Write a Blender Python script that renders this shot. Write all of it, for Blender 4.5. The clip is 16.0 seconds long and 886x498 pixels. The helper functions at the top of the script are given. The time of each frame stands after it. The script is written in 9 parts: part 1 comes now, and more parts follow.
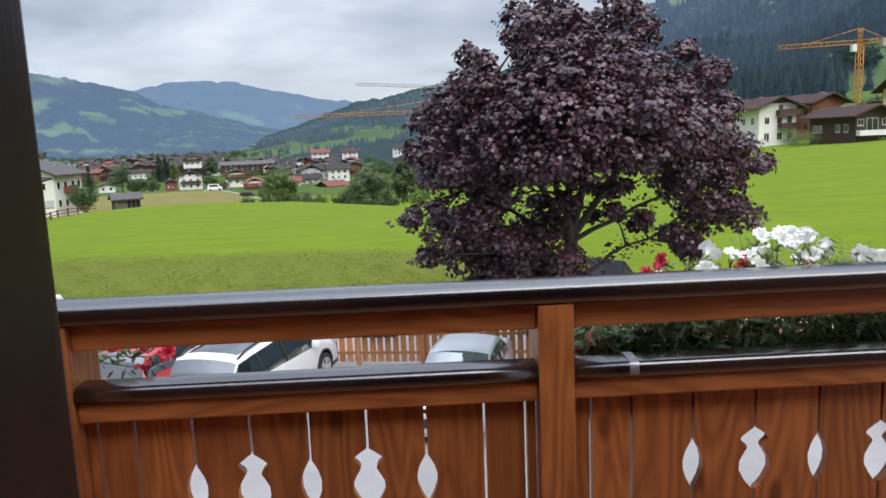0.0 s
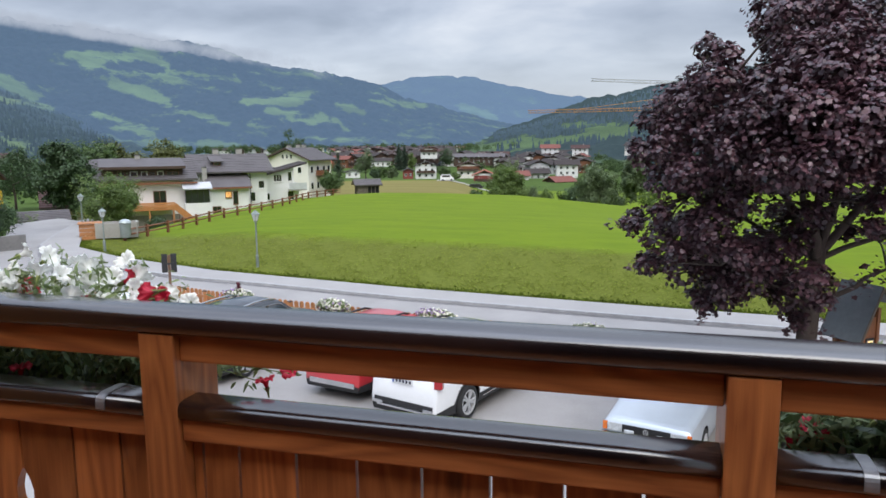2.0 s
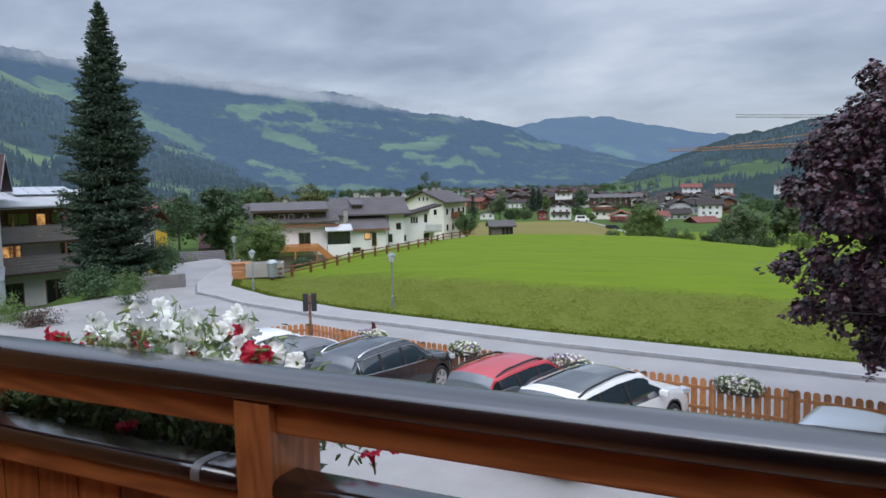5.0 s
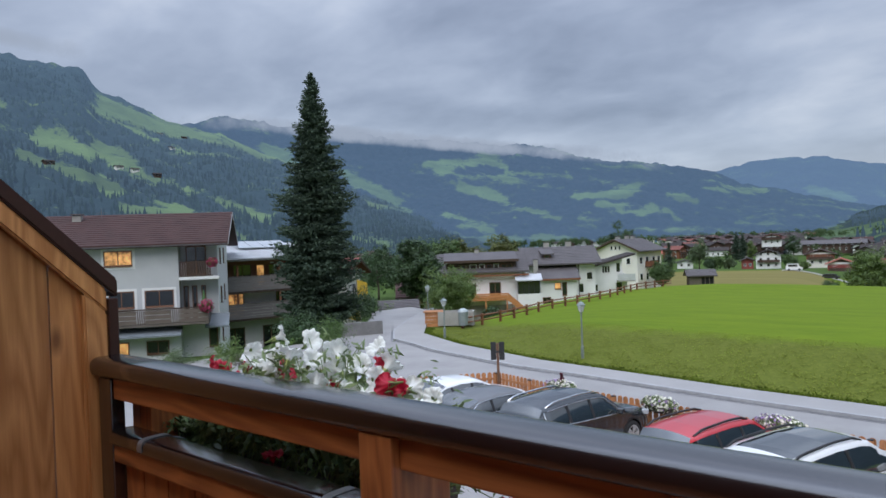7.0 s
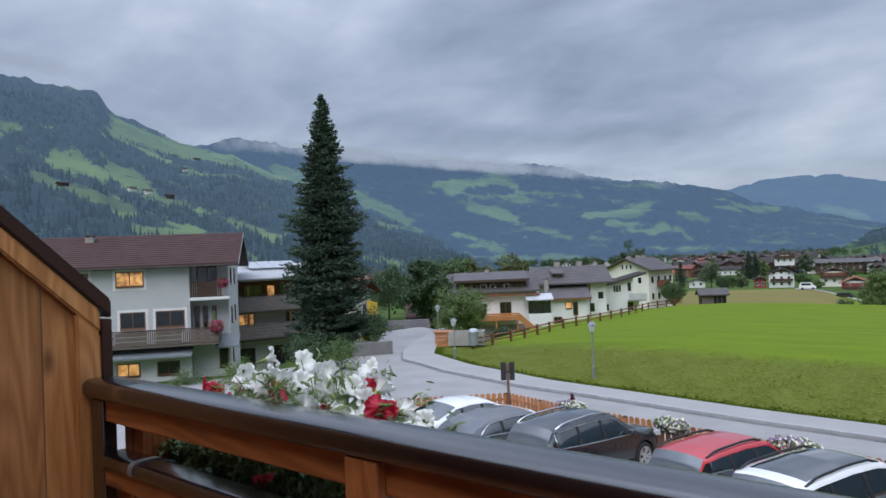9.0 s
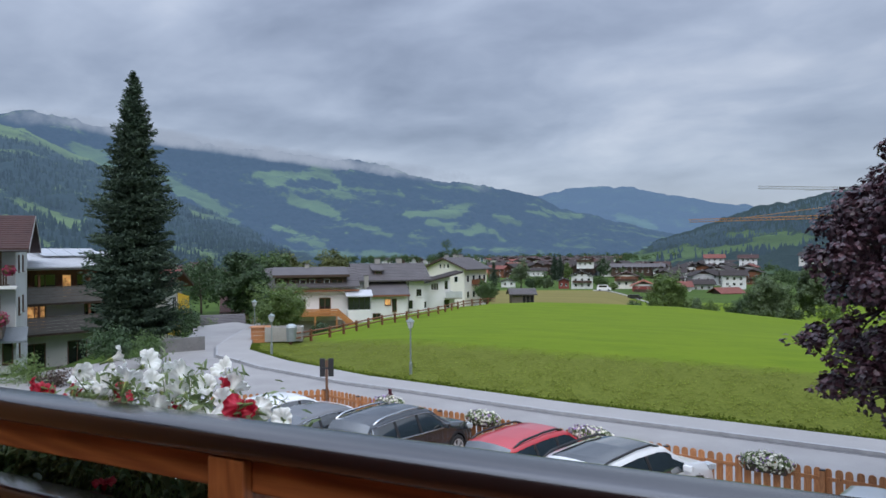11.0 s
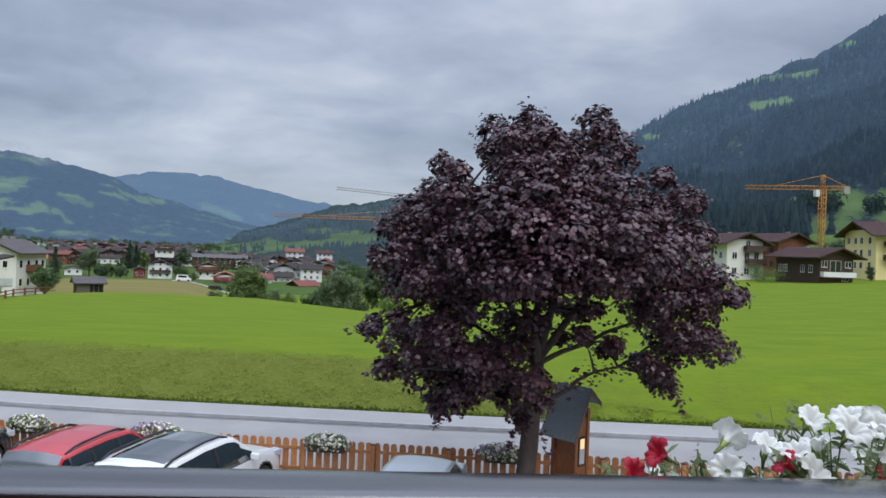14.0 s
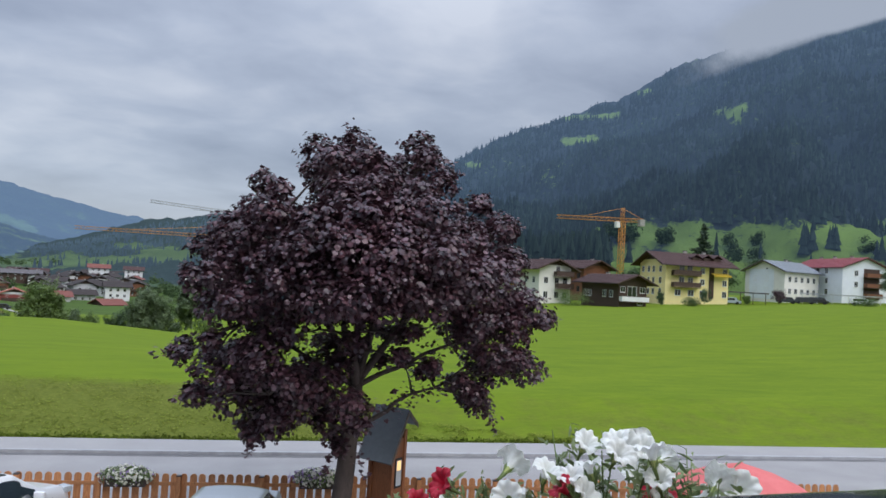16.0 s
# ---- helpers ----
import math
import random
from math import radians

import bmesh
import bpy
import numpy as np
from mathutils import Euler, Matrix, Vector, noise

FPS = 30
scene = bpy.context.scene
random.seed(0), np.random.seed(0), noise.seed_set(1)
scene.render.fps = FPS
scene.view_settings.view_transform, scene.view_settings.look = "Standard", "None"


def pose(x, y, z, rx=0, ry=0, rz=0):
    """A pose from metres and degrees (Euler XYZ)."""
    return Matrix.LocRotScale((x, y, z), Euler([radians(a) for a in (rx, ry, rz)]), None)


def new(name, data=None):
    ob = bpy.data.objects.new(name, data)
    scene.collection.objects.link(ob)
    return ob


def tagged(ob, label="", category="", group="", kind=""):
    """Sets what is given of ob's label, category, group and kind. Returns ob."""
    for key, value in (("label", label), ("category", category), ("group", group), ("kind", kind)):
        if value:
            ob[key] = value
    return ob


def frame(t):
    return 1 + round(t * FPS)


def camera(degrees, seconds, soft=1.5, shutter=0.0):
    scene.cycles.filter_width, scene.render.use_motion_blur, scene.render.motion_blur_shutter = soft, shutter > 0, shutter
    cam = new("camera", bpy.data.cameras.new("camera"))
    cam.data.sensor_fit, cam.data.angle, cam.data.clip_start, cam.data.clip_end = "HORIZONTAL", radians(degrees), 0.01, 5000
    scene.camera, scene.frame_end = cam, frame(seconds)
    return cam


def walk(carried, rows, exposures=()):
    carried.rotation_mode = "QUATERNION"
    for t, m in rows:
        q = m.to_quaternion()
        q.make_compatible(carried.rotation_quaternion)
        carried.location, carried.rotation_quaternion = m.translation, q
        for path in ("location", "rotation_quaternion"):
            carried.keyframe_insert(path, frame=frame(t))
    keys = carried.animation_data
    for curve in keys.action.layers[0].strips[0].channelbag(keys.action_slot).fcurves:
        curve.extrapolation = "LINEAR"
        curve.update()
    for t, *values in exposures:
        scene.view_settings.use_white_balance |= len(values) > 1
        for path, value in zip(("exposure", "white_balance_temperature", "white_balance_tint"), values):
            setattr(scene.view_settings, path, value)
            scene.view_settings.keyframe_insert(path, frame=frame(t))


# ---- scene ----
cam = camera(62.69, 16.0, soft=1.6)
PATH = [
    (0.0, pose(0.086, -1.793, 5.606, 81.62, 2.29, -2.19)),
    (0.5, pose(0.177, -1.657, 5.598, 81.67, 0.31, 2.52)),
    (1.0, pose(0.211, -1.551, 5.596, 81.56, -0.33, 6.80)),
    (1.5, pose(0.219, -1.434, 5.602, 81.44, 0.10, 11.06)),
    (2.0, pose(0.222, -1.391, 5.614, 81.71, 0.46, 15.67)),
    (2.5, pose(0.250, -1.339, 5.622, 82.34, 1.27, 19.49)),
    (3.0, pose(0.261, -1.296, 5.628, 83.21, 1.74, 21.93)),
    (3.5, pose(0.243, -1.262, 5.638, 84.20, 1.92, 23.64)),
    (5.8, pose(0.143, -1.102, 5.596, 86.17, 0.41, 30.05)),
    (6.0, pose(0.142, -1.087, 5.587, 86.75, 0.43, 31.92)),
    (6.5, pose(0.190, -1.047, 5.564, 88.30, 1.32, 36.86)),
    (7.0, pose(0.202, -1.003, 5.562, 89.49, 2.15, 41.09)),
    (7.5, pose(0.215, -0.966, 5.567, 90.37, 2.60, 43.95)),
    (8.0, pose(0.228, -0.950, 5.563, 91.03, 3.00, 45.01)),
    (10.5, pose(0.189, -0.978, 5.557, 90.77, 0.72, 31.41)),
    (11.0, pose(0.188, -1.075, 5.580, 90.42, 0.50, 27.84)),
    (11.5, pose(0.210, -1.099, 5.595, 90.09, 0.44, 23.86)),
    (12.0, pose(0.219, -1.104, 5.598, 89.76, 0.55, 19.57)),
    (12.5, pose(0.234, -1.104, 5.593, 89.42, 0.20, 13.67)),
    (13.0, pose(0.253, -1.089, 5.590, 89.45, -0.65, 6.98)),
    (13.5, pose(0.274, -1.057, 5.579, 89.81, -1.47, 1.00)),
    (14.0, pose(0.280, -1.053, 5.583, 90.23, -2.22, -4.13)),
    (14.5, pose(0.298, -1.038, 5.584, 90.76, -2.71, -8.53)),
    (15.0, pose(0.322, -1.027, 5.590, 91.35, -3.07, -12.22)),
    (15.5, pose(0.338, -1.025, 5.596, 91.99, -3.27, -15.32)),
    (16.0, pose(0.348, -1.024, 5.596, 92.55, -3.29, -17.92)),
]
walk(cam, PATH, [(0.0, 0.48, 6850, 10), (1.0, 0.42, 6850, 10), (2.5, 0.27, 6700, 10), (3.5, 0.19, 6550, 10), (6.0, 0.0, 6400, 10), (8.0, -0.06, 6300, 10), (11.0, -0.05, 6300, 10), (13.0, 0.0, 6400, 10), (16.0, 0.0, 6500, 10)])

# ---- overcast sky and one very soft sun behind the cloud ----
SUN_EL, SUN_AZ = 48.0, 150.0
world = bpy.data.worlds.new("overcast_sky")
scene.world = world
world.use_nodes = True
wt = world.node_tree
wt.nodes.clear()


def wnode(kind, **values):
    nd = wt.nodes.new(kind)
    for key, value in values.items():
        nd.inputs[key].default_value = value
    return nd


def wmath(op, a, b=None):
    nd = wt.nodes.new("ShaderNodeMath")
    nd.operation = op
    for k, v in enumerate((a, b)):
        if v is None:
            continue
        if isinstance(v, (int, float)):
            nd.inputs[k].default_value = v
        else:
            wt.links.new(v, nd.inputs[k])
    return nd.outputs[0]


def wramp(fac, stops):
    nd = wt.nodes.new("ShaderNodeValToRGB")
    wt.links.new(fac, nd.inputs[0])
    els = nd.color_ramp.elements
    while len(els) < len(stops):
        els.new(0.5)
    for e, (at, c) in zip(els, stops):
        e.position, e.color = at, (*c, 1)
    return nd.outputs[0]


tc = wt.nodes.new("ShaderNodeTexCoord")
sep = wt.nodes.new("ShaderNodeSeparateXYZ")
wt.links.new(tc.outputs["Generated"], sep.inputs[0])
up = wmath("MAXIMUM", sep.outputs[2], 0.0)
# the cloud deck as a plane overhead: directions meet it ever more foreshortened towards the horizon
den = wmath("ADD", up, 0.24)
flat = wt.nodes.new("ShaderNodeCombineXYZ")
wt.links.new(wmath("DIVIDE", sep.outputs[0], den), flat.inputs[0])
wt.links.new(wmath("DIVIDE", sep.outputs[1], den), flat.inputs[1])
turned = wnode("ShaderNodeMapping", Rotation=(0, 0, radians(24)), Scale=(0.95, 1.15, 1.0), Location=(7.1, 4.3, 0.0))
wt.links.new(flat.outputs[0], turned.inputs[0])
big = wnode("ShaderNodeTexNoise", Scale=0.85, Detail=3.0, Roughness=0.5, Distortion=0.5)
mid_cloud = wnode("ShaderNodeTexNoise", Scale=2.1, Detail=4.0, Roughness=0.5, Distortion=0.4)
small = wnode("ShaderNodeTexNoise", Scale=5.5, Detail=5.0, Roughness=0.55, Distortion=0.3)
for q in (big, mid_cloud, small):
    wt.links.new(turned.outputs[0], q.inputs["Vector"])
cloud = wmath("ADD", wmath("ADD", wmath("MULTIPLY", big.outputs[0], 0.54), wmath("MULTIPLY", mid_cloud.outputs[0], 0.33)), wmath("MULTIPLY", small.outputs[0], 0.13))
deck = wramp(cloud, [(0.36, (0.235, 0.273, 0.362)), (0.45, (0.330, 0.378, 0.485)), (0.54, (0.440, 0.495, 0.610)), (0.64, (0.610, 0.655, 0.750))])
# paler strip low over the valley, and the overcast sky's brighter zenith
low = wramp(up, [(0.0, (1, 1, 1)), (0.16, (0, 0, 0))])
mix = wt.nodes.new("ShaderNodeMix")
mix.data_type = "RGBA"
wt.links.new(wmath("MULTIPLY", low, 0.72), mix.inputs["Factor"])
wt.links.new(deck, mix.inputs["A"])
mix.inputs["B"].default_value = (0.60, 0.655, 0.765, 1)
sky = wt.nodes.new("ShaderNodeTexSky")
sky.sky_type, sky.sun_disc = "NISHITA", False
sky.sun_elevation, sky.sun_rotation = radians(SUN_EL), radians(SUN_AZ)
thick = wmath("SUBTRACT", 1.0, wmath("MULTIPLY", wmath("MAXIMUM", wmath("ADD", sep.outputs[0], 0.45), 0.0), 0.12))
bright = wmath("ADD", wmath("MULTIPLY", thick, 0.83), wmath("MULTIPLY", wmath("POWER", up, 3.0), 4.85))
cloudbg = wt.nodes.new("ShaderNodeBackground")
wt.links.new(mix.outputs["Result"], cloudbg.inputs[0])
wt.links.new(bright, cloudbg.inputs[1])
skybg = wnode("ShaderNodeBackground", Strength=0.02)
wt.links.new(sky.outputs[0], skybg.inputs[0])
both = wt.nodes.new("ShaderNodeAddShader")
wt.links.new(cloudbg.outputs[0], both.inputs[0])
wt.links.new(skybg.outputs[0], both.inputs[1])
wout = wt.nodes.new("ShaderNodeOutputWorld")
wt.links.new(both.outputs[0], wout.inputs[0])

sun = new("sun", bpy.data.lights.new("sun", "SUN"))
sun.data.energy, sun.data.angle, sun.data.color = 1.8, radians(50), (1.0, 0.97, 0.93)
sun.rotation_euler = (radians(90 - SUN_EL), 0, radians(180 - SUN_AZ))

# ---- materials ----
MATS = {}


def node(tree, kind, **values):
    nd = tree.nodes.new(kind)
    for key, value in values.items():
        nd.inputs[key].default_value = value
    return nd


def material(name, col, col2=None, rough=0.6, scale=4.0, fine=40.0, bump=0.15, metal=0.0, spec=0.5,
             stretch=(1, 1, 1), space="Object", vary=0.0, contrast=(0.35, 0.65), coat=0.0, emit=None, trans=0.0, translucent=0.0):
    """A surface with variation at two scales, a little relief, and a tint that differs from piece to piece."""
    if name in MATS:
        return MATS[name]
    m = bpy.data.materials.new(name)
    MATS[name] = m
    m.use_nodes = True
    t = m.node_tree
    b = t.nodes["Principled BSDF"]
    col2 = col2 or tuple(c * 0.8 for c in col)
    co = t.nodes.new("ShaderNodeTexCoord")
    mp = node(t, "ShaderNodeMapping", Scale=stretch)
    if space == "World":
        geo = t.nodes.new("ShaderNodeNewGeometry")
        t.links.new(geo.outputs["Position"], mp.inputs[0])
    else:
        t.links.new(co.outputs[space], mp.inputs[0])
    n1 = node(t, "ShaderNodeTexNoise", Scale=scale, Detail=4.0, Roughness=0.6)
    n2 = node(t, "ShaderNodeTexNoise", Scale=fine, Detail=3.0, Roughness=0.65)
    for nd in (n1, n2):
        t.links.new(mp.outputs[0], nd.inputs["Vector"])
    ad = node(t, "ShaderNodeMix")
    t.links.new(n1.outputs[0], ad.inputs["A"])
    t.links.new(n2.outputs[0], ad.inputs["B"])
    ad.inputs["Factor"].default_value = 0.35
    ramp = t.nodes.new("ShaderNodeValToRGB")
    t.links.new(ad.outputs[0], ramp.inputs[0])
    e = ramp.color_ramp.elements
    e[0].position, e[0].color = contrast[0], (*col2, 1)
    e[1].position, e[1].color = contrast[1], (*col, 1)
    out = ramp.outputs[0]
    if vary:
        info = t.nodes.new("ShaderNodeObjectInfo")
        hsv = t.nodes.new("ShaderNodeHueSaturation")
        mr = node(t, "ShaderNodeMapRange")
        mr.inputs["To Min"].default_value, mr.inputs["To Max"].default_value = 1 - vary, 1 + vary
        t.links.new(info.outputs["Random"], mr.inputs["Value"])
        t.links.new(mr.outputs[0], hsv.inputs["Value"])
        t.links.new(out, hsv.inputs["Color"])
        out = hsv.outputs[0]
    t.links.new(out, b.inputs["Base Color"])
    b.inputs["Roughness"].default_value = rough
    b.inputs["Metallic"].default_value = metal
    b.inputs["Specular IOR Level"].default_value = spec
    b.inputs["Coat Weight"].default_value = coat
    b.inputs["Coat Roughness"].default_value = 0.06
    b.inputs["Transmission Weight"].default_value = trans
    if bump:
        bp = node(t, "ShaderNodeBump", Strength=bump, Distance=0.02)
        t.links.new(n2.outputs[0], bp.inputs["Height"])
        t.links.new(bp.outputs[0], b.inputs["Normal"])
    if emit:
        b.inputs["Emission Color"].default_value = (*emit[0], 1)
        b.inputs["Emission Strength"].default_value = emit[1]
    if translucent:
        tr = t.nodes.new("ShaderNodeBsdfTranslucent")
        t.links.new(out, tr.inputs[0])
        mx = node(t, "ShaderNodeMixShader", Fac=translucent)
        t.links.new(b.outputs[0], mx.inputs[1])
        t.links.new(tr.outputs[0], mx.inputs[2])
        t.links.new(mx.outputs[0], t.nodes["Material Output"].inputs[0])
    return m


def wood(name, col, col2, along="x", rough=0.45, vary=0.12, coat=0.0, knots=True):
    """Softwood with long grain, cathedral figure and a few knots, in world metres."""
    if name in MATS:
        return MATS[name]
    m = bpy.data.materials.new(name)
    MATS[name] = m
    m.use_nodes = True
    t = m.node_tree
    b = t.nodes["Principled BSDF"]
    co = t.nodes.new("ShaderNodeTexCoord")
    info = t.nodes.new("ShaderNodeObjectInfo")
    shift = t.nodes.new("ShaderNodeVectorMath")
    shift.operation = "SCALE"
    shift.inputs[0].default_value = (7.3, 3.1, 5.7)
    t.links.new(info.outputs["Random"], shift.inputs["Scale"])
    add = t.nodes.new("ShaderNodeVectorMath")
    t.links.new(co.outputs["Object"], add.inputs[0])
    t.links.new(shift.outputs[0], add.inputs[1])
    long, cross = 1.1, 9.0
    mp = node(t, "ShaderNodeMapping", Scale={"x": (long, cross, cross), "y": (cross, long, cross), "z": (cross, cross, long)}[along])
    t.links.new(add.outputs[0], mp.inputs[0])
    ring = node(t, "ShaderNodeTexNoise", Scale=0.9, Detail=1.5, Roughness=0.4)
    t.links.new(mp.outputs[0], ring.inputs["Vector"])
    mul = node(t, "ShaderNodeMath")
    mul.operation = "MULTIPLY"
    mul.inputs[1].default_value = 11.0
    t.links.new(ring.outputs[0], mul.inputs[0])
    fr = t.nodes.new("ShaderNodeMath")
    fr.operation = "PINGPONG"
    fr.inputs[1].default_value = 0.5
    t.links.new(mul.outputs[0], fr.inputs[0])
    fine = node(t, "ShaderNodeTexNoise", Scale=9.0, Detail=4.0, Roughness=0.7)
    mp2 = node(t, "ShaderNodeMapping", Scale={"x": (0.35, 7, 7), "y": (7, 0.35, 7), "z": (7, 7, 0.35)}[along])
    t.links.new(add.outputs[0], mp2.inputs[0])
    t.links.new(mp2.outputs[0], fine.inputs["Vector"])
    mix = node(t, "ShaderNodeMix")
    mix.inputs["Factor"].default_value = 0.50
    t.links.new(fr.outputs[0], mix.inputs["A"])
    t.links.new(fine.outputs[0], mix.inputs["B"])
    ramp = t.nodes.new("ShaderNodeValToRGB")
    e = ramp.color_ramp.elements
    e[0].position, e[0].color = 0.24, (*col2, 1)
    e[1].position, e[1].color = 0.54, (*col, 1)
    t.links.new(mix.outputs[0], ramp.inputs[0])
    out = ramp.outputs[0]
    if knots:
        vo = node(t, "ShaderNodeTexVoronoi", Scale=1.0)
        mp3 = node(t, "ShaderNodeMapping", Scale={"x": (1.6, 6, 6), "y": (6, 1.6, 6), "z": (6, 6, 2.6)}[along])
        t.links.new(add.outputs[0], mp3.inputs[0])
        t.links.new(mp3.outputs[0], vo.inputs["Vector"])
        kr = t.nodes.new("ShaderNodeValToRGB")
        ke = kr.color_ramp.elements
        ke[0].position, ke[0].color = 0.06, (0.28, 0.22, 0.20, 1)
        ke[1].position, ke[1].color = 0.15, (1, 1, 1, 1)
        t.links.new(vo.outputs["Distance"], kr.inputs[0])
        km = node(t, "ShaderNodeMix")
        km.data_type, km.blend_type = "RGBA", "MULTIPLY"
        km.inputs["Factor"].default_value = 0.85
        t.links.new(out, km.inputs["A"])
        t.links.new(kr.outputs[0], km.inputs["B"])
        out = km.outputs["Result"]
    hsv = t.nodes.new("ShaderNodeHueSaturation")
    mr = node(t, "ShaderNodeMapRange")
    mr.inputs["To Min"].default_value, mr.inputs["To Max"].default_value = 1 - vary, 1 + vary
    t.links.new(info.outputs["Random"], mr.inputs["Value"])
    t.links.new(mr.outputs[0], hsv.inputs["Value"])
    t.links.new(out, hsv.inputs["Color"])
    t.links.new(hsv.outputs[0], b.inputs["Base Color"])
    b.inputs["Roughness"].default_value = rough
    b.inputs["Coat Weight"].default_value = coat
    bp = node(t, "ShaderNodeBump", Strength=0.12, Distance=0.01)
    t.links.new(mix.outputs[0], bp.inputs["Height"])
    t.links.new(bp.outputs[0], b.inputs["Normal"])
    return m


RAIL_WOOD = wood("balcony_larch_lengthwise", (0.42, 0.142, 0.043), (0.245, 0.074, 0.022), "x", coat=0.15)
BOARD_WOOD = wood("balcony_larch_upright", (0.42, 0.144, 0.043), (0.245, 0.075, 0.022), "z", vary=0.22, coat=0.15)
PANEL_WOOD = wood("partition_larch", (0.56, 0.265, 0.094), (0.36, 0.148, 0.045), "z", coat=0.15)
DARK_RAIL = material("dark_brown_handrail_coating", (0.0075, 0.0040, 0.0050), (0.0050, 0.0030, 0.0036), rough=0.22, scale=3, fine=60, bump=0.02, stretch=(0.3, 1, 1), spec=0.9, coat=0.7)
DARK_RAIL.node_tree.nodes["Principled BSDF"].inputs["IOR"].default_value = 1.58
DARK_RAIL.node_tree.nodes["Principled BSDF"].inputs["Coat Roughness"].default_value = 0.20
DARK_CAP = material("dark_brown_cap_sheet", (0.050, 0.021, 0.016), (0.036, 0.016, 0.012), rough=0.45, scale=3, fine=50, bump=0.05, spec=0.3)
DARK_FRAME = wood("dark_stained_door_wood", (0.032, 0.009, 0.007), (0.016, 0.005, 0.004), "z", rough=0.4, knots=False)
PLASTER = material("white_render", (0.76, 0.765, 0.76), (0.66, 0.665, 0.66), rough=0.85, scale=0.6, fine=18, bump=0.2, space="World")
GREY_PLASTER = material("pale_grey_render", (0.50, 0.51, 0.52), (0.44, 0.45, 0.46), rough=0.85, scale=0.6, fine=18, bump=0.2, space="World")
CREAM = material("cream_render", (0.78, 0.755, 0.70), (0.70, 0.675, 0.62), rough=0.85, scale=0.6, fine=18, bump=0.2, space="World")
YELLOW = material("yellow_render", (0.86, 0.73, 0.36), (0.78, 0.65, 0.30), rough=0.85, scale=0.6, fine=18, bump=0.2, space="World")
BLUEISH = material("pale_blue_render", (0.76, 0.79, 0.83), (0.68, 0.71, 0.75), rough=0.85, scale=0.6, fine=18, bump=0.2, space="World")
ROOF_BROWN = material("brown_roof_tiles", (0.078, 0.040, 0.036), (0.050, 0.027, 0.025), rough=0.75, spec=0.25, scale=1.2, fine=12, bump=0.4, space="World")
ROOF_GREY = material("weathered_grey_roof", (0.115, 0.104, 0.106), (0.078, 0.070, 0.072), rough=0.6, spec=0.35, scale=0.7, fine=9, bump=0.3, space="World")
ROOF_DARK = material("dark_village_roof", (0.060, 0.050, 0.048), (0.040, 0.034, 0.033), rough=0.8, spec=0.15, scale=0.7, fine=9, bump=0.3, space="World")
ROOF_DARKRED = material("dark_red_roof_sheet", (0.26, 0.050, 0.058), (0.19, 0.038, 0.044), rough=0.6, spec=0.3, scale=1.0, fine=9, bump=0.2, space="World")
ROOF_RED = material("red_roof_tiles", (0.215, 0.082, 0.066), (0.15, 0.058, 0.048), rough=0.8, spec=0.2, scale=1.0, fine=9, bump=0.4, space="World")
ROOF_PALE = material("pale_metal_roof", (0.56, 0.57, 0.59), (0.44, 0.45, 0.47), rough=0.45, scale=0.8, fine=9, bump=0.1, metal=0.15, space="World")
ROOF_SLATE = material("slate_blue_roof", (0.20, 0.225, 0.245), (0.14, 0.16, 0.18), rough=0.5, scale=0.9, fine=9, bump=0.3, space="World")
DARK_TIMBER = material("dark_house_timber", (0.075, 0.042, 0.028), (0.045, 0.026, 0.018), rough=0.7, scale=2, fine=20, bump=0.3, space="World", stretch=(1, 1, 4))
GREY_TIMBER = material("silvered_timber", (0.150, 0.125, 0.105), (0.100, 0.083, 0.070), rough=0.75, scale=2, fine=20, bump=0.3, space="World", stretch=(1, 1, 5))
BROWN_TIMBER = material("brown_house_timber", (0.22, 0.085, 0.040), (0.15, 0.055, 0.028), rough=0.65, scale=2, fine=20, bump=0.3, space="World")
WINDOW_FRAME = material("white_window_frame", (0.75, 0.75, 0.73), rough=0.5, bump=0.02)
BROWN_FRAME = material("brown_window_frame", (0.16, 0.075, 0.040), rough=0.5, bump=0.05)
PANE = material("window_pane_with_dark_room", (0.020, 0.024, 0.028), (0.012, 0.015, 0.018), rough=0.06, scale=0.7, bump=0.0, spec=0.8)
LIT_PANE = material("window_pane_with_lamp_on", (0.95, 0.50, 0.17), (0.10, 0.035, 0.015), rough=0.15, scale=0.9, fine=3.0, bump=0.0, space="World", contrast=(0.38, 0.62))
LIT_NODES = LIT_PANE.node_tree
LIT_NODES.links.new(LIT_NODES.nodes["Principled BSDF"].inputs["Base Color"].links[0].from_socket, LIT_NODES.nodes["Principled BSDF"].inputs["Emission Color"])
LIT_NODES.nodes["Principled BSDF"].inputs["Emission Strength"].default_value = 0.75


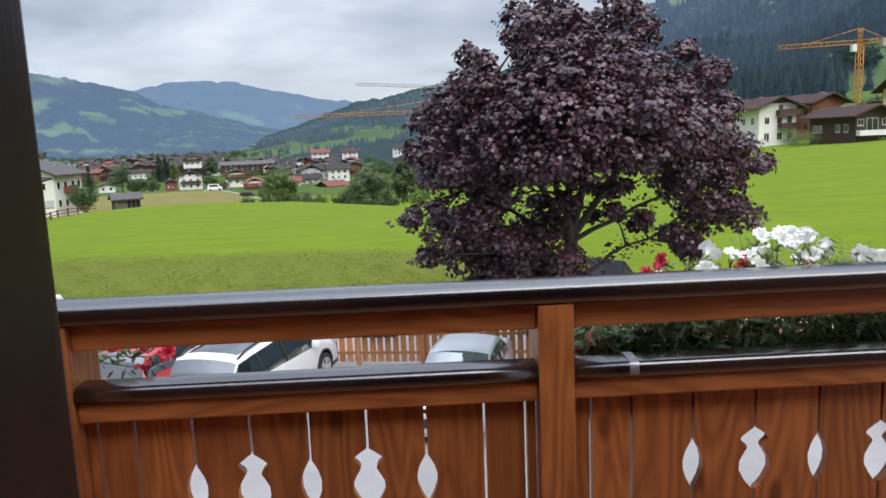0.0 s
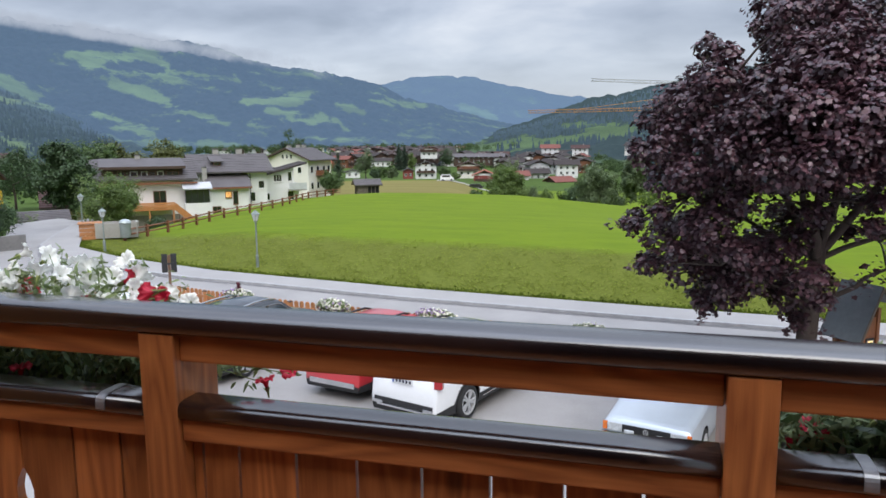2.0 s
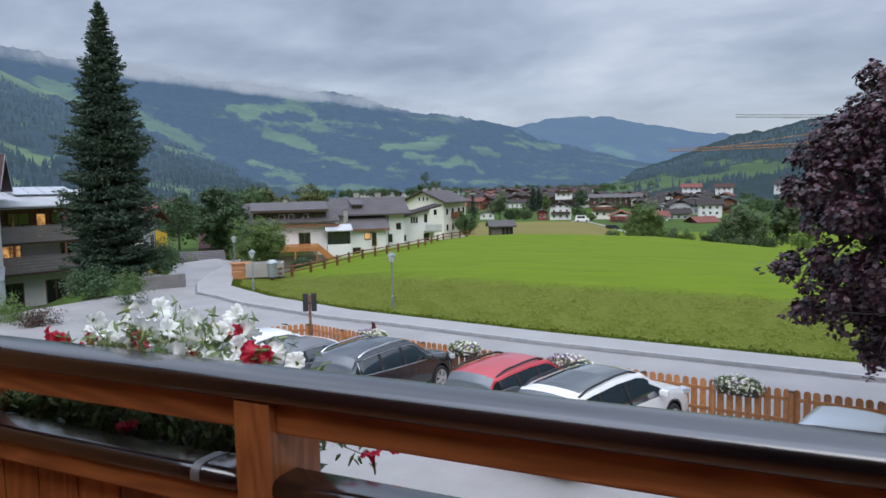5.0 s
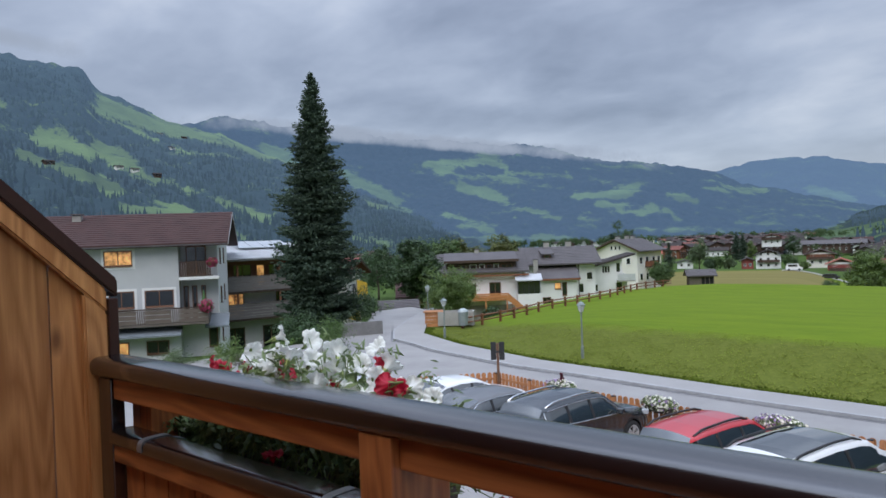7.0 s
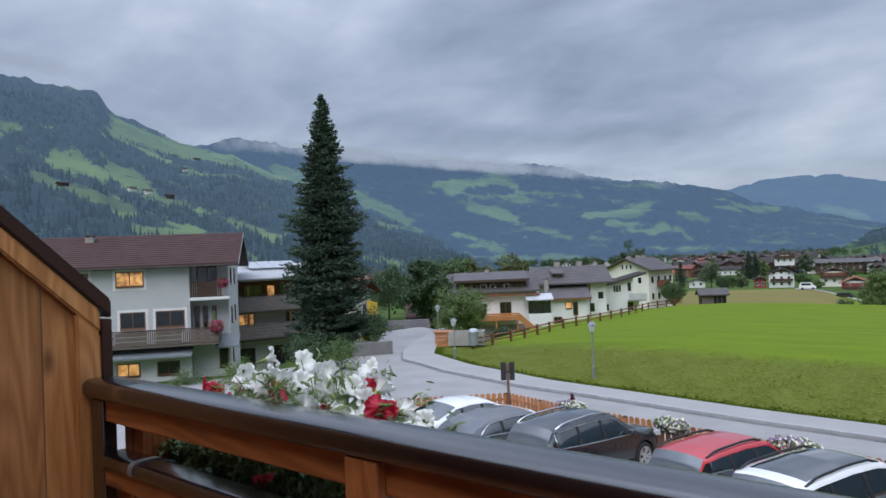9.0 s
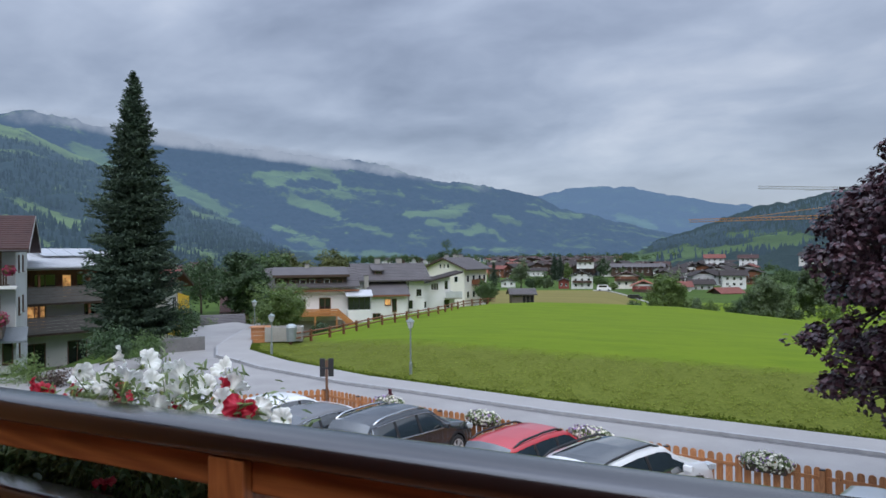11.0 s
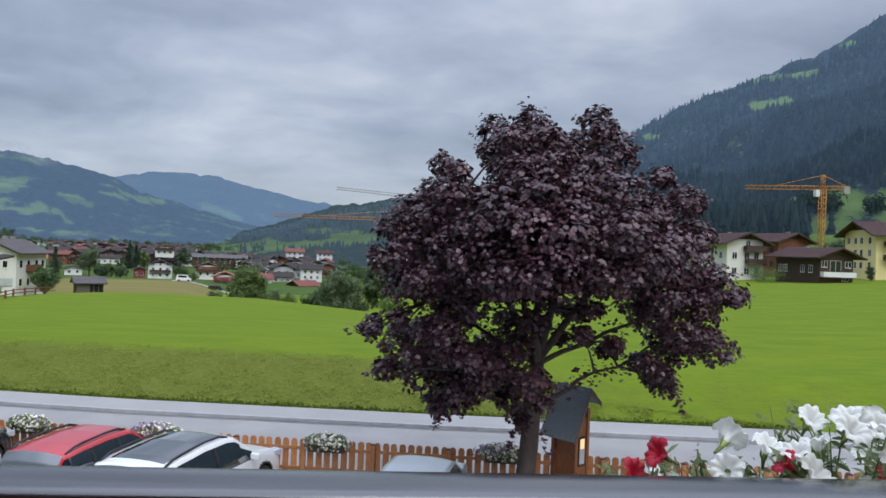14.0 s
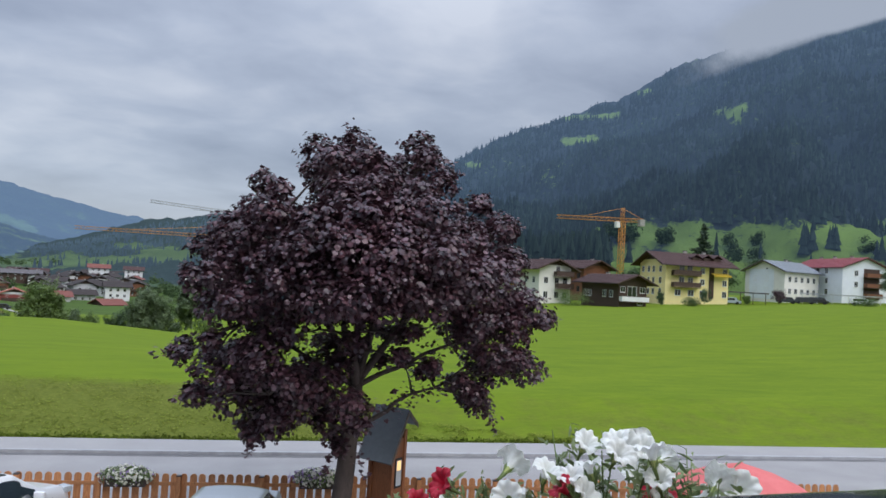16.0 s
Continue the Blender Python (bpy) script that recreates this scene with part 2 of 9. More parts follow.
def meadow_material():
    """Mown meadow that passes raggedly into rough bank grass where the mesh's own layer says so."""
    m = material("mown_meadow_grass", (0.146, 0.205, 0.012), (0.096, 0.150, 0.009), rough=0.9, scale=0.45, fine=3.6, bump=0.6, spec=0.1, space="World", contrast=(0.34, 0.66), stretch=(0.45, 1.5, 1))
    t = m.node_tree
    b = t.nodes["Principled BSDF"]
    lawn = b.inputs["Base Color"].links[0].from_socket
    at = t.nodes.new("ShaderNodeAttribute")
    at.attribute_name = "rough_grass"
    geo = t.nodes.new("ShaderNodeNewGeometry")
    n1 = node(t, "ShaderNodeTexNoise", Scale=0.9, Detail=5.0, Roughness=0.7)
    n2 = node(t, "ShaderNodeTexNoise", Scale=5.5, Detail=8.0, Roughness=0.78)
    for q in (n1, n2):
        t.links.new(geo.outputs["Position"], q.inputs["Vector"])
    r = t.nodes.new("ShaderNodeValToRGB")
    e = r.color_ramp.elements
    e[0].position, e[0].color = 0.34, (0.072, 0.092, 0.014, 1)
    e[1].position, e[1].color = 0.68, (0.150, 0.165, 0.032, 1)
    mid = e.new(0.5)
    mid.color = (0.108, 0.130, 0.020, 1)
    t.links.new(n2.outputs[0], r.inputs[0])
    j = node(t, "ShaderNodeMath")
    j.operation = "MULTIPLY_ADD"
    t.links.new(n1.outputs[0], j.inputs[0])
    j.inputs[1].default_value = 0.9
    t.links.new(at.outputs["Fac"], j.inputs[2])
    st = node(t, "ShaderNodeMapRange")
    st.inputs["From Min"].default_value, st.inputs["From Max"].default_value = 0.72, 1.12
    t.links.new(j.outputs[0], st.inputs["Value"])
    mx = node(t, "ShaderNodeMix")
    mx.data_type = "RGBA"
    t.links.new(st.outputs[0], mx.inputs["Factor"])
    t.links.new(lawn, mx.inputs["A"])
    t.links.new(r.outputs[0], mx.inputs["B"])
    t.links.new(mx.outputs["Result"], b.inputs["Base Color"])
    return m


GRASS = meadow_material()
STUBBLE = material("dry_mown_field", (0.205, 0.175, 0.062), (0.150, 0.135, 0.042), rough=0.95, scale=0.08, fine=1.2, bump=0.5, spec=0.1, space="World", stretch=(0.4, 1.4, 1))
GARDEN = material("rough_garden_grass", (0.075, 0.125, 0.025), (0.045, 0.075, 0.018), rough=0.95, scale=0.12, fine=1.5, bump=0.6, spec=0.1, space="World")
BANK = material("rough_bank_grass", (0.135, 0.200, 0.022), (0.080, 0.118, 0.018), rough=0.95, scale=0.55, fine=5.5, bump=1.0, spec=0.1, space="World")
ASPHALT = material("pale_worn_asphalt", (0.330, 0.316, 0.306), (0.240, 0.229, 0.222), rough=0.55, scale=0.45, fine=26, bump=0.25, space="World", contrast=(0.36, 0.64))
PAVING = material("pavement_asphalt", (0.345, 0.332, 0.322), (0.275, 0.264, 0.256), rough=0.6, scale=0.5, fine=22, bump=0.2, space="World", contrast=(0.3, 0.7))
KERB = material("granite_kerb", (0.42, 0.42, 0.43), (0.30, 0.30, 0.31), rough=0.7, scale=3, fine=30, space="World")
GUTTER = material("wet_gutter_stone", (0.170, 0.168, 0.172), (0.110, 0.109, 0.113), rough=0.4, scale=1.5, fine=30, space="World")
PALE_METAL = material("pale_sheet_metal", (0.55, 0.57, 0.58), (0.47, 0.49, 0.50), rough=0.4, metal=0.2, scale=2, bump=0.05)
CONCRETE = material("weathered_concrete", (0.36, 0.35, 0.32), (0.27, 0.26, 0.24), rough=0.85, scale=0.9, fine=14, bump=0.3, space="World")

# ---- building helpers ----
def mesh_from(name, bm, mats, smooth=False):
    me = bpy.data.meshes.new(name)
    bm.to_mesh(me)
    bm.free()
    for m in (mats if isinstance(mats, (list, tuple)) else [mats]):
        me.materials.append(m)
    if smooth:
        me.polygons.foreach_set("use_smooth", [True] * len(me.polygons))
    return me


def part(name, bm, mat, parent=None, label="", smooth=False, m=None):
    ob = new(name, mesh_from(name, bm, mat, smooth))
    if parent is not None:
        ob.parent = parent
    if m is not None:
        ob.matrix_basis = m
    if label:
        ob["label"] = label
    return ob


def raw(name, verts, faces, mat, parent=None, smooth=False):
    me = bpy.data.meshes.new(name)
    me.from_pydata(verts if isinstance(verts, list) else verts.tolist(), [], faces if isinstance(faces, list) else faces.tolist())
    for mm in (mat if isinstance(mat, (list, tuple)) else [mat]):
        me.materials.append(mm)
    if smooth:
        me.polygons.foreach_set("use_smooth", [True] * len(me.polygons))
    ob = new(name, me)
    if parent is not None:
        ob.parent = parent
    return ob


def share(name, me, parent, m):
    """A piece that shares its mesh with the others of its kind."""
    ob = new(name, me)
    ob.parent = parent
    ob.matrix_basis = m
    return ob


def thing(name, label, category, m=None, group="", kind=""):
    ob = new(name)
    ob.empty_display_size = 0.1
    if m is not None:
        ob.matrix_basis = m
    return tagged(ob, label, category, group, kind)


def box(bm, x0, x1, y0, y1, z0, z1, mat=0, bevel=0.0, m=None):
    vs = [bm.verts.new(v) for v in ((x0, y0, z0), (x1, y0, z0), (x1, y1, z0), (x0, y1, z0), (x0, y0, z1), (x1, y0, z1), (x1, y1, z1), (x0, y1, z1))]
    fs = [bm.faces.new([vs[i] for i in f]) for f in ((3, 2, 1, 0), (4, 5, 6, 7), (0, 1, 5, 4), (1, 2, 6, 5), (2, 3, 7, 6), (3, 0, 4, 7))]
    for f in fs:
        f.material_index = mat
    if bevel:
        es = list({e for f in fs for e in f.edges})
        r = bmesh.ops.bevel(bm, geom=es, offset=bevel, segments=2, affect="EDGES", profile=0.6)
        vs = list({v for f in r["faces"] for v in f.verts} | {v for v in vs if v.is_valid})
        for f in r["faces"]:
            f.material_index = mat
    if m is not None:
        bmesh.ops.transform(bm, matrix=m, verts=[v for v in vs if v.is_valid])
    return vs


def boxes(*specs, bevel=0.0):
    bm = bmesh.new()
    for s in specs:
        box(bm, *s, bevel=bevel)
    return bm


def prism(bm, outline, lo, hi, axis="y", mat=0):
    """An outline of (a, b) pairs pushed from lo to hi along an axis."""
    def at(a, b, c):
        return {"x": (c, a, b), "y": (a, c, b), "z": (a, b, c)}[axis]
    v0 = [bm.verts.new(at(a, b, lo)) for a, b in outline]
    v1 = [bm.verts.new(at(a, b, hi)) for a, b in outline]
    k = len(outline)
    fs = [bm.faces.new(v0), bm.faces.new(v1[::-1])]
    for i in range(k):
        fs.append(bm.faces.new((v0[i], v1[i], v1[(i + 1) % k], v0[(i + 1) % k])))
    for f in fs:
        f.material_index = mat
    bmesh.ops.recalc_face_normals(bm, faces=fs)
    return fs


def tube(bm, pts, radii, sides=8, mat=0, cap=True):
    rings = []
    pts = [Vector(p) for p in pts]
    for i, (p, r) in enumerate(zip(pts, radii)):
        d = (pts[min(i + 1, len(pts) - 1)] - pts[max(i - 1, 0)]).normalized()
        u = d.cross(Vector((0.13, 0.97, 0.21))).normalized()
        w = d.cross(u)
        rings.append([bm.verts.new(p + (u * math.cos(k * math.tau / sides) + w * math.sin(k * math.tau / sides)) * r) for k in range(sides)])
    for a, b in zip(rings, rings[1:]):
        for k in range(sides):
            f = bm.faces.new((a[k], a[(k + 1) % sides], b[(k + 1) % sides], b[k]))
            f.smooth = True
            f.material_index = mat
    if cap:
        bm.faces.new(rings[0][::-1]).material_index = mat
        bm.faces.new(rings[-1]).material_index = mat


def lathe(bm, profile, sides=12, mat=0, at=(0, 0, 0), ring=False):
    """A profile of (radius, height) turned about z."""
    rings = [[bm.verts.new((at[0] + r * math.cos(k * math.tau / sides), at[1] + r * math.sin(k * math.tau / sides), at[2] + z)) for k in range(sides)] for r, z in profile]
    for a, b in zip(rings, rings[1:] + rings[:1] if ring else rings[1:]):
        for k in range(sides):
            bm.faces.new((a[k], a[(k + 1) % sides], b[(k + 1) % sides], b[k])).material_index = mat
    if ring:
        return
    bm.faces.new(rings[0][::-1]).material_index = mat
    bm.faces.new(rings[-1]).material_index = mat


def polar(az, dist, z=0.0):
    """A place by its bearing (degrees to the left of straight ahead) and its distance from the balcony."""
    return Vector((-math.sin(radians(az)) * dist + 0.2, math.cos(radians(az)) * dist - 1.0, z))


def sstep(a, b, x):
    t = np.clip((x - a) / (b - a), 0, 1)
    return t * t * (3 - 2 * t)

# ---- the lie of the land ----
EYE = 5.6
EDGE_X = [-90, -46, -40, -36, -33, -30, -25, -18.4, -8.5, 1.5, 12, 30, 60, 120]
EDGE_Y = [90, 56, 46, 39.5, 34.8, 31.3, 28.7, 26.5, 24.7, 23.5, 22.5, 20.5, 16, 6]


def grass_edge(x):
    """Where the meadow's bank meets the pavement."""
    return np.interp(x, EDGE_X, EDGE_Y)


def land(x, y):
    """Height of the natural ground."""
    x, y = np.asarray(x, float), np.asarray(y, float)
    dx, dy = x - 0.2, y + 1.0
    r = np.hypot(dx, dy) + 1e-6
    az = np.degrees(np.arctan2(-dx, dy))
    s = (y - grass_edge(x)) * np.interp(x, [-36, -28, 0], [0.6, 0.8, 1.0])
    rc = np.interp(az, [-60, -48, -31, -26, -12, 0, 10, 20, 27.5, 33, 39, 44], [165, 160, 150, 140, 105, 78, 86, 88, 82, 66, 52, 48])
    el = np.interp(az, [-60, -48.7, -31.5, -26.4, -12, 0, 10.2, 20.7, 27.4, 33, 39.2, 44], [0.3, -0.12, -1.05, -1.36, -3.2, -5.2, -4.15, -3.91, -4.15, -5.0, -6.3, -6.6])
    zc = EYE + rc * np.tan(np.radians(el))
    zb = 0.95 * sstep(0, 6.5, s) * (0.35 + 0.65 * sstep(44, 30, az))
    k = sstep(0, 1, (r - 34) / np.maximum(rc - 34, 5))
    front = zb * (1 - k) + zc * k
    side = sstep(-24, -8, az)
    near_l = sstep(24.5, 28, az)
    d = r - rc
    valley = np.interp(r, [0, 140, 240, 350, 830], [-4.8, -4.9, -6.4, -11.2, -4.8])
    hollow = np.interp(r, [0, 130, 170, 240, 350], [-8.2, -8.4, -9.2, -10.6, -11.2])
    valley = np.where(r < 350, hollow + (valley - hollow) * sstep(11, 16, az), valley)
    drop_ = (zc + (valley - zc) * sstep(0, 46, d)) * (1 - near_l) + near_l * (zc + (-3.3 - zc) * sstep(0, 13, d) - 3.0 * sstep(60, 160, d))
    back = side * drop_ + (1 - side) * (zc + d * 0.028)
    mead = np.where(r < rc, np.where(s > 0, front, 0.0), back)
    left = -3.0 * sstep(46, 80, r) - 3.2 * sstep(95, 200, r) - 1.2 * sstep(52.5, 56, az) * sstep(28, 42, r)
    w = sstep(38.5, 43, az)
    z = mead * (1 - w) + left * w
    return np.where((y < 6) | (np.abs(az) > 100), np.where(r > 150, -2.0, 0.0), z)


def at_ground(az, dist, sink=0.0):
    p = polar(az, dist)
    p.z = float(land(p.x, p.y)) - sink
    return p


# one sheet that reaches the horizon
rs = np.concatenate([np.linspace(1.0, 20, 8), np.linspace(21, 46, 60), np.linspace(47, 110, 60), np.linspace(114, 300, 40), np.geomspace(310, 4900, 24)])
azs = np.concatenate([np.linspace(-100, 100, 321), np.linspace(106, 254, 30)])
R_, A_ = np.meshgrid(rs, np.radians(azs), indexing="ij")
GX, GY = 0.2 - np.sin(A_) * R_, -1.0 + np.cos(A_) * R_
GZ = land(GX, GY) - 0.04
GZ = np.where(R_ > 330, np.minimum(GZ, 8) - np.maximum(0, R_ - 850) * 0.002, GZ)
na = len(azs)
idx = np.arange(len(rs) * na).reshape(len(rs), na)
nxt = np.roll(idx, -1, axis=1)
quads = np.stack([idx[:-1], nxt[:-1], nxt[1:], idx[1:]], -1).reshape(-1, 4)
ground = raw("ground", np.stack([GX, GY, GZ], -1).reshape(-1, 3), quads[:, ::-1], [GRASS, BANK, STUBBLE, GARDEN], smooth=True)
tagged(ground, "bright green mown alpine meadow with a rough bank", "ground", kind="structure")
sb = (GY - grass_edge(GX))
bankmask = ((sb[:-1] > -3) & (sb[:-1] < 6.2) & (np.abs(np.degrees(A_[:-1])) < 60)).reshape(-1)
azd = np.degrees(A_[:-1]).reshape(-1)
rr_ = R_[:-1].reshape(-1)
mi = np.zeros(len(azd), int)
mi[(rr_ > 120) & (rr_ < 236) & (azd > 9.2 + (rr_ - 130) * 0.045) & (azd < 24.2)] = 2
mi[((azd > 42.5) & (azd < 100)) | (rr_ > 244)] = 3
ground.data.polygons.foreach_set("material_index", mi)
# how rough the grass grows: most on the bank beside the pavement
mask = np.where((sb > -3) & (np.abs(np.degrees(A_)) < 62), (1.0 - sstep(3.2, 9.5, sb)) * (1.0 - 0.6 * sstep(1, 9, GX)), 0.0)
ground.data.attributes.new("rough_grass", "FLOAT", "POINT").data.foreach_set("value", mask.reshape(-1))


def strip(name, inner, outer, xs, z, thick, mat, label, category):
    """A paved band between two curves y(x), with real thickness."""
    bm = bmesh.new()
    rows = []
    for x in xs:
        a, b = inner(x), outer(x)
        rows.append([bm.verts.new(v) for v in ((x, a, z - thick), (x, a, z), (x, b, z), (x, b, z - thick))])
    for p, q in zip(rows, rows[1:]):
        for k in range(3):
            bm.faces.new((p[k], q[k], q[k + 1], p[k + 1]))
    bmesh.ops.recalc_face_normals(bm, faces=bm.faces[:])
    ob = part(name, bm, mat)
    return tagged(ob, label, category, kind="structure")


xs_road = np.concatenate([np.linspace(-41, -26, 31), np.linspace(-25.5, 60, 120)])
PAVE = 1.45
def kerb_y(x):
    return grass_edge(x) - PAVE * np.interp(x, [-46, -36, -28, -15], [3.0, 2.4, 1.5, 1.0])
strip("pavement", kerb_y, grass_edge, xs_road, 0.10, 0.14, PAVING, "pale asphalt pavement beside the village road", "pavement")
strip("kerb", lambda x: kerb_y(x) - 0.14, kerb_y, xs_road, 0.105, 0.15, KERB, "grey granite kerb of the pavement", "kerb")
strip("gutter", lambda x: kerb_y(x) - 0.34, lambda x: kerb_y(x) - 0.14, xs_road, 0.008, 0.05, GUTTER, "dark wet stone gutter along the kerb", "gutter")


def road_near(x):
    return np.interp(x, [-60, -46, -38, -34, -30, -24, -17, -15, 0, 15, 60], [56, 42, 34.0, 29.0, 23.5, 20.5, 19.7, 19.3, 16.6, 14.0, 5.0])
strip("road", road_near, lambda x: kerb_y(x) - 0.34, xs_road, 0.0, 0.05, ASPHALT, "pale grey asphalt village road, damp and worn", "road")
# the road runs on out of sight round the bend
bm = bmesh.new()
prism(bm, [(-44.5, 40.6), (-40.99, 37.2), (-40.99, 43.6), (-44.5, 45.2)], -0.2, -0.004, "z")
tagged(part("road_bend", bm, ASPHALT), "pale grey asphalt where the road bends away", "road", kind="structure")
# parking area in front of the house
bm = bmesh.new()
prism(bm, [(-34, -2), (40, -2), (40, 8.6), (15, 13.99), (0, 16.59), (-15, 19.29), (-17, 19.69), (-24, 20.49), (-30, 23.49), (-34, 28.9)], -0.05, -0.006, "z")
tagged(part("parking_area", bm, ASPHALT), "pale grey asphalt parking area with faint stains", "parking area", kind="structure")

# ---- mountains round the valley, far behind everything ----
def haze_by_distance(t, b, near, far):
    """Painted haze: emission strength that grows with the distance from the balcony."""
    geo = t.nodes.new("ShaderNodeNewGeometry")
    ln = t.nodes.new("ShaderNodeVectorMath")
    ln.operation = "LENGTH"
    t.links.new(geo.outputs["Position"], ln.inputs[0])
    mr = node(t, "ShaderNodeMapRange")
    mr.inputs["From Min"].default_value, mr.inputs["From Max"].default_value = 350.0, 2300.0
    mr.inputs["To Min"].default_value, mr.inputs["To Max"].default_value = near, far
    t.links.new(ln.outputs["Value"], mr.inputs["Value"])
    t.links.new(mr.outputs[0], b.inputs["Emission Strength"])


def slope_material(name, forest, meadow, haze, forest_var=0.5, haze_span=(1.0, 1.0)):
    """Forest and pasture by the mesh's own land-use layer; bluish haze is painted on as emission."""
    m = bpy.data.materials.new(name)
    m.use_nodes = True
    t = m.node_tree
    b = t.nodes["Principled BSDF"]
    at = t.nodes.new("ShaderNodeAttribute")
    at.attribute_name = "forest"
    geo = t.nodes.new("ShaderNodeNewGeometry")
    nz = node(t, "ShaderNodeTexNoise", Scale=0.055, Detail=8.0, Roughness=0.82)
    nb = node(t, "ShaderNodeTexNoise", Scale=0.006, Detail=4.0, Roughness=0.6)
    for q in (nz, nb):
        t.links.new(geo.outputs["Position"], q.inputs["Vector"])
    j = node(t, "ShaderNodeMath")
    j.operation = "MULTIPLY_ADD"
    t.links.new(nz.outputs[0], j.inputs[0])
    j.inputs[1].default_value = 3.4
    t.links.new(at.outputs["Fac"], j.inputs[2])
    st = node(t, "ShaderNodeMapRange")
    st.inputs["From Min"].default_value, st.inputs["From Max"].default_value = 2.05, 2.30
    t.links.new(j.outputs[0], st.inputs["Value"])

    def two(a, src):
        r = t.nodes.new("ShaderNodeValToRGB")
        t.links.new(src, r.inputs[0])
        e = r.color_ramp.elements
        e[0].position, e[0].color = 0.36, (*(c * forest_var for c in a), 1)
        e[1].position, e[1].color = 0.66, (*a, 1)
        return r.outputs[0]
    mx = node(t, "ShaderNodeMix")
    mx.data_type = "RGBA"
    t.links.new(st.outputs[0], mx.inputs["Factor"])
    t.links.new(two(meadow, nb.outputs[0]), mx.inputs["A"])
    t.links.new(two(forest, nz.outputs[0]), mx.inputs["B"])
    t.links.new(mx.outputs["Result"], b.inputs["Base Color"])
    b.inputs["Roughness"].default_value = 0.95
    b.inputs["Specular IOR Level"].default_value = 0.05
    bp = node(t, "ShaderNodeBump", Strength=0.6, Distance=6.0)
    t.links.new(nz.outputs[0], bp.inputs["Height"])
    t.links.new(bp.outputs[0], b.inputs["Normal"])
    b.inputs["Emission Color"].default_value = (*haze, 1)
    haze_by_distance(t, b, *haze_span)
    return m


def use_noise(x, y, seed):
    """Noise that parts wood from pasture, in fields a few hundred metres across."""
    return noise.fractal(Vector((x, y * 1.0, 7.0 * seed)) / 150.0, 0.7, 2.1, 6), noise.noise(Vector((x, y, seed)) / 900.0)


def mountain(name, az, el, r0, r1, z0, mat, label, seed, wooded, rough=1.0, nu=260, nv=90, shape=1.25, relief=0.10):
    """A slope that rises from r0 to a ridge at r1, whose skyline stands at the given angles over the valley."""
    a = np.linspace(az[0], az[-1], nu)
    e = np.interp(a, az, el)
    ker = np.ones(5) / 5
    e = np.convolve(np.pad(e, 2, mode="edge"), ker, "valid")
    e = e + np.array([0.28 * noise.fractal(Vector((q * 0.35, seed, 0)), 0.8, 2.0, 5) for q in a]) * np.clip(e / 3, 0, 1)

    def height(vv, aa, x, y):
        top = EYE + r1 * math.tan(radians(float(np.interp(aa, a, e))))
        n = noise.fractal(Vector((x, y, 0)) / (0.15 * r1), 1.0, 2.0, 5)
        return z0 + (top - z0) * vv ** shape + n * relief * (top - z0) * math.sin(math.pi * vv) * rough
    LAND_USE[name] = (wooded, seed, r0, r1, height)
    v = np.linspace(0, 1.06, nv)
    verts, fores = [], []
    for i in range(nv):
        for k in range(nu):
            r = r0 + (r1 - r0) * min(v[i], 1.0) + max(v[i] - 1, 0) * 4000
            top = EYE + r1 * math.tan(radians(e[k]))
            g = min(v[i], 1.0) ** shape
            x, y = -math.sin(radians(a[k])) * r, math.cos(radians(a[k])) * r
            p = Vector((x, y, 0)) / (0.30 * r1)
            n = noise.fractal(p * 2.0, 1.0, 2.0, 5)
            lift = n * relief * (top - z0) * math.sin(math.pi * min(v[i], 1.0)) * rough
            z = z0 + (top - z0) * g + lift
            f = wooded(v[i], a[k], *use_noise(x, y, seed), math.degrees(math.atan2(z - EYE, r)))
            z += 9.0 * noise.noise(Vector((x, y, 0)) / 22.0) * (f > 0.45) if v[i] > 0.02 else 0
            if v[i] > 1:
                z -= (v[i] - 1) * 4000
            verts.append((x, y, z))
            fores.append(f)
    ii = np.arange(nu * nv).reshape(nv, nu)
    q = np.stack([ii[:-1, :-1], ii[1:, :-1], ii[1:, 1:], ii[:-1, 1:]], -1).reshape(-1, 4)
    ob = raw(name, verts, q, mat, smooth=True)
    at = ob.data.attributes.new("forest", "FLOAT", "POINT")
    at.data.foreach_set("value", fores)
    return tagged(ob, label, "mountain", kind="structure")


NEAR_SLOPE = slope_material("near_slope", (0.022, 0.038, 0.036), (0.110, 0.162, 0.050), (0.047, 0.074, 0.118), haze_span=(0.75, 1.55))
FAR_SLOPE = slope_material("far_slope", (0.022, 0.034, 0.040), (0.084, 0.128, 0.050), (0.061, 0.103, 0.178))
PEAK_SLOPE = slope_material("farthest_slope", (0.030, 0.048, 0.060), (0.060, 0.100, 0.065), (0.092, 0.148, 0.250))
WOOD_SLOPE = slope_material("wooded_slope", (0.016, 0.026, 0.026), (0.115, 0.180, 0.034), (0.031, 0.050, 0.086), haze_span=(0.25, 1.9))
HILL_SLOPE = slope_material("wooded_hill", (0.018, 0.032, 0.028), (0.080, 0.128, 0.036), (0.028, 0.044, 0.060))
LAND_USE = {}


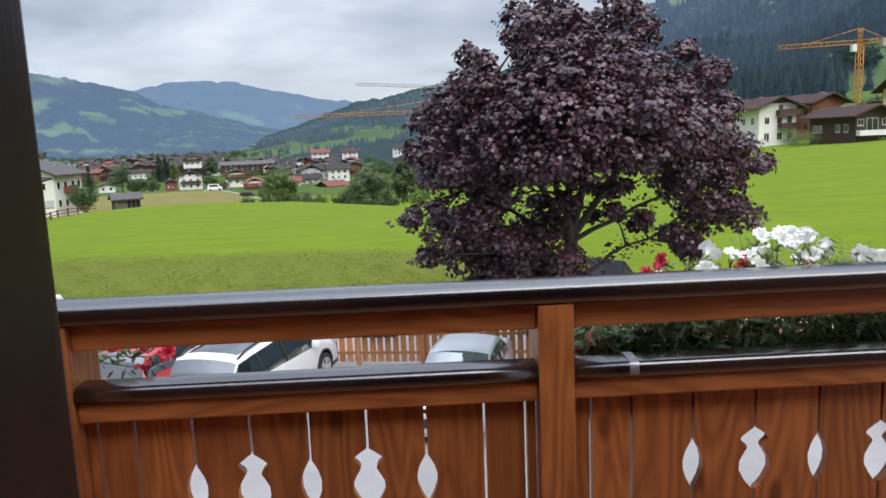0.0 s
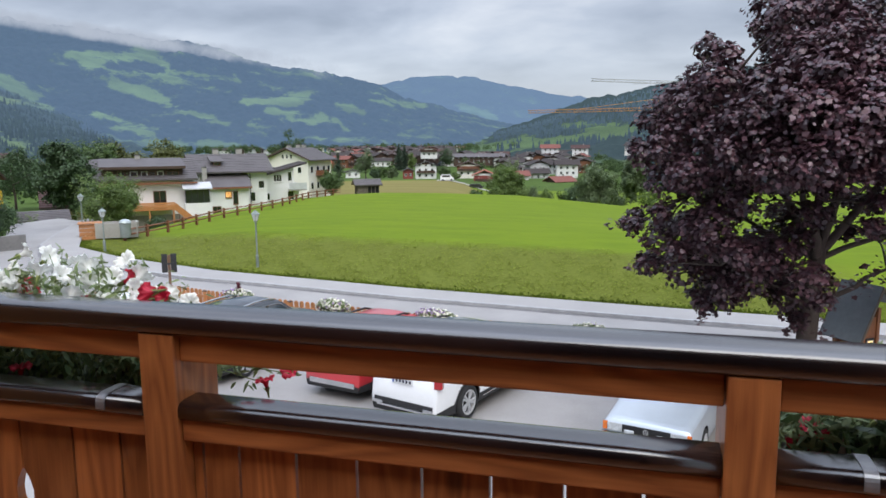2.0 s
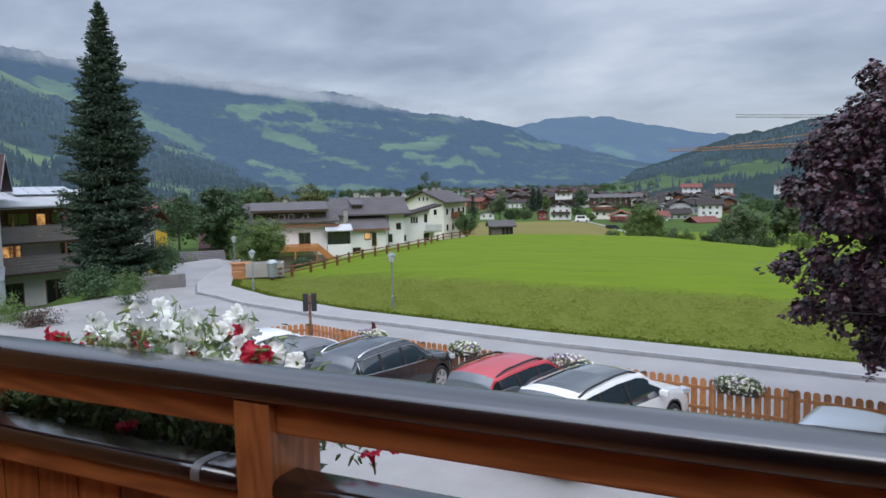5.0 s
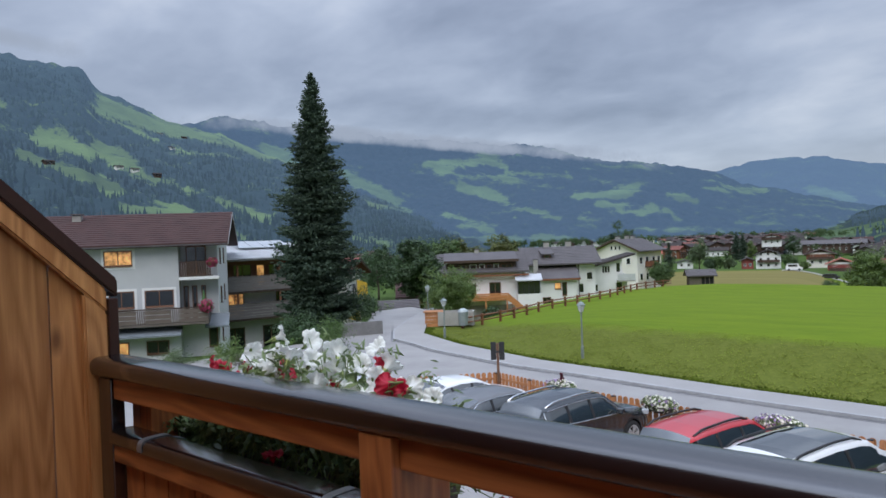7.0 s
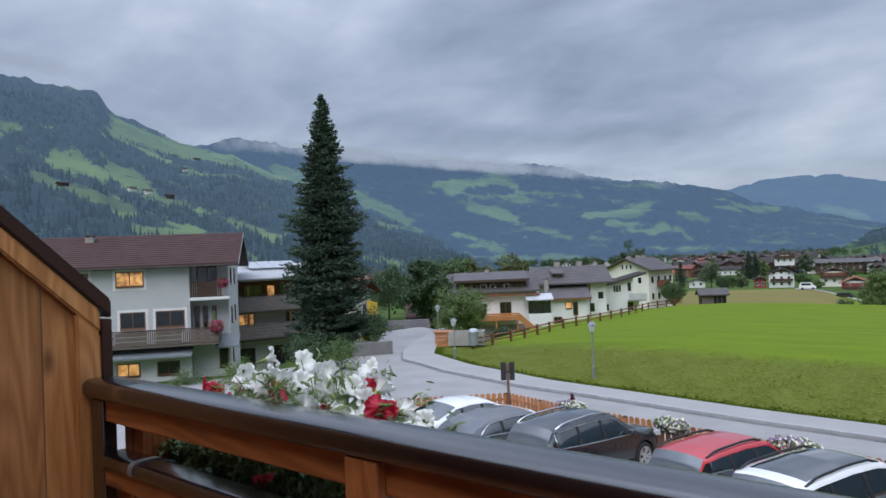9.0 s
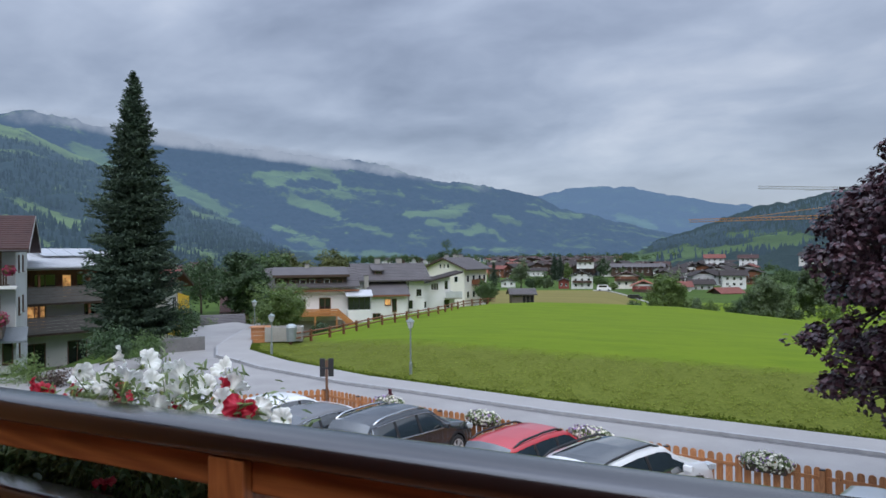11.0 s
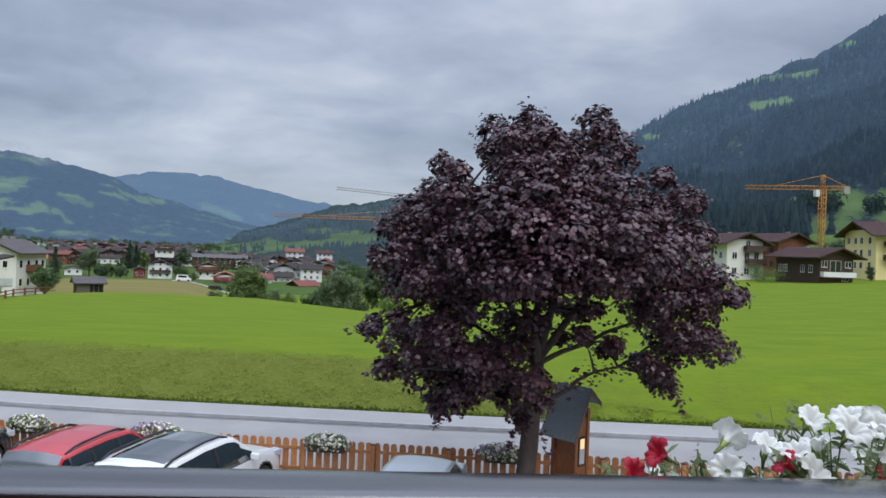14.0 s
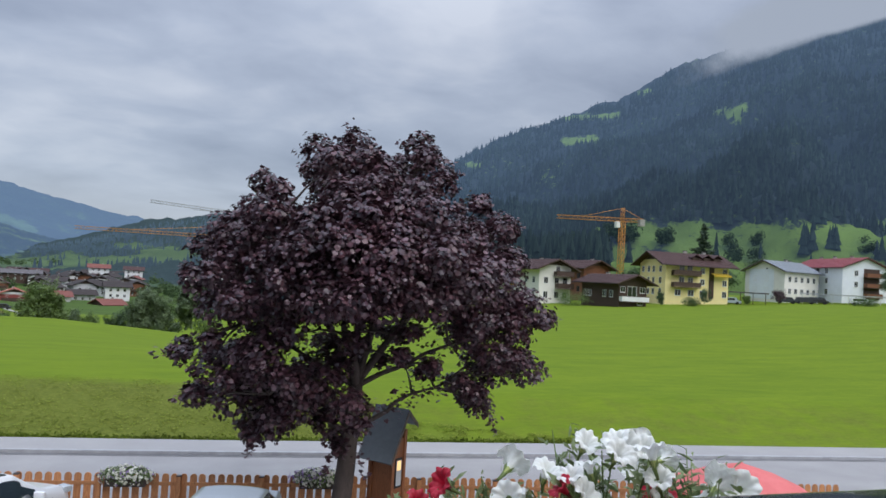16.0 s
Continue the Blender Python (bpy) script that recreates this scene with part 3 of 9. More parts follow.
# pastures cleared from the woods: each runs from one bearing and height angle to another, with its half-width in degrees
NEAR_FIELDS = [(65.8, 10.53, 58.6, 8.42, 0.94), (63.9, 9.43, 54.8, 7.25, 0.67), (69.9, 8.07, 64.4, 6.61, 0.43), (66.3, 7.38, 62.8, 5.32, 0.55), (62.8, 5.54, 55.0, 2.45, 0.47), (71.2, 6.99, 65.6, 4.77, 0.35), (68.7, 5.97, 65.3, 4.67, 0.43), (64.9, 3.28, 60.5, 2.99, 0.47), (60.9, 2.19, 53.8, 0.19, 0.67), (76.2, 10.96, 73.5, 9.76, 0.35), (76.2, 9.47, 74.6, 9.26, 0.31), (74.2, 10.80, 72.1, 10.19, 0.27), (54.7, 7.68, 51.3, 5.59, 0.47), (48.7, 5.61, 44.8, 3.28, 0.35), (47.0, 3.09, 44.8, 2.75, 0.24), (48.9, 0.74, 45.4, -0.11, 0.47)]
FAR_FIELDS = [(42.3, 6.17, 39.7, 6.09, 0.27), (41.4, 5.74, 37.1, 6.40, 0.39), (39.7, 5.22, 35.7, 4.85, 0.31), (37.9, 6.62, 36.2, 5.74, 0.31), (36.2, 5.30, 31.3, 4.81, 0.24), (39.7, 4.43, 35.8, 2.73, 0.31), (35.8, 2.64, 32.2, 1.53, 0.16), (30.9, 3.25, 26.9, 3.10, 0.35), (28.6, 3.44, 26.2, 3.62, 0.27), (30.4, 1.69, 25.6, 1.84, 0.39), (29.1, 2.56, 25.1, 2.05, 0.31), (24.0, 2.92, 22.1, 2.44, 0.27), (41.0, 2.15, 37.6, 0.97, 0.31), (40.2, 1.26, 37.1, 1.23, 0.24), (34.0, 0.17, 29.6, -0.33, 0.27), (21.6, 3.30, 17.4, 2.90, 0.20), (24.2, 1.82, 23.2, 0.92, 0.20), (46.1, 3.12, 43.8, 2.60, 0.24)]
VALLEY_FIELDS = [(14.5, 2.71, 11.8, 1.94, 0.27), (22.0, 3.31, 20.7, 3.09, 0.16), (8.3, 0.01, 2.2, 0.67, 0.35), (6.5, 1.01, 1.4, 0.97, 0.31), (14.5, 0.05, 12.7, -0.05, 0.24), (5.7, -1.63, 1.8, -2.19, 0.63), (15.5, -0.45, 9.0, -0.10, 0.42), (10.0, 0.05, 3.3, 0.60, 0.33)]
EAST_FIELDS = [(-37.9, 13.39, -39.8, 13.81, 0.35), (-26.6, 13.08, -30.5, 13.34, 0.27), (-18.8, 9.18, -20.1, 9.38, 0.16), (-26.7, 11.37, -28.8, 11.63, 0.27), (-32.1, 15.00, -32.9, 15.20, 0.16), (-28.7, 5.88, -30.6, 6.30, 0.39), (-29.6, 4.74, -30.2, 4.47, 0.24), (-28.4, 2.72, -31.4, 3.30, 0.55), (-32.2, 4.20, -37.0, 4.59, 0.67), (-35.5, 3.81, -43.1, 4.08, 1.10), (-39.4, 4.25, -43.8, 4.78, 0.71), (-43.2, 3.68, -50.0, 4.25, 1.02), (-45.9, 5.33, -49.9, 5.45, 0.47)]


def wood_or_field(fields, a, e, n, base):
    """1 in the wood, 0 on a pasture, ragged where they meet."""
    best = 9.0
    for a0, e0, a1, e1, w in fields:
        da, de = a1 - a0, e1 - e0
        t = min(1.0, max(0.0, ((a - a0) * da + (e - e0) * de) / (da * da + de * de)))
        d = math.hypot(a - a0 - t * da, (e - e0 - t * de) * 1.15) / w
        best = min(best, d)
    return min(base, max(0.05, 0.47 + (best - 1.0 + 1.7 * n) * 0.8))


def west_near_use(v, a, n, b, e):
    return wood_or_field(NEAR_FIELDS + FAR_FIELDS, a, e, n, 0.92 + 0.8 * min(0, n + 0.18))


def west_far_use(v, a, n, b, e):
    return wood_or_field(FAR_FIELDS + NEAR_FIELDS[12:], a, e, n, 0.95 + 0.9 * min(0, n + 0.22 - 0.25 * (e < 2.2)))


def valley_end_use(v, a, n, b, e):
    return wood_or_field(VALLEY_FIELDS[:2] + FAR_FIELDS[15:16], a, e, n, 0.85 + 0.4 * n)


def hill_use(v, a, n, b, e):
    return wood_or_field(VALLEY_FIELDS[2:], a, e, n, 0.95 + 0.3 * n) if e > -2.4 else 0.2


def east_use(v, a, n, b, e):
    return wood_or_field(EAST_FIELDS, a, e, 0.7 * n, 0.95 + 0.3 * n) if e > 3.1 or a > -30.5 else 0.15


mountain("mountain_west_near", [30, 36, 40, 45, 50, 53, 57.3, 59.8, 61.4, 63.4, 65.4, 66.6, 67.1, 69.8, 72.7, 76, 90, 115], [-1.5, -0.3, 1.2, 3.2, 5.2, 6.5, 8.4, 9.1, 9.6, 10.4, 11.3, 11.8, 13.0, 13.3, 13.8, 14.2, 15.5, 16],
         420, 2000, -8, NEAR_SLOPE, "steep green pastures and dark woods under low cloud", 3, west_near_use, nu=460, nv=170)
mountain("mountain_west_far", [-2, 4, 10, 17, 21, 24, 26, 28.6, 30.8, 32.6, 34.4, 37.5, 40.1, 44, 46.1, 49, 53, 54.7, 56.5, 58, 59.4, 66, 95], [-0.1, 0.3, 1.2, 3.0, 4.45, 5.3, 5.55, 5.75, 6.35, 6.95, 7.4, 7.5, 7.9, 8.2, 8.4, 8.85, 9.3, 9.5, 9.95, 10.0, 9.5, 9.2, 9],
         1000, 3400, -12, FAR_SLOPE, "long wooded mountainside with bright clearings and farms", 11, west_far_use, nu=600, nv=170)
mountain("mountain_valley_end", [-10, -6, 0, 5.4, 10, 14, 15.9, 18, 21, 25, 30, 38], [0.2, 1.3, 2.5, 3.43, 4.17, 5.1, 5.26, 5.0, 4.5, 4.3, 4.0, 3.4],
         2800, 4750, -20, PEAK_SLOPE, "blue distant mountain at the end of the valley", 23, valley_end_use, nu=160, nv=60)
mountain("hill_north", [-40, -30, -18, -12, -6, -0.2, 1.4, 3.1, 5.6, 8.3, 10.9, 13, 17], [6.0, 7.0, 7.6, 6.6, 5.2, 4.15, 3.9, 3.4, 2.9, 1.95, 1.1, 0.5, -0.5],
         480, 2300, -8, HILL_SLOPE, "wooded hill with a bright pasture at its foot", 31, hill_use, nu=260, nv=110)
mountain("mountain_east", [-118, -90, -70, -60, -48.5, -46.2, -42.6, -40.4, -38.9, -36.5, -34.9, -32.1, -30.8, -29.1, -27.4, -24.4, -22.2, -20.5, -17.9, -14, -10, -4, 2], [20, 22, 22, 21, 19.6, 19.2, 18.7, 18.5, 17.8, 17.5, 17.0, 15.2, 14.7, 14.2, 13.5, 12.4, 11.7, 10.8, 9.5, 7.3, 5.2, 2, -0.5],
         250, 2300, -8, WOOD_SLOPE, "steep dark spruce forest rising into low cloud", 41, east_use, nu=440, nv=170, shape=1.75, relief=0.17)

# ---- the balcony ----
F = 4.2
RAIL_L, RAIL_R = -2.056, 1.74


def capsule_bar(x0, x1, yc, zc, wy, hz, seg=14, round_y=0.45, round_z=0.62):
    """A rail of rounded, slightly flattened section along x."""
    bm = bmesh.new()
    n = 24
    ring = []
    for i in range(n):
        a = i * math.tau / n
        c, s = math.cos(a), math.sin(a)
        ring.append((yc + wy / 2 * math.copysign(abs(c) ** round_y, c), zc + hz / 2 * math.copysign(abs(s) ** round_z, s)))
    xs = [x0 + (x1 - x0) * k / seg for k in range(seg + 1)]
    cols = [[bm.verts.new((x, y, z)) for y, z in ring] for x in xs]
    for a, b in zip(cols, cols[1:]):
        for k in range(n):
            bm.faces.new((a[k], a[(k + 1) % n], b[(k + 1) % n], b[k]))
    bm.faces.new(cols[0])
    bm.faces.new(cols[-1][::-1])
    bmesh.ops.recalc_face_normals(bm, faces=bm.faces[:])
    return bm


railing = thing("balcony_railing", "larch balcony railing with dark brown rounded rails and fretwork boards", "railing", kind="structure")
part("handrail", capsule_bar(RAIL_L, RAIL_R, 0.0, F + 1.024, 0.118, 0.060, 14, 0.46, 0.80), DARK_RAIL, railing, "dark brown glossy rounded handrail", smooth=True)
POSTS = [-1.91, -0.825, 0.415, 1.65]
for x in POSTS:
    bm = bmesh.new()
    if x < -1.6:
        box(bm, x - 0.019, x + 0.045, 0.031, 0.12, F - 0.25, F + 0.998, bevel=0.004)
    else:
        box(bm, x - 0.045, x + 0.045, -0.05, 0.118, F - 0.25, F + 0.998, bevel=0.005)
    part("post", bm, BOARD_WOOD, railing)
for a, b in zip(POSTS, POSTS[1:] + [RAIL_R + 0.045]):
    bays = (a + 0.046 if a > -1.6 else -1.974, b - 0.046)
    part("upper_beam", boxes((*bays, -0.028, 0.028, F + 0.932, F + 0.999), bevel=0.005), RAIL_WOOD, railing)
    part("lower_beam", boxes((*bays, -0.034, 0.03, F + 0.747, F + 0.803), bevel=0.005), RAIL_WOOD, railing)
    part("lower_rail", capsule_bar(bays[0], bays[1], 0.0, F + 0.818, 0.096, 0.048, 6, 0.48, 0.80), DARK_RAIL, railing, "dark brown rounded lower rail", smooth=True)
    part("foot_beam", boxes((*bays, -0.034, 0.03, F + 0.10, F + 0.16), bevel=0.005), RAIL_WOOD, railing)

# fretwork boards: a gap with a leaf, or with a vase, is sawn half from each neighbour
def half_cut(kind):
    """Depth of the sawn edge against height over the floor."""
    leaf = [(0.605, 0.0), (0.595, 0.006), (0.575, 0.0165), (0.55, 0.023), (0.525, 0.022), (0.50, 0.014), (0.48, 0.004), (0.475, 0.0)]
    vase = [(0.630, 0.0), (0.622, 0.012), (0.606, 0.033), (0.598, 0.034), (0.585, 0.020), (0.575, 0.017), (0.560, 0.026), (0.540, 0.037), (0.515, 0.038), (0.490, 0.026), (0.470, 0.012), (0.460, 0.0)]
    return {"": [], "leaf": leaf, "vase": vase}[kind]


GAPS = [(-1.972, ""), (-1.86, ""), (-1.72, ""), (-1.58, "leaf"), (-1.43, "vase"), (-1.28, "leaf"), (-1.12, ""), (-0.98, ""), (-0.87, ""), (-0.78, ""), (-0.751, ""), (-0.658, ""), (-0.514, "leaf"), (-0.369, "vase"), (-0.221, "leaf"), (-0.072, "vase"), (0.080, "leaf"), (0.233, ""), (0.340, ""),
        (0.37, ""), (0.46, ""), (0.510, ""), (0.617, ""), (0.780, "leaf"), (0.946, "vase"), (1.116, "leaf"), (1.284, "vase"), (1.45, "leaf"), (1.58, ""), (1.605, "")]
for (a, ka), (b, kb) in zip(GAPS, GAPS[1:]):
    if any(a >= p - 0.06 and b <= p + 0.06 for p in POSTS):
        continue
    g = 0.0035
    lo, hi = F + 0.12, F + 0.79
    left = [(a + g, hi)] + [(a + g + d, F + z) for z, d in half_cut(ka)] + [(a + g, lo)]
    right = [(b - g, lo)] + [(b - g - d, F + z) for z, d in reversed(half_cut(kb))] + [(b - g, hi)]
    bm = bmesh.new()
    prism(bm, left + right, 0.0, 0.024)
    part("board", bm, BOARD_WOOD, railing)

# side screen to the next balcony
screen = thing("balcony_partition", "honey-brown larch side screen with a dark sloping cap", "partition", kind="structure")
XS = -2.06
def top_at(y):
    return F + 1.283 + max(0.0, 0.035 - y) * 0.957
ys = [0.006, -0.152, -0.310, -0.468, -0.626, -0.784, -0.942, -1.10, -1.258, -1.40, -1.47]
for y0, y1 in zip(ys[1:], ys):
    bm = bmesh.new()
    prism(bm, [(y0 + 0.0025, F), (y1 - 0.0025, F), (y1 - 0.0025, top_at(y1) - 0.08), (y0 + 0.0025, top_at(y0) - 0.08)], XS - 0.063, XS - 0.038, "x")
    part("board", bm, PANEL_WOOD, screen)
bm = bmesh.new()
prism(bm, [(-0.066, F), (0.006, F), (0.006, top_at(0.006) - 0.128), (-0.066, top_at(-0.066) - 0.128)], XS - 0.036, XS - 0.004, "x")
bmesh.ops.bevel(bm, geom=bm.edges[:], offset=0.006, segments=2, affect="EDGES")
part("front_batten", bm, PANEL_WOOD, screen)
bm = bmesh.new()
prism(bm, [(0.006, top_at(0.006) - 0.127), (0.006, top_at(0.006) - 0.055), (-1.45, top_at(-1.45) - 0.055), (-1.45, top_at(-1.45) - 0.127)], XS - 0.036, XS - 0.004, "x")
bmesh.ops.bevel(bm, geom=bm.edges[:], offset=0.006, segments=2, affect="EDGES")
part("sloping_batten", bm, PANEL_WOOD, screen)
# the coated cap runs up the front edge and along the slope
part("cap", boxes((XS - 0.085, XS + 0.002, 0.007, 0.037, F - 0.2, top_at(0.035) - 0.056), bevel=0.004), DARK_CAP, screen, "dark brown coated cap along the edge")
bm = bmesh.new()
prism(bm, [(0.037, top_at(0.037) - 0.055), (0.037, top_at(0.037) + 0.004), (-1.46, top_at(-1.46) + 0.004), (-1.46, top_at(-1.46) - 0.053), (0.0, top_at(0.0) - 0.053)], XS - 0.085, XS + 0.002, "x")
bmesh.ops.bevel(bm, geom=bm.edges[:], offset=0.005, segments=2, affect="EDGES")
part("cap", bm, DARK_CAP, screen, "dark brown coated sloping cap")

# added filler: blocks a see-through slit so this corner stays dark
part("end_post", boxes((-2.056, -1.975, -0.036, 0.006, F - 0.25, F + 0.992), bevel=0.004), DARK_RAIL, railing, "dark brown filler strip beside the partition")

# second added filler, a board behind the same slit
part("end_panel", boxes((-1.9745, -1.93, 0.029, 0.030 + 0.018, F - 0.2, F + 0.93)), BOARD_WOOD, railing)

# floor, house wall with the balcony door, and the roof over it
bm = bmesh.new()
for k in range(11):
    box(bm, -2.05, 2.3, -1.5 + k * 0.145, -1.5 + k * 0.145 + 0.139, F - 0.03, F, bevel=0.003)
tagged(part("balcony_floor", bm, RAIL_WOOD), "brown larch deck boards of the balcony", "floor", kind="structure")
tagged(part("balcony_slab", boxes((-2.1, 2.4, -1.5, 0.06, F - 0.22, F - 0.035)), CONCRETE), "concrete balcony slab", "floor", kind="structure")
ROOM = material("warm_room_plaster", (0.55, 0.46, 0.36), (0.50, 0.41, 0.32), rough=0.9, space="World")
bm = bmesh.new()
DOOR_L, DOOR_R = -0.084, 0.90
for b in ((-2.14, DOOR_L, -1.78, -1.5, F - 0.2, F + 2.7), (DOOR_R, 2.6, -1.78, -1.5, F - 0.2, F + 2.7), (DOOR_L, DOOR_R, -1.78, -1.5, F + 2.12, F + 2.7), (DOOR_L, DOOR_R, -1.78, -1.5, F - 0.2, F)):
    box(bm, *b)
# wall face out of view; brown is assumed, to dim bounce and rail reflections
tagged(part("wall_house", bm, BROWN_TIMBER), "house wall with the balcony door, assumed brown timber", "wall", kind="structure")
door = thing("door_1", "open balcony door with a dark stained frame", "door", kind="structure")
part("frame", boxes((DOOR_L - 0.16, DOOR_L, -1.499, -1.452, F, F + 2.16), bevel=0.004), DARK_FRAME, door)
part("reveal_lining", boxes((DOOR_L + 0.001, DOOR_L + 0.012, -1.84, -1.50, F, F + 2.12)), DARK_FRAME, door)
part("reveal_casing", boxes((DOOR_L - 0.30, DOOR_L + 0.012, -1.86, -1.841, F, F + 2.2), bevel=0.004), DARK_FRAME, door)
part("frame", boxes((DOOR_R, DOOR_R + 0.07, -1.499, -1.452, F, F + 2.16), bevel=0.004), DARK_FRAME, door)
part("lintel", boxes((DOOR_L, DOOR_R, -1.499, -1.452, F + 2.09, F + 2.16), bevel=0.004), DARK_FRAME, door)
part("room_floor", boxes((-2.0, 2.6, -5.6, -1.781, F - 0.06, F - 0.002)), RAIL_WOOD, None)["kind"] = "structure"
tagged(bpy.data.objects["room_floor"], "brown wooden floor of the room behind", "floor", kind="structure")
bm = bmesh.new()
for b in ((-2.1, -2.0, -5.6, -1.781, F, F + 2.6), (2.5, 2.6, -5.6, -1.781, F, F + 2.6), (-2.1, 2.6, -5.7, -5.6, F, F + 2.6)):
    box(bm, *b)
tagged(part("wall_room", bm, ROOM), "plain plaster walls of the room behind the door", "wall", kind="structure")
tagged(part("ceiling", boxes((-2.1, 2.6, -5.7, -1.781, F + 2.6, F + 2.7)), ROOM), "plain plaster ceiling of the room", "ceiling", kind="structure")
# unseen walls, stopped low so the soft sun reaches the flowers
bm = bmesh.new()
for b in ((-34, 34, -14, -1.9, -0.2, F - 0.25), (-14, -2.15, -14, -1.6, F - 0.24, F + 2.75), (2.65, 14, -14, -1.6, F - 0.24, F + 2.75)):
    box(bm, *b)
tagged(part("wall_hotel", bm, PLASTER), "white rendered walls of the guest house", "wall", kind="structure")
eave = part("roof_edge", boxes((-2.9, -2.2, -3.0, -0.25, F + 2.24, F + 2.34), bevel=0.01), DARK_FRAME)
tagged(eave, "dark brown edge of the neighbouring roof", "roof", kind="structure")

# ---- parked cars ----
def paint(name, col, rough=0.28, metal=0.0, coat=0.8):
    return material(name, col, tuple(c * 0.93 for c in col), rough=rough, scale=1.5, fine=25, bump=0.0, metal=metal, coat=coat)


CAR_GLASS = material("tinted_car_glass", (0.018, 0.025, 0.026), (0.012, 0.016, 0.017), rough=0.04, scale=1.2, bump=0.0, spec=1.0, coat=1.0)
PALE_GLASS = material("clear_car_glass", (0.075, 0.105, 0.105), (0.050, 0.070, 0.070), rough=0.04, scale=1.2, bump=0.0, spec=1.0, coat=1.0)
for m in (CAR_GLASS, PALE_GLASS):
    m.node_tree.nodes["Principled BSDF"].inputs["IOR"].default_value = 1.9
TRIM = material("black_car_trim", (0.022, 0.022, 0.024), rough=0.55, scale=8, bump=0.05)
ARCH = material("wheel_arch_lining", (0.010, 0.010, 0.011), rough=0.9, bump=0.1)
TYRE = material("tyre_rubber", (0.020, 0.020, 0.021), rough=0.85, scale=12, bump=0.2)
ALLOY = material("alloy_rim", (0.58, 0.59, 0.60), (0.48, 0.49, 0.50), rough=0.3, metal=0.3, scale=8, bump=0.02)
CHROME = material("bright_trim", (0.70, 0.71, 0.72), rough=0.15, metal=1.0, bump=0.0)
TAIL = material("red_tail_lamp", (0.42, 0.012, 0.018), (0.30, 0.008, 0.012), rough=0.15, scale=14, bump=0.05, coat=0.6)
LAMP = material("clear_headlamp", (0.55, 0.58, 0.60), (0.35, 0.37, 0.39), rough=0.12, scale=20, bump=0.1, coat=0.6)
AMBER = material("amber_indicator", (0.70, 0.16, 0.02), rough=0.2, bump=0.05, coat=0.5)
PLATE = material("plate_white", (0.72, 0.73, 0.73), rough=0.4, bump=0.0)
INK = material("plate_bars", (0.03, 0.03, 0.05), rough=0.5, bump=0.0)
BLUE_BAND = material("plate_blue_band", (0.02, 0.07, 0.35), rough=0.5, bump=0.0)


def wheel_mesh(radius, width, spokes):
    tyre, rim = bmesh.new(), bmesh.new()
    prof = [(radius * 0.66, -width / 2), (radius * 0.92, -width / 2), (radius * 0.985, -width * 0.38), (radius, -width * 0.2), (radius, width * 0.2), (radius * 0.985, width * 0.38), (radius * 0.92, width / 2), (radius * 0.66, width / 2)]
    lathe(tyre, prof, 28, ring=True)
    lathe(rim, [(radius * 0.10, width * 0.30), (radius * 0.14, width * 0.47), (radius * 0.02, width * 0.49)], 12)
    lathe(rim, [(radius * 0.67, width * 0.1), (radius * 0.70, width * 0.505), (radius * 0.63, width * 0.505), (radius * 0.61, width * 0.12)], 28, ring=True)
    for k in range(spokes):
        m = Matrix.Rotation(k * math.tau / spokes, 4, "Z")
        box(rim, -radius * 0.055, radius * 0.055, radius * 0.08, radius * 0.66, width * 0.38, width * 0.47, m=m @ Matrix.Rotation(0.10, 4, "Z"))
        box(rim, -radius * 0.055, radius * 0.055, radius * 0.08, radius * 0.66, width * 0.38, width * 0.47, m=m @ Matrix.Rotation(-0.28, 4, "Z"))
    back = bmesh.new()
    lathe(back, [(radius * 0.02, width * 0.05), (radius * 0.66, width * 0.06), (radius * 0.66, width * 0.10), (radius * 0.02, width * 0.10)], 20)
    return mesh_from("tyre", tyre, TYRE, True), mesh_from("rim", rim, ALLOY), mesh_from("brake", back, ARCH)


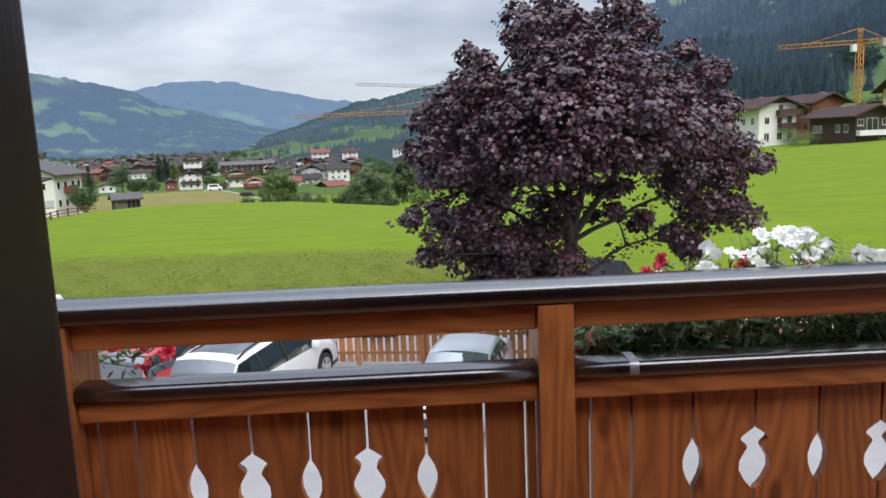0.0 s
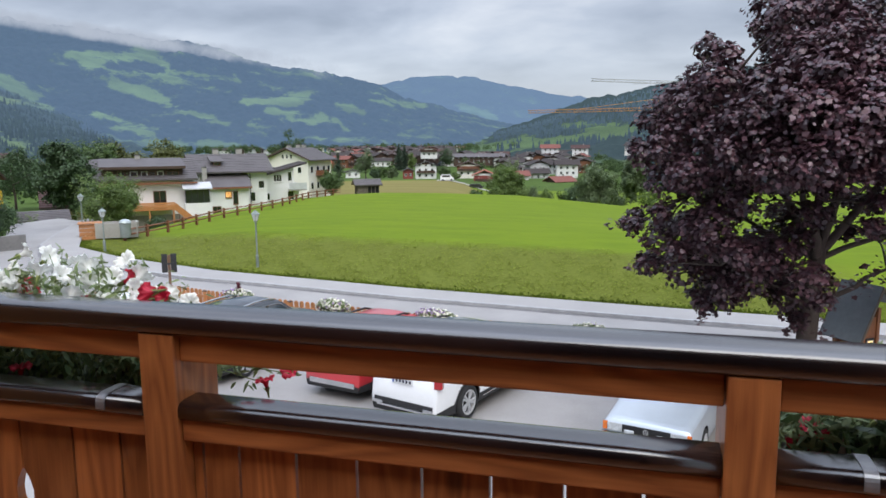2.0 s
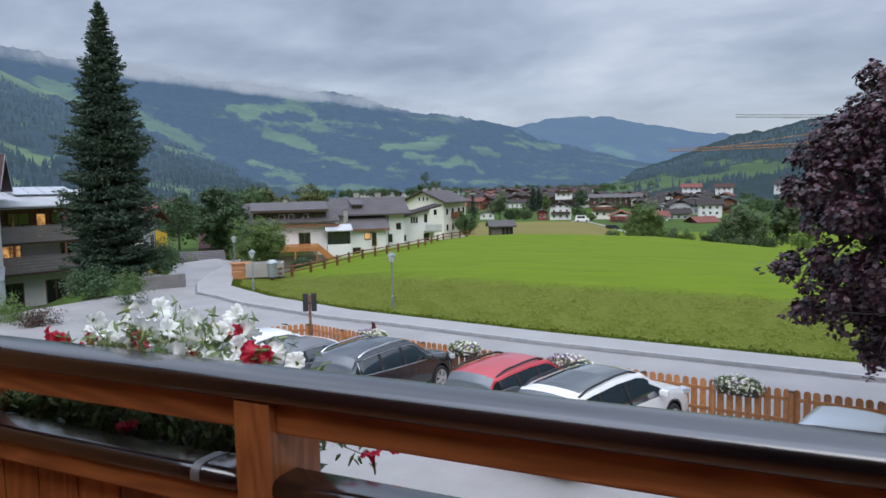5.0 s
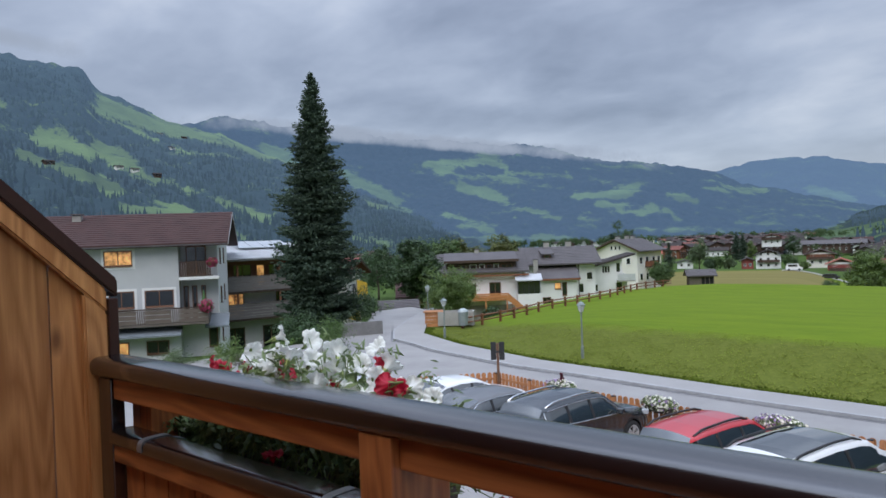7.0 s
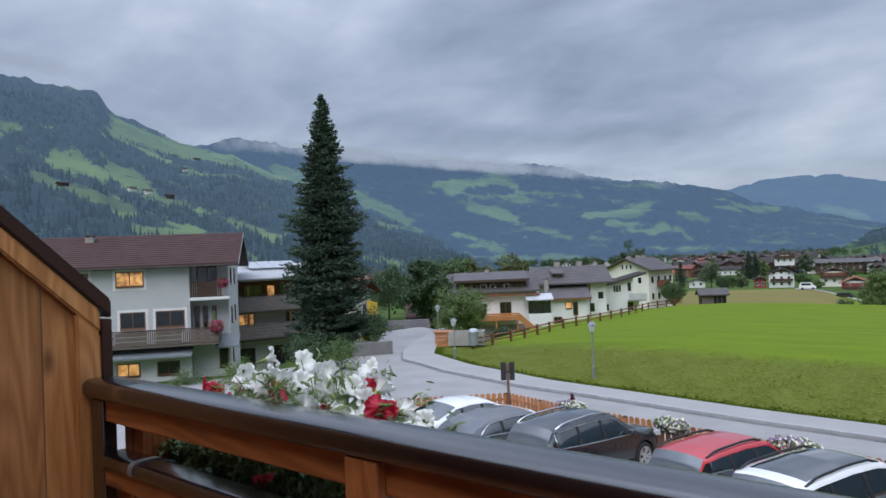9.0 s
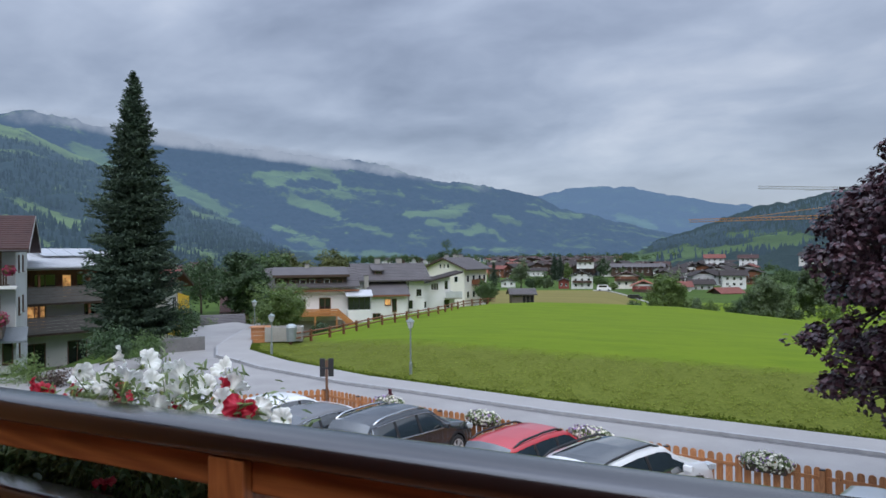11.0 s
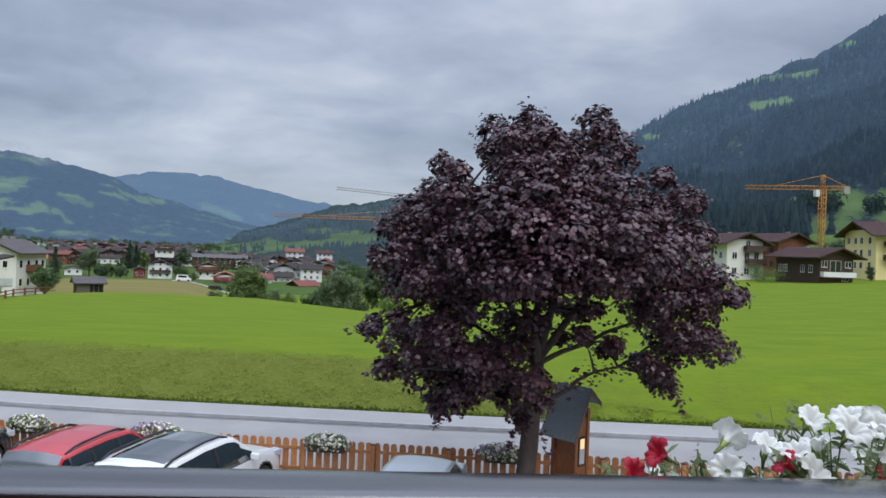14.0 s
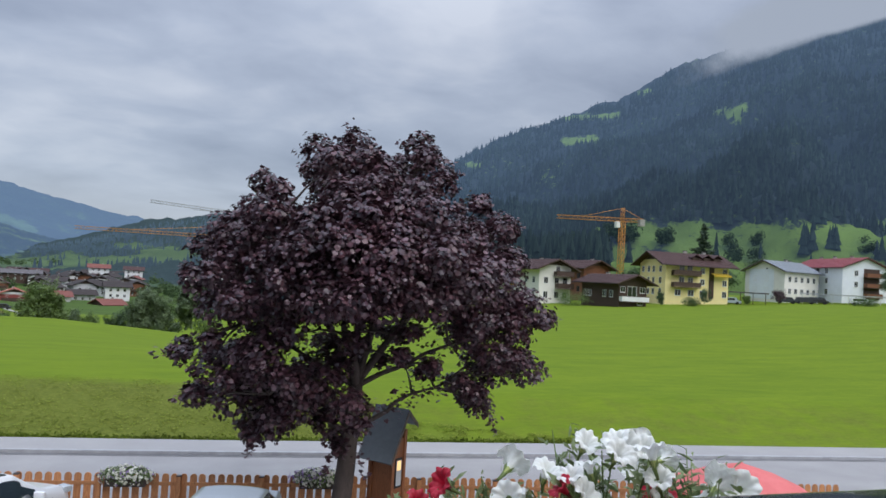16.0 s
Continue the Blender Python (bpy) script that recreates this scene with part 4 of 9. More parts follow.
def car(m, label, body_mat, length, width, top, belt, cowl, roof_f, roof_r, tail_w, wheelbase, radius, clearance=0.24, pillars=(), cladding=True,
        glass=CAR_GLASS, rails=False, panorama=False, front_shift=0.0, tumble=0.34, category="car", square=0.0, roof_mat=None, spokes=5, bright=False):
    """A car that points along +y. top: (y, z) along its back; belt: (y, z) under the side windows;
    the windscreen lies between cowl and roof_f, the rear window between roof_r and tail_w."""
    car_ = thing("car", label, category, m, "parked cars")
    ny, half = 150, length / 2
    axle_f, axle_r = wheelbase / 2 + front_shift, -wheelbase / 2 + front_shift
    ys = list(np.linspace(-half, half, ny))
    ty, tz = zip(*top)
    by, bz = zip(*belt)
    nlow, ngh, nroof = 17, 6, 6
    grid = []
    for y in ys:
        zt = float(np.interp(y, ty, tz))
        zb = min(float(np.interp(y, by, bz)), zt - 0.015)
        e = abs(y) / half
        w = width / 2 * (1 - (0.13 - square) * e ** 7 - 0.02 * e ** 2)
        col = []
        for k in range(nlow + 1):
            u = k / nlow
            z = clearance + (zb - clearance) * u
            bulge = -0.055 * (1 - u) ** 3 - 0.050 * u ** 3 + 0.0 * u
            col.append(Vector((w + bulge, y, z)))
        xb = col[-1].x
        xr = max(xb - 0.03 - (zt - zb) * tumble, 0.3)
        zr = zt - 0.055 * min(1, (zt - zb) / 0.3)
        for k in range(1, ngh + 1):
            u = k / ngh
            col.append(Vector((xb + (xr - xb) * (u ** 1.15), y, zb + (zr - zb) * u)))
        for k in range(1, nroof + 1):
            u = k / nroof
            col.append(Vector((xr * (1 - u), y, zr + (zt - zr) * (1 - (1 - u) ** 2.4))))
        grid.append(col)
    # rounded wheel openings
    ra = radius * 1.14
    for col in grid:
        for v in col[:nlow]:
            for ax in (axle_f, axle_r):
                d = math.hypot(v.y - ax, v.z - radius)
                if abs(d - ra) < 0.024 and d > 1e-3:
                    v.y, v.z = ax + (v.y - ax) * ra / d, radius + (v.z - radius) * ra / d
    # nose and tail sink in a little at their lower and upper edge
    nr = len(grid[0])
    bms = {k: bmesh.new() for k in ("body", "windscreen", "rear_window", "side_window_a", "side_window_b", "sunroof")}
    mats_body = [body_mat, TRIM, ARCH, roof_mat or body_mat]

    def put(key, pts, mi):
        b = bms[key]
        f = b.faces.new([b.verts.new(p) for p in pts])
        f.material_index = mi
        f.smooth = True

    for sgn in (1, -1):
        for i in range(ny - 1):
            for k in range(nr - 1):
                pts = [grid[i][k], grid[i + 1][k], grid[i + 1][k + 1], grid[i][k + 1]]
                c = sum(pts, Vector()) / 4
                pts = [Vector((p.x * sgn, p.y, p.z)) for p in (pts if sgn > 0 else pts[::-1])]
                zt = float(np.interp(c.y, ty, tz))
                zb = float(np.interp(c.y, by, bz))
                key, mi = "body", 0
                if k < nlow:
                    for ax in (axle_f, axle_r):
                        d = math.hypot(c.y - ax, c.z - radius)
                        if d < ra:
                            mi = 2
                            pts = [Vector((p.x - sgn * 0.16, p.y, p.z)) for p in pts]
                        elif cladding and d < ra + 0.055:
                            mi = 1
                    if mi == 0 and cladding and k < 4:
                        mi = 1
                elif k < nlow + ngh:
                    u = k - nlow
                    hole = zt - zb > 0.24 and tail_w + 0.12 < c.y < cowl - 0.05 and 0 <= u <= ngh - 2
                    if hole and (c.y < roof_r + 0.05 and (c.z - zb) > (zt - zb) * 0.72):
                        hole = False
                    if hole and c.y > roof_f and (c.z - zb) > (cowl - 0.05 - c.y) / (cowl - 0.05 - roof_f) * 0.40 + 0.02:
                        hole = False
                    if hole and any(abs(c.y - p) < 0.045 for p in pillars):
                        mi = 1
                        hole = False
                    if hole:
                        key = "side_window_a" if sgn > 0 else "side_window_b"
                        pts = [Vector((p.x - sgn * 0.008, p.y, p.z)) for p in pts]
                else:
                    inner = abs(c.x) < max(abs(grid[i][nlow + ngh].x) * 0.93, 0.1)
                    if inner and roof_f < c.y < cowl:
                        key = "windscreen"
                    elif inner and tail_w < c.y < roof_r:
                        key = "rear_window"
                    elif panorama and k > nlow + ngh and roof_r + 0.25 < c.y < roof_f - 0.15:
                        key = "sunroof"
                    elif roof_mat and roof_r <= c.y <= roof_f:
                        mi = 3
                put(key, pts, mi)
    # close nose, tail and underside
    for i, sg in ((0, 1), (ny - 1, -1)):
        col = grid[i]
        for k in range(nr - 1):
            a, b = col[k], col[k + 1]
            pts = [Vector((-a.x, a.y, a.z)), Vector((a.x, a.y, a.z)), Vector((b.x, b.y, b.z)), Vector((-b.x, b.y, b.z))]
            put("body", pts if sg > 0 else pts[::-1], 1 if (cladding and k < 7) else 0)
    for i in range(ny - 1):
        a, b = grid[i][0], grid[i + 1][0]
        put("body", [Vector((-a.x, a.y, a.z)), Vector((-b.x, b.y, b.z)), Vector((b.x, b.y, b.z)), Vector((a.x, a.y, a.z))], 2)
    for key, b in bms.items():
        if not b.faces:
            b.free()
            continue
        bmesh.ops.remove_doubles(b, verts=b.verts[:], dist=0.0005)
        name = "side_window" if key.startswith("side") else key
        part(name, b, mats_body if key == "body" else (CAR_GLASS if key == "sunroof" else glass), car_)
    tyre, rim, brake = wheel_mesh(radius, 0.225, spokes)
    for ax in (axle_f, axle_r):
        for s in (1, -1):
            hub = new("wheel", tyre)
            hub.parent = car_
            hub.matrix_basis = Matrix.Translation((s * (width / 2 - 0.125), ax, radius)) @ Matrix.Rotation(radians(90 * s), 4, "Y")
            share("rim", rim, hub, Matrix())
            share("brake_disc", brake, hub, Matrix())
    for s in (1, -1):
        y = cowl - 0.42
        zb = float(np.interp(y, by, bz))
        bm = bmesh.new()
        box(bm, -0.10, 0.10, -0.055, 0.055, -0.065, 0.065, bevel=0.03)
        part("wing_mirror", bm, body_mat if not square else TRIM, car_, m=Matrix.Translation((s * (width / 2 + 0.06), y, zb + 0.09)))
        for yh in (cowl - 1.15, cowl - 2.05):
            if yh > axle_r + 0.2:
                part("door_handle", boxes((-0.012, 0.012, -0.09, 0.09, -0.012, 0.012), bevel=0.004), body_mat, car_, m=Matrix.Translation((s * (width / 2 - 0.030), yh, zb - 0.10)))
        if bright:
            # bright strip round the side windows
            yy = [tail_w + 0.30 + (cowl - 0.45 - tail_w) * k / 14 for k in range(15)]
            low = [grid[min(range(ny), key=lambda i: abs(ys[i] - y_))][nlow] for y_ in yy]
            bm = bmesh.new()
            tube(bm, [(s * (q.x + 0.004), q.y, q.z + 0.012) for q in low], [0.014] * 15, 5)
            high = [grid[min(range(ny), key=lambda i: abs(ys[i] - y_))][nlow + ngh - 1] for y_ in yy if roof_r - 0.1 < y_ < roof_f + 0.1]
            tube(bm, [(s * (low[0].x + 0.004), low[0].y, low[0].z + 0.012)] + [(s * (q.x + 0.010), q.y, q.z + 0.01) for q in high] + [(s * (low[-1].x + 0.004), low[-1].y, low[-1].z + 0.012)], [0.012] * (len(high) + 2), 5)
            part("window_trim", bm, CHROME, car_)
        if rails:
            pts = []
            for k in range(9):
                y_ = roof_r + 0.10 + (roof_f - roof_r - 0.25) * k / 8
                q = grid[min(range(ny), key=lambda i: abs(ys[i] - y_))][nlow + ngh]
                pts.append((s * (q.x - 0.03), y_, q.z + (0.005 if k in (0, 8) else 0.062)))
            bm = bmesh.new()
            tube(bm, pts, [0.026] * len(pts), 6)
            part("roof_rail", bm, CHROME if rails == "bright" else TRIM, car_)
    return car_


def add_plate(car_, y, z, facing, lit=True):
    bm = bmesh.new()
    box(bm, -0.26, 0.26, -0.006, 0.006, -0.055, 0.055)
    pl = part("number_plate", bm, PLATE if lit else TRIM, car_, m=Matrix.Translation((0, y, z)))
    if lit:
        bm = bmesh.new()
        for k, w in enumerate((0.05, 0.05, 0.05, 0.05, 0.05)):
            x = -0.17 + k * 0.082
            box(bm, x, x + w, facing * 0.0065 - 0.002, facing * 0.0065 + 0.002, -0.032, 0.032)
        part("bars", bm, INK, pl)
        part("band", boxes((-0.255, -0.215, facing * 0.0065 - 0.002, facing * 0.0065 + 0.002, -0.05, 0.05)), BLUE_BAND, pl)


def lamp_block(car_, name, x, y, z, sx, sy, sz, mat, bevel=0.02, turn=0.0):
    for s in (1, -1):
        bm = bmesh.new()
        box(bm, -sx / 2, sx / 2, -sy / 2, sy / 2, -sz / 2, sz / 2, bevel=bevel)
        part(name, bm, mat, car_, m=Matrix.Translation((s * x, y, z)) @ Matrix.Rotation(s * turn, 4, "Z"))


WHITE = paint("white_car_paint", (0.80, 0.81, 0.82))
RED = paint("red_car_paint", (0.50, 0.030, 0.040))
GREY = paint("dark_grey_car_paint", (0.020, 0.026, 0.034), 0.20, 0.1, 1.0)
MID = paint("mid_grey_car_paint", (0.125, 0.128, 0.136), 0.3, 0.2)
SILVER = paint("silver_blue_car_paint", (0.50, 0.56, 0.62), 0.3, 0.3)

# large white crossover
suv = car(pose(-3.66, 14.08, 0, 0, 0, -18), "large white crossover with black arches and a dark glass roof", WHITE, 4.80, 1.90,
          [(-2.40, 0.62), (-2.37, 0.98), (-2.30, 1.06), (-2.18, 1.34), (-1.95, 1.60), (-1.5, 1.655), (-0.6, 1.70), (0.15, 1.68), (0.45, 1.62), (1.22, 1.14), (1.35, 1.10), (2.05, 0.98), (2.30, 0.86), (2.38, 0.62), (2.40, 0.5)],
          [(-2.4, 0.9), (-2.0, 1.16), (-1.2, 1.10), (0.5, 1.04), (1.2, 1.02), (2.4, 0.70)], 1.24, 0.42, -1.98, -2.32, 2.81, 0.37, pillars=(-1.30, -0.32), panorama=True, rails=True, spokes=5)
lamp_block(suv, "tail_lamp", 0.80, -2.285, 0.99, 0.17, 0.16, 0.22, TAIL, turn=0.35)
lamp_block(suv, "headlamp", 0.74, 2.22, 0.84, 0.26, 0.22, 0.13, LAMP, turn=-0.4)
add_plate(suv, -2.405, 0.93, -1)
part("bumper_trim", boxes((-0.72, 0.72, -2.425, -2.385, 0.40, 0.52), bevel=0.01), TRIM, suv)
part("skid_plate", boxes((-0.66, 0.66, -2.43, -2.39, 0.34, 0.385), bevel=0.008), CHROME, suv)
lamp_block(suv, "exhaust_trim", 0.62, -2.43, 0.42, 0.24, 0.02, 0.07, CHROME, 0.008)
lamp_block(suv, "sill_strip", 0.93, 0.0, 0.36, 0.03, 1.7, 0.03, CHROME, 0.008)

# red compact crossover
red = car(pose(-5.92, 14.86, 0, 0, 0, -14), "red compact crossover with roof rails", RED, 4.16, 1.76,
          [(-2.08, 0.6), (-2.06, 0.95), (-2.00, 1.02), (-1.86, 1.36), (-1.72, 1.52), (-1.2, 1.575), (-0.4, 1.60), (0.25, 1.57), (0.42, 1.52), (1.05, 1.08), (1.15, 1.04), (1.80, 0.92), (2.0, 0.80), (2.08, 0.55)],
          [(-2.1, 0.9), (-1.6, 1.08), (-0.6, 1.02), (1.0, 0.96), (2.1, 0.68)], 1.08, 0.38, -1.72, -2.01, 2.50, 0.335, pillars=(-0.95, -0.12), rails=True)
lamp_block(red, "tail_lamp", 0.74, -1.99, 0.92, 0.20, 0.14, 0.18, TAIL, turn=0.35)
lamp_block(red, "headlamp", 0.68, 1.92, 0.78, 0.26, 0.2, 0.15, LAMP, turn=-0.4)
add_plate(red, -2.085, 0.86, -1)
part("bumper_trim", boxes((-0.62, 0.62, -2.105, -2.065, 0.33, 0.45), bevel=0.01), CHROME, red)

# dark grey crossover
tig = car(pose(-9.80, 15.20, 0, 0, 0, -8), "dark grey metallic crossover with bright window trim", GREY, 4.50, 1.84,
          [(-2.25, 0.6), (-2.22, 0.98), (-2.16, 1.06), (-2.02, 1.38), (-1.86, 1.58), (-1.3, 1.64), (-0.5, 1.67), (0.2, 1.64), (0.40, 1.59), (1.10, 1.12), (1.2, 1.08), (1.95, 0.98), (2.16, 0.86), (2.25, 0.55)],
          [(-2.25, 0.95), (-1.7, 1.12), (-0.6, 1.06), (1.1, 1.00), (2.25, 0.72)], 1.14, 0.38, -1.86, -2.17, 2.68, 0.36, pillars=(-1.05, -0.18), rails="bright", bright=True)
lamp_block(tig, "tail_lamp", 0.76, -2.16, 0.96, 0.24, 0.12, 0.16, TAIL, turn=0.3)
lamp_block(tig, "headlamp", 0.70, 2.09, 0.82, 0.28, 0.2, 0.13, LAMP, turn=-0.4)
add_plate(tig, -2.255, 0.88, -1)

# grey hatchback
hatch = car(pose(-12.25, 15.20, 0, 0, 0, -10), "mid-grey hatchback with a sloping tail", MID, 4.35, 1.80,
            [(-2.17, 0.55), (-2.15, 0.92), (-2.05, 1.00), (-1.70, 1.28), (-1.25, 1.42), (-0.5, 1.48), (0.15, 1.46), (0.4, 1.40), (1.15, 1.00), (1.25, 0.97), (1.9, 0.86), (2.1, 0.74), (2.17, 0.5)],
            [(-2.2, 0.9), (-1.5, 1.04), (0.9, 0.93), (2.2, 0.64)], 1.18, 0.36, -1.28, -2.04, 2.62, 0.33, clearance=0.19, pillars=(-0.85, -0.08), cladding=False, bright=True)
lamp_block(hatch, "tail_lamp", 0.72, -2.06, 0.90, 0.26, 0.12, 0.14, TAIL, turn=0.3)
add_plate(hatch, -2.175, 0.72, -1)
# white saloon
sal = car(pose(-14.35, 16.0, 0, 0, 0, -12), "white saloon car with tinted side windows", WHITE, 4.55, 1.80,
          [(-2.27, 0.55), (-2.25, 0.92), (-2.15, 1.03), (-1.70, 1.08), (-0.95, 1.40), (-0.4, 1.46), (0.15, 1.44), (0.4, 1.38), (1.2, 0.99), (1.3, 0.96), (2.0, 0.84), (2.2, 0.72), (2.27, 0.5)],
          [(-2.3, 0.9), (-1.5, 0.99), (0.9, 0.92), (2.3, 0.64)], 1.22, 0.36, -0.95, -1.70, 2.70, 0.33, clearance=0.19, pillars=(-0.75, 0.0), cladding=False)
lamp_block(sal, "tail_lamp", 0.72, -2.16, 0.86, 0.26, 0.12, 0.14, TAIL, turn=0.3)
# one more behind the flowers
est = car(pose(-16.6, 14.3, 0, 0, 0, -14), "white estate car with black roof rails", WHITE, 4.45, 1.78,
          [(-2.22, 0.55), (-2.2, 0.95), (-2.1, 1.05), (-1.95, 1.35), (-1.7, 1.44), (-0.5, 1.50), (0.15, 1.47), (0.4, 1.41), (1.15, 1.0), (1.25, 0.97), (1.95, 0.85), (2.15, 0.73), (2.22, 0.5)],
          [(-2.3, 0.9), (-1.5, 1.0), (0.9, 0.93), (2.3, 0.64)], 1.18, 0.36, -1.72, -2.1, 2.62, 0.33, clearance=0.19, pillars=(-0.85, -0.05), cladding=False, rails=True)

# old silver saloon that faces the house
old = car(pose(0.84, 13.10, 0, 0, 0, 165), "old pale silver-blue boxy saloon with amber indicators", SILVER, 4.34, 1.66,
          [(-2.17, 0.5), (-2.16, 0.90), (-2.10, 0.96), (-1.55, 0.98), (-1.05, 1.32), (-0.9, 1.35), (-0.2, 1.375), (0.30, 1.36), (0.42, 1.33), (1.00, 0.94), (1.08, 0.92), (2.0, 0.82), (2.12, 0.78), (2.17, 0.5)],
          [(-2.2, 0.86), (-1.0, 0.90), (0.9, 0.88), (2.0, 0.76), (2.2, 0.72)], 1.02, 0.40, -1.02, -1.55, 2.57, 0.29, clearance=0.20, pillars=(-0.45, 0.32), cladding=False, glass=PALE_GLASS, tumble=0.27, square=0.09, spokes=8)
lamp_block(old, "headlamp", 0.55, 2.165, 0.665, 0.26, 0.03, 0.145, LAMP, 0.012)
lamp_block(old, "indicator", 0.725, 2.15, 0.665, 0.075, 0.05, 0.145, AMBER, 0.012)
part("grille", boxes((-0.415, 0.415, 2.155, 2.18, 0.595, 0.735), bevel=0.008), TRIM, old)
bm = bmesh.new()
for k in range(5):
    box(bm, -0.40, 0.40, 2.179, 2.184, 0.61 + k * 0.026, 0.618 + k * 0.026)
tagged(part("grille_mesh", bm, ARCH, old), kind="stuff")
bm = bmesh.new()
lathe(bm, [(0.048, 0.0), (0.048, 0.006), (0.036, 0.006), (0.036, 0.0)], 20)
part("badge_ring", bm, CHROME, old, m=Matrix.Translation((0, 2.183, 0.667)) @ Matrix.Rotation(radians(-90), 4, "X"))
part("front_bumper", boxes((-0.80, 0.80, 2.13, 2.235, 0.385, 0.565), bevel=0.025), TRIM, old)
part("bumper_strip", boxes((-0.805, 0.805, 2.20, 2.238, 0.565, 0.578), bevel=0.004), CHROME, old)
part("front_apron", boxes((-0.76, 0.76, 2.12, 2.215, 0.285, 0.384), bevel=0.02), SILVER, old)
lamp_block(old, "fog_lamp", 0.275, 2.235, 0.625, 0.17, 0.06, 0.095, LAMP, 0.02)
add_plate(old, 2.238, 0.45, 1, lit=False)
for x in (-0.38, 0.16):
    bm = bmesh.new()
    tube(bm, [(x, 1.03, 0.945), (x + 0.42, 0.93, 1.00)], [0.012, 0.007], 5)
    part("wiper", bm, TRIM, old)

# ---- fence, planters, lamps, sign and notice box along the road ----
FENCE_WOOD = wood("orange_larch_fence", (0.50, 0.225, 0.088), (0.36, 0.145, 0.054), "z", rough=0.6, vary=0.18)
POST_CAP = material("dark_metal_post_cap", (0.05, 0.05, 0.055), rough=0.5, metal=0.6, bump=0.05)
GREEN_METAL = material("grey_green_lamp_paint", (0.25, 0.29, 0.28), (0.19, 0.22, 0.21), rough=0.45, metal=0.3, bump=0.05)
LAMP_GLASS = material("milky_lamp_glass", (0.55, 0.58, 0.58), (0.48, 0.50, 0.50), rough=0.3, bump=0.0)
LEAF_MID = material("planter_leaves", (0.160, 0.235, 0.065), (0.090, 0.145, 0.036), rough=0.6, scale=6, bump=0.1, translucent=0.25)
PETAL_WHITE = material("white_petals", (0.92, 0.89, 0.78), (0.84, 0.82, 0.70), rough=0.6, scale=20, fine=80, bump=0.1, translucent=0.35)
PETAL_LILAC = material("lilac_petals", (0.42, 0.28, 0.52), (0.32, 0.20, 0.42), rough=0.6, scale=20, bump=0.1, translucent=0.25)
PETAL_WINE = material("wine_red_leaves", (0.16, 0.020, 0.040), (0.08, 0.012, 0.022), rough=0.5, scale=20, bump=0.1)
BROWN_BOX = material("dark_planter_trough", (0.060, 0.042, 0.032), rough=0.6, scale=5, bump=0.2)


def scatter(points, normals, size, shape, rng, jitter=0.5, size_var=0.3):
    """Many small leaves or petals, each a copy of a flat shape turned to its normal."""
    n = len(points)
    nrm = normals + rng.normal(0, jitter, (n, 3))
    nrm /= np.linalg.norm(nrm, axis=1)[:, None] + 1e-9
    ref = rng.normal(0, 1, (n, 3))
    u = np.cross(nrm, ref)
    u /= np.linalg.norm(u, axis=1)[:, None] + 1e-9
    w = np.cross(nrm, u)
    s = size * (1 + rng.uniform(-size_var, size_var, n))
    k = len(shape)
    sh = np.asarray(shape, float)
    v = points[:, None, :] + s[:, None, None] * (sh[None, :, 0:1] * u[:, None, :] + sh[None, :, 1:2] * w[:, None, :] + (sh[None, :, 2:3] if sh.shape[1] > 2 else 0) * nrm[:, None, :])
    return v.reshape(-1, 3), np.arange(n * k).reshape(n, k)


LEAF4 = [(-0.5, 0, 0), (0, 0.28, 0.08), (0.55, 0, 0), (0, -0.28, 0.08)]
BLOOM = [(math.cos(a) * r, math.sin(a) * r, 0) for a, r in ((0, 1), (0.63, 0.7), (1.26, 1), (1.88, 0.7), (2.51, 1), (3.14, 0.7), (3.77, 1), (4.4, 0.7), (5.03, 1), (5.65, 0.7))]
FENCE = [(-19.6, 14.2), (-15.15, 19.1), (-11.7, 18.15), (-6.6, 17.28), (0.0, 16.28), (5.3, 15.48), (16.0, 13.75)]


def fence_at(x):
    return float(np.interp(x, [p[0] for p in FENCE[1:]], [p[1] for p in FENCE[1:]]))


def picket_mesh(h=1.0, w=0.148, t=0.02):
    bm = bmesh.new()
    out = [(-w / 2, 0.06), (w / 2, 0.06), (w / 2, h - 0.07), (w * 0.43, h - 0.033), (w * 0.26, h - 0.009), (0, h), (-w * 0.26, h - 0.009), (-w * 0.43, h - 0.033), (-w / 2, h - 0.07)]
    prism(bm, out, -t / 2, t / 2)
    return mesh_from("picket", bm, FENCE_WOOD)


